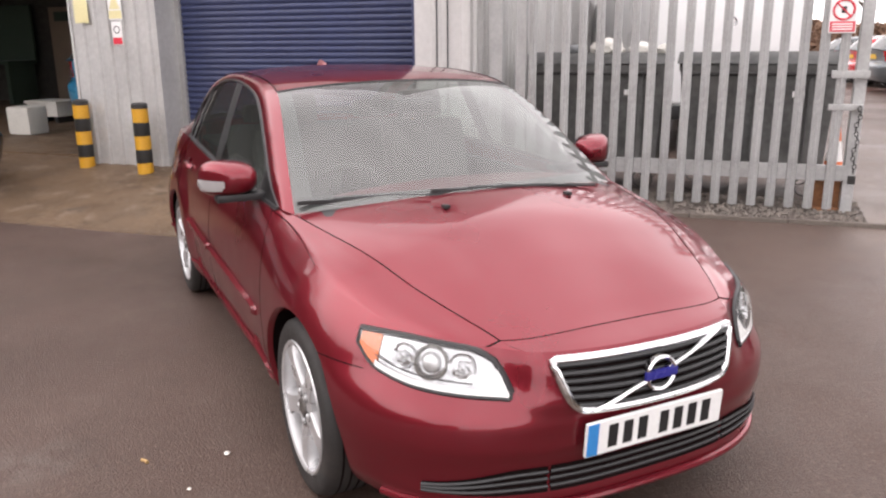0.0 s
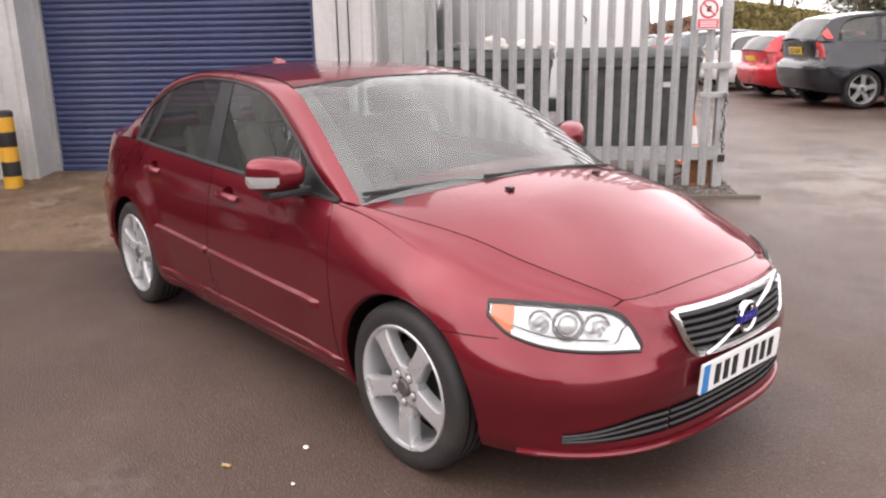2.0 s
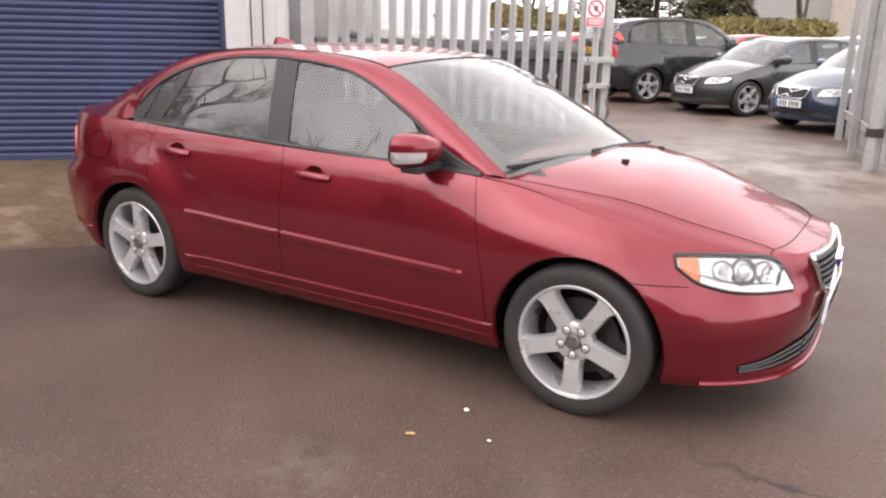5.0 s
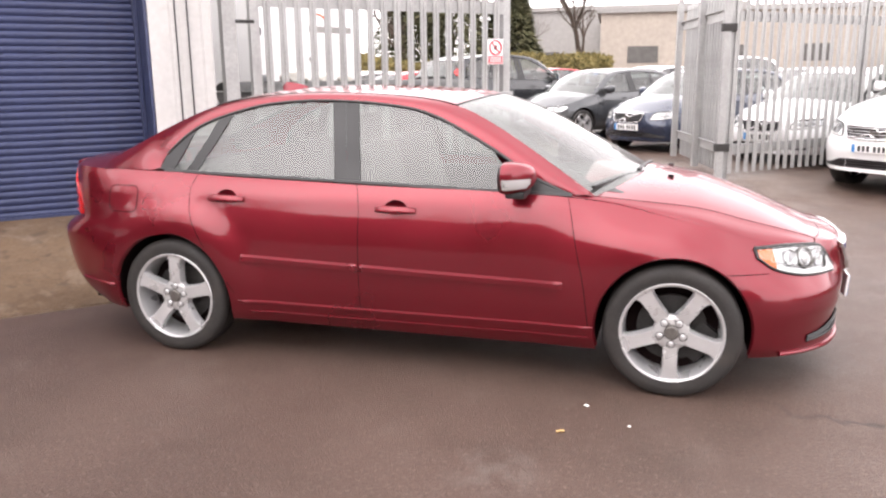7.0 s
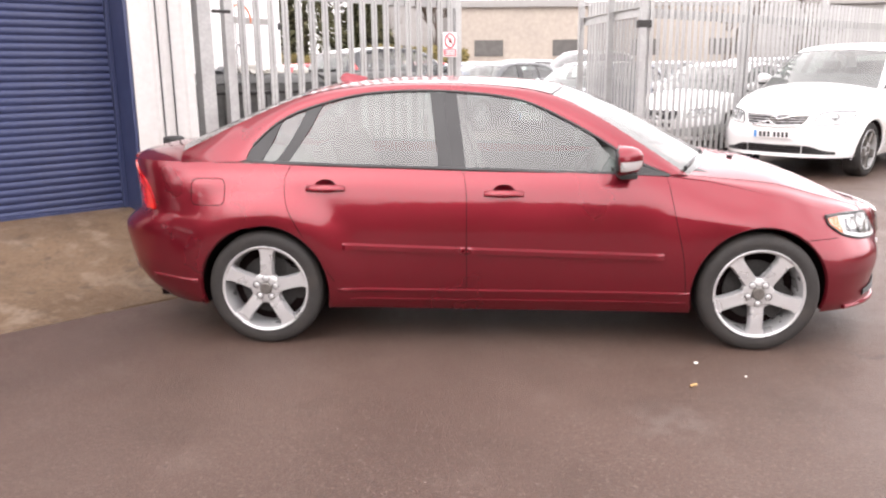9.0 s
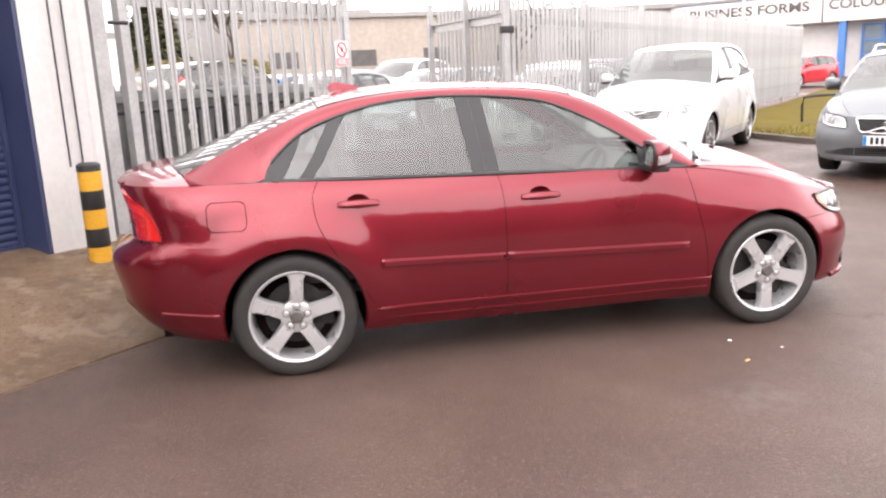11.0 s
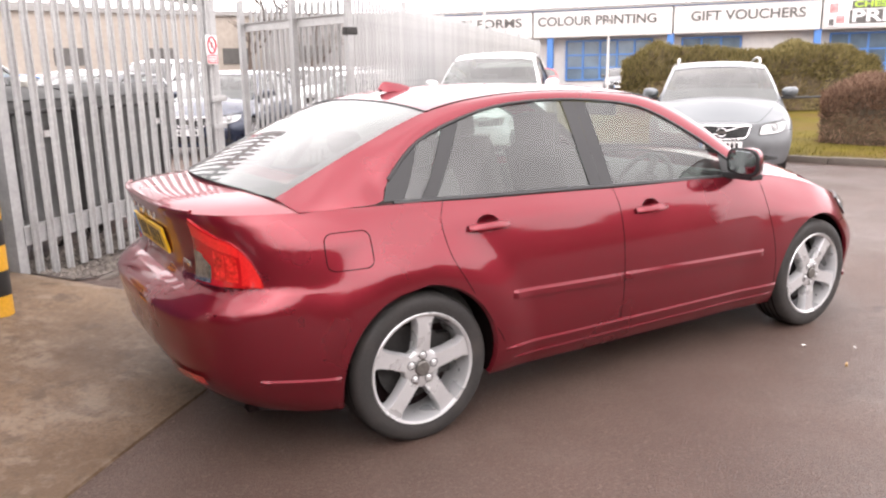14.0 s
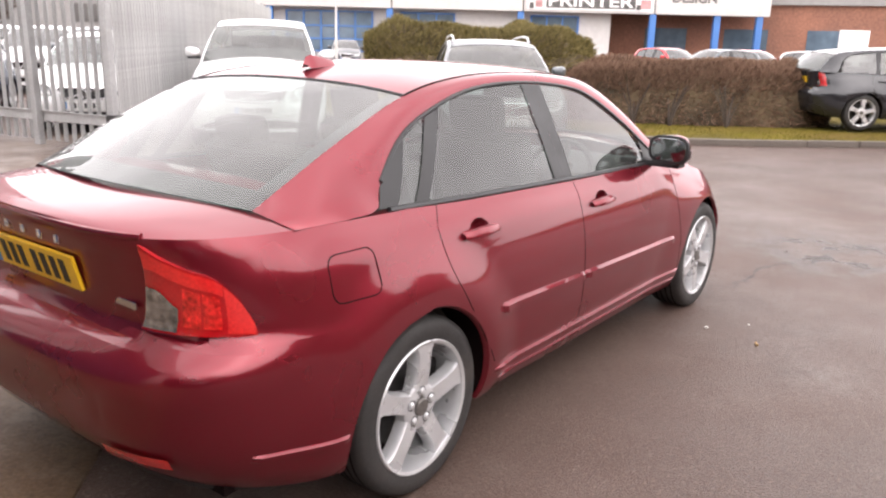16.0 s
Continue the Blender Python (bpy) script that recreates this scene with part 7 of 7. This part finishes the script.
def bush_bank(name, label, spine, tall, count, material, leaf):
    """A rough bank of shrubs with an uneven top."""
    b = thing(name, label, "shrub")
    pts = path3([(x, y, 0) for x, y in spine], 60)
    rows = []
    for i, p in enumerate(pts):
        a, c = pts[max(0, i - 1)], pts[min(59, i + 1)]
        way = (c - a).normalized()
        side = Vector((way.y, -way.x, 0))
        h = tall * (0.75 + 0.5 * noise.noise((p.x * 0.15, p.y * 0.15, 5)))
        rows.append([p + side * (-math.cos(math.pi * k / 8) * 2.0) + Vector((0, 0, h * math.sin(math.pi * k / 8) ** 0.5 * (1 + 0.2 * noise.noise((p.x * 0.5, k, 0))))) for k in range(9)])
    part("core", grid(rows), material, b)
    verts, faces = [], []
    for _ in range(count):
        i, k = random.randrange(59), random.randrange(8)
        a, d = random.random(), random.random()
        c = rows[i][k].lerp(rows[i + 1][k], a).lerp(rows[i][k + 1].lerp(rows[i + 1][k + 1], a), d)
        u = Vector((random.uniform(-1, 1), random.uniform(-1, 1), random.uniform(-0.4, 1))).normalized()
        v = u.cross(Vector((random.uniform(-1, 1), random.uniform(-1, 1), 0.2))).normalized()
        s = leaf * random.uniform(0.4, 1.2)
        n = len(verts)
        verts += [c - v * s * 0.3, c + v * s * 0.3, c + u * s]
        faces.append((n, n + 1, n + 2))
    me = bpy.data.meshes.new("foliage")
    me.from_pydata([tuple(v) for v in verts], [], faces)
    me.materials.append(material)
    ob = new("foliage", me)
    ob.parent = b
    tagged(ob, kind="stuff")


bush_bank("tree_belt", "dark belt of tall scrub across the road", [(26, -24), (8, -20), (-10, -17), (-28, -14), (-40, -6)], 6.0, 9000, M["hedge_brown"], 1.2)
bush_bank("tree_belt", "dark tall evergreen belt beyond the yard entrance", [(-8, -27), (-18, -21), (-27, -13), (-36, -2)], 10.5, 16000, M["evergreen"], 1.0)
bush_bank("shrub_bank", "olive-green overgrown bank behind the parked cars", [(-2, 40), (-8, 39), (-14, 38), (-19, 37)], 2.9, 22000, M["hedge_green"], 0.34)
bush_bank("shrub_bank", "brown bare scrub bank behind the parked cars", [(-18, 38), (-26, 35), (-34, 32)], 2.9, 18000, M["hedge_brown"], 0.34)


def conifer(x, y, tall, wide):
    """An evergreen: a straight trunk with tiers of drooping, leafy boughs."""
    t = thing("conifer", "dense dark green conifer behind the parked cars", "tree", pose(x, y, 0))
    part("trunk", tube([(0, 0, -0.2), (0, 0, tall * 0.95)], lambda k: 0.22 * (1 - 0.85 * k), 8), M["bark"], t)
    verts, faces = [], []
    for _ in range(17000):
        k = random.random() ** 0.7
        z = tall * (0.10 + 0.90 * k)
        a = random.uniform(0, math.tau)
        reach = wide / 2 * (1 - k) ** 0.75 * (0.25 + 0.75 * random.random() ** 0.6) * (1 + 0.25 * math.sin(a * 3 + z))
        c = Vector((reach * math.cos(a), reach * math.sin(a), z - 0.25 * reach))
        way = Vector((math.cos(a), math.sin(a), random.uniform(-0.7, 0.2))).normalized()
        side = way.cross(Vector((random.uniform(-.6, .6), random.uniform(-.6, .6), 1))).normalized()
        s = random.uniform(0.18, 0.48)
        n = len(verts)
        verts += [tuple(c - side * s * 0.22), tuple(c + side * s * 0.22), tuple(c + way * s)]
        faces.append((n, n + 1, n + 2))
    me = bpy.data.meshes.new("crown")
    me.from_pydata(verts, [], faces)
    me.materials.append(M["evergreen"])
    ob = new("crown", me)
    ob.parent = t
    return t


conifer(-11.5, 42.5, 9.5, 7.5)
conifer(-8.0, 43.5, 7.0, 5.0)
conifer(-14.5, 44.0, 8.5, 6.5)


# ---- small parts of the saloon ----
def on_deck(x, y, up=0.0):
    """A point on the saloon's bonnet or boot deck."""
    best = min((p for p in [k * 0.01 for k in range(-230, 226)]), key=lambda p: abs(hero_skin.ring(p, 0.9).x - x))
    e = hero_skin.ring(best, hero_skin.top(x))
    v = hero_deck(best, y / e.y)
    return Vector((v.x, y, v.z + up))


# wipers, cowl, nozzles, roof fin
cowl = []
for k in range(25):
    y = -0.66 + 1.32 * k / 24
    w = y / 0.745
    xb = 0.95 + 0.27 * (1 - w * w)
    cowl.append([(xb - 0.05, y, 0.922 + 0.035 * (1 - abs(w) ** 2.4) + 0.015), (xb + 0.03, y, 0.925 + 0.035 * (1 - abs(w) ** 2.4)), tuple(on_deck(min(xb + 0.10, 1.33), y, -0.004))])
part("cowl_panel", grid(cowl), M["black_plastic"], hero)
for pts, rad in (([(1.20, -0.10, 0.972), (1.09, -0.34, 0.986), (0.985, -0.60, 0.976)], 0.0075), ([(1.16, 0.50, 0.965), (1.16, 0.20, 0.990), (1.135, -0.10, 1.000)], 0.0075)):
    arm = part("wiper_arm", tube(path3(pts, 16), rad, 6), M["black_plastic"], hero)
    a, b = Vector(pts[1]), Vector(pts[2])
    part("wiper_blade", box((0, -0.008, -0.014), ((b - a).length * 2.0, 0.008, 0.002), 0.003, Matrix.Translation(b + (a - b) * 0.0 - (b - a).normalized() * (b - a).length * 1.5) @ (b - a).to_track_quat("X", "Z").to_matrix().to_4x4()), M["black_plastic"], arm)
for sg in (-1, 1):
    part("washer_nozzle", box((-0.016, -0.013, -0.004), (0.016, 0.013, 0.010), 0.005, Matrix.Translation(on_deck(1.29, sg * 0.27, 0.002))), M["black_plastic"], hero)
fin = []
for k in range(9):
    t = k / 8
    hgt = 0.048 * t ** 0.75 * (1 - smoothstep(0.82, 1.0, t) * 0.9) + 0.004
    half = 0.030 * math.sin(math.pi * (0.08 + 0.55 * t)) ** 0.8
    x, z0 = -0.86 - 0.16 * t, 1.425 - 0.012 * t
    fin.append([(x, -half, z0 - 0.008), (x - 0.006, -half * 0.38, z0 + hgt * 0.7), (x - 0.02 * t, 0, z0 + hgt), (x - 0.006, half * 0.38, z0 + hgt * 0.7), (x, half, z0 - 0.008)])
part("aerial_fin", grid(fin), M["red_paint"], hero)
# fuel flap on the driver's rear wing
loop = []
for cx_, cz_, a0 in ((-1.555, 0.880, 0), (-1.675, 0.880, 90), (-1.675, 0.808, 180), (-1.555, 0.808, 270)):
    for k in range(6):
        a = radians(a0 + 18 * k)
        fx_, fz_ = cx_ + 0.034 * math.cos(a), cz_ + 0.034 * math.sin(a)
        loop.append(Vector((fx_, hero_skin.side_y(fx_, fz_), fz_)))
part("fuel_flap_gap", tube(loop, 0.0022, 5, True), M["gap_shade"], hero)
# rear reflectors and valance, badge bars on the boot
for sg in (1, -1):
    rows = hero_skin.band(-1.95, -2.16, 0.352, 0.392, 8, 3, 0.010)
    part("rear_reflector", grid(rows if sg > 0 else flip(rows)), M["tail_bright"], hero, "red bumper reflector")
rows = []
for k in range(41):
    p = -1.62 - 1.36 * k / 40
    e = hero_skin.ring(p, 0.30)
    rows.append([(e.x * 0.985, e.y * 0.97, 0.33), (e.x * 0.965, e.y * 0.95, 0.22)])
part("rear_valance", grid(rows), M["black_plastic"], hero)
xb = hero_skin.tail(0.945) - 0.006
for k in range(5):
    y = 0.20 - 0.10 * k
    part("badge_bar", box((xb - 0.004, y - 0.013, 0.940), (xb + 0.004, y + 0.013, 0.966), 0.003, ), M["chrome"], hero, "chrome badge bar")
e = hero_skin.ring(hero_skin.p_at_y(-0.44, 0.80, False), 0.80, 0.003)
part("badge_bar", box((e.x - 0.003, e.y - 0.05, 0.79), (e.x + 0.004, e.y + 0.05, 0.812), 0.002), M["chrome"], hero, "chrome badge bar")
lipc = [hero_skin.ring(1.25 + 0.34 + (2 - 0.68) * k / 60, 0.222, 0.007) for k in range(61)]
part("front_lip", tube(lipc, 0.013, 8), M["red_paint"], hero)
# tax disc and sticker inside the screen
part("tax_disc", spin([(0.038, 0.0), (0.038, 0.001)], 24, "x"), M["paper"], hero, "round paper disc").matrix_local = pose(0.80, 0.62, 1.02, 0, 40, 0)
part("paper_slip", box((-0.03, -0.06, 0), (0.03, 0.06, 0.002)), M["paper"], hero, "white paper slip").matrix_local = pose(0.90, -0.62, 0.955, 0, 0, 20)


# ---- litter on the asphalt ----
def litter(name, label, category, x, y, length, rad, material, turn):
    bm = tube([(-length / 2, 0, rad), (0, 0.002, rad * 1.1), (length / 2, 0, rad)], rad, 8)
    solid(name, bm, material, label, category, pose(x, y, height(x, y) + 0.003, 0, 0, turn), "litter")


litter("cigarette_end", "tan cigarette end lying on the asphalt", "litter", 0.882, -1.321, 0.036, 0.006, M["tobacco"], 30)
for lx, ly, sc in ((0.962, -1.026, 0.55), (1.16, -1.20, 0.35), (-0.35, -3.1, 0.35)):
    bm = bmesh.new()
    bmesh.ops.create_icosphere(bm, subdivisions=2, radius=0.022 * sc)
    for v in bm.verts:
        v.co *= 1 + 0.5 * noise.noise(v.co * 60)
        v.co.z *= 0.45
    solid("paper_scrap", bm, M["paper"], "crumpled white paper scrap on the asphalt", "litter", pose(lx, ly, height(lx, ly) + 0.008, 0, 0, 40 * lx), "litter")


M["repair"] = shader("repair", (0.085, 0.066, 0.058), 0.8, vary=0.25, fine=120, coarse=2.5, bump=0.4, bump_scale=120)


# ---- signs and fittings on the gate ----
def gate_sign():
    b = thing("warning_sign", "white and red no-entry warning sign on the gate", "sign", YARD @ pose(2.59, FENCE_D - 0.045, 1.73))
    part("board", box((-0.10, -0.004, -0.135), (0.10, 0.004, 0.135), 0.004), M["white_sign"], b)
    ring_ = [(0.075 * math.cos(k * math.tau / 32), -0.006, 0.045 + 0.075 * math.sin(k * math.tau / 32)) for k in range(32)]
    part("prohibition_ring", tube(ring_, 0.009, 6, True), M["red_sign"], b, "red ring")
    part("slash", tube([(-0.053, -0.006, 0.098), (0.053, -0.006, -0.008)], 0.007, 6), M["red_sign"], b)
    part("symbol", box((-0.018, -0.006, 0.02), (0.020, -0.0035, 0.07), 0.006), M["ink"], b)
    part("red_panel", box((-0.092, -0.0065, -0.125), (0.092, -0.0035, -0.045), 0.002), M["red_sign"], b, "red panel")
    for z in (-0.065, -0.085, -0.105):
        part("lettering_bar", box((-0.075, -0.008, z - 0.005), (0.075, -0.0055, z + 0.005)), M["white_sign"], b)


gate_sign()
board = thing("safety_notice", "yellow and white safety notice stuck on the cladding", "sign", YARD @ pose(-4.39, WALL_D - 0.034, 1.80))
part("upper_panel", box((-0.085, -0.004, 0.0), (0.085, 0.0, 0.30), 0.003), M["white_sign"], board)
part("warning_triangle", prism([(-0.068, 0.115), (0.068, 0.115), (0.0, 0.275)], -0.003, "y", -0.0045), M["yellow_sign"], board)
part("yellow_strip", box((-0.08, -0.0055, 0.02), (0.08, -0.003, 0.10)), M["yellow_sign"], board)
part("lower_panel", box((-0.065, -0.004, -0.25), (0.065, 0.0, -0.012), 0.003), M["white_sign"], board)
part("red_strip", box((-0.058, -0.0055, -0.243), (0.058, -0.003, -0.175)), M["red_sign"], board)
part("symbol", spin([(0.04, -0.006), (0.032, -0.008), (0.03, -0.005)], 20, "y"), M["ink"], board).location = (0, 0, -0.095)
note = solid("paper_notice", box((-0.09, -0.003, -0.12), (0.09, 0.0, 0.12), 0.002), M["yellow_sign"], "faded yellow notice on the cladding", "sign", YARD @ pose(-4.84, WALL_D - 0.032, 1.90))
lock = thing("gate_latch", "galvanised latch box and chain on the gate", "latch", YARD @ pose(2.72, FENCE_D, 0.0))
part("latch_plate", box((-0.16, -0.03, 1.24), (0.12, 0.02, 1.30), 0.004), M["galvanised"], lock)
part("latch_plate", box((-0.16, -0.03, 0.98), (0.10, 0.02, 1.03), 0.004), M["galvanised"], lock)
for k in range(16):
    bm = bmesh.new()
    add_tube(bm, [(0.014 * math.cos(a), 0.0, 0.022 * math.sin(a)) for a in [i * math.tau / 12 for i in range(12)]], 0.0045, 5, True)
    part("chain_link", bm, M["dark_metal"], lock).matrix_local = pose(0.07 + 0.012 * math.sin(k), -0.05, 1.0 - 0.034 * k, 0, 0, 90 * (k % 2))
part("padlock", box((0.04, -0.075, 0.38), (0.10, -0.045, 0.45), 0.008), M["dark_metal"], lock)
part("hinge_bolt", tube([(-2.97, -0.06, 1.99), (-2.80, -0.06, 1.99)], 0.016, 8), M["dark_metal"], lock)
for z in (0.40, 1.92):
    part("hinge", box((-0.05, -0.05, z - 0.05), (0.06, 0.13, z + 0.05), 0.01), M["dark_metal"], gate_2, "dark steel hinge")
rusty = thing("steel_bracket", "rusty orange steel bracket at the gate foot", "bracket", YARD @ pose(2.62, FENCE_D + 0.10, 0.12))
part("plate", box((-0.10, 0.0, 0.0), (0.12, 0.03, 0.34), 0.006), M["rust"], rusty)
part("foot_plate", box((-0.10, -0.05, 0.0), (0.14, 0.05, 0.03), 0.006), M["rust"], rusty)
cone = thing("traffic_cone", "orange and white traffic cone behind the gate", "cone", YARD @ pose(2.84, 4.9, 0.15))
part("base", box((-0.15, -0.15, 0.0), (0.15, 0.15, 0.035), 0.012), M["orange"], cone)
part("lower_cone", spin([(0.105, 0.03), (0.080, 0.22)], 24, "z"), M["orange"], cone)
part("sleeve", spin([(0.081, 0.22), (0.052, 0.42)], 24, "z"), M["white_sign"], cone, "white reflective sleeve")
part("upper_cone", spin([(0.051, 0.42), (0.024, 0.60), (0.002, 0.604)], 24, "z"), M["orange"], cone)

# gravel strip under the gate
strip = [[(s_, d_, height((s_ - d_) * 0.70711, (s_ + d_) * 0.70711) + 0.012) for s_ in [-0.02 + 2.94 * k / 30 for k in range(31)]] for d_ in [3.18 + 0.9 * k / 8 for k in range(9)]]
solid("gravel_bed", grid(strip), M["repair"], "gritty strip of ground under the gate", "ground", YARD, kind="structure")
edge_run = thing("edging", "thin concrete edging beside the gravel", "kerb", YARD, kind="structure")
for k in range(4):
    part("edging_stone", box((-0.02 + 0.78 * k, 3.13, 0.0), (0.75 + 0.78 * k, 3.18, 0.115 + 0.004 * (k % 2)), 0.01), M["kerb"], edge_run)
verts, faces = [], []
for k in range(1500):
    s_, d_ = random.uniform(0.0, 2.92), 3.2 + 0.75 * random.random()
    r = random.uniform(0.010, 0.030)
    zc = height((s_ - d_) * 0.70711, (s_ + d_) * 0.70711) + 0.012 + r * 0.3
    n = len(verts)
    a = random.uniform(0, 6)
    for du, dv, dz in ((1, 0, 0), (0, 1, 0), (-1, 0, 0), (0, -1, 0), (0.1, 0.1, 0.8), (0, 0, -0.6)):
        u, v = du * math.cos(a) - dv * math.sin(a), du * math.sin(a) + dv * math.cos(a)
        verts.append((s_ + u * r * random.uniform(0.7, 1.3), d_ + v * r * random.uniform(0.7, 1.3), zc + dz * r))
    faces += [(n, n + 1, n + 4), (n + 1, n + 2, n + 4), (n + 2, n + 3, n + 4), (n + 3, n, n + 4), (n + 1, n, n + 5), (n + 2, n + 1, n + 5), (n + 3, n + 2, n + 5), (n, n + 3, n + 5)]
me = bpy.data.meshes.new("gravel")
me.from_pydata(verts, [], faces)
me.materials.append(M["gravel"])
gr = tagged(new("gravel", me), "loose pale gravel and leaf litter under the gate", "gravel", kind="stuff")
gr.matrix_world = YARD

# ---- things in the open bay ----
bench = thing("workbench", "cluttered dark green steel workbench against the back wall", "bench", YARD @ pose(-14.7, 10.0, 0.305))
part("top", box((-2.6, -0.4, 0.85), (2.0, 0.4, 0.92), 0.01), M["cupboard_green"], bench)
part("back_panel", box((-2.6, 0.35, 0.92), (2.0, 0.42, 2.1), 0.01), M["cupboard_green"], bench)
for x in (-2.5, -1.0, 0.5, 1.9):
    part("leg", box((x - 0.05, -0.36, 0.0), (x + 0.05, 0.36, 0.85), 0.008), M["cupboard_green"], bench)
tub = thing("wash_tub", "white plastic wash tub on a stand", "tub", YARD @ pose(-8.80, 6.75, 0.305))
part("basin", box((-0.31, -0.24, 0.10), (0.31, 0.24, 0.34), 0.04), M["plastic_white"], tub)
part("rim", box((-0.34, -0.27, 0.32), (0.34, 0.27, 0.36), 0.02), M["plastic_white"], tub)
for x in (-0.24, 0.24):
    part("leg", box((x - 0.03, -0.2, 0.0), (x + 0.03, 0.2, 0.11), 0.006), M["dark_metal"], tub)
drum = solid("plastic_drum", box((-0.20, -0.18, 0.0), (0.20, 0.18, 0.40), 0.05), M["plastic_white"], "white plastic drum on the workshop floor", "drum", YARD @ pose(-7.75, 5.2, 0.305))
door_in = thing("door_1", "pale inner door with a green exit sign above", "door", YARD @ pose(-11.9, 10.58, 0.305), kind="structure")
part("leaf", box((-0.45, -0.05, 0.0), (0.45, 0.0, 2.05), 0.01), M["door_tan"], door_in)
part("exit_sign", box((-0.3, -0.06, 1.75), (0.15, -0.052, 1.95)), M["cupboard_green"], door_in, "green exit sign")
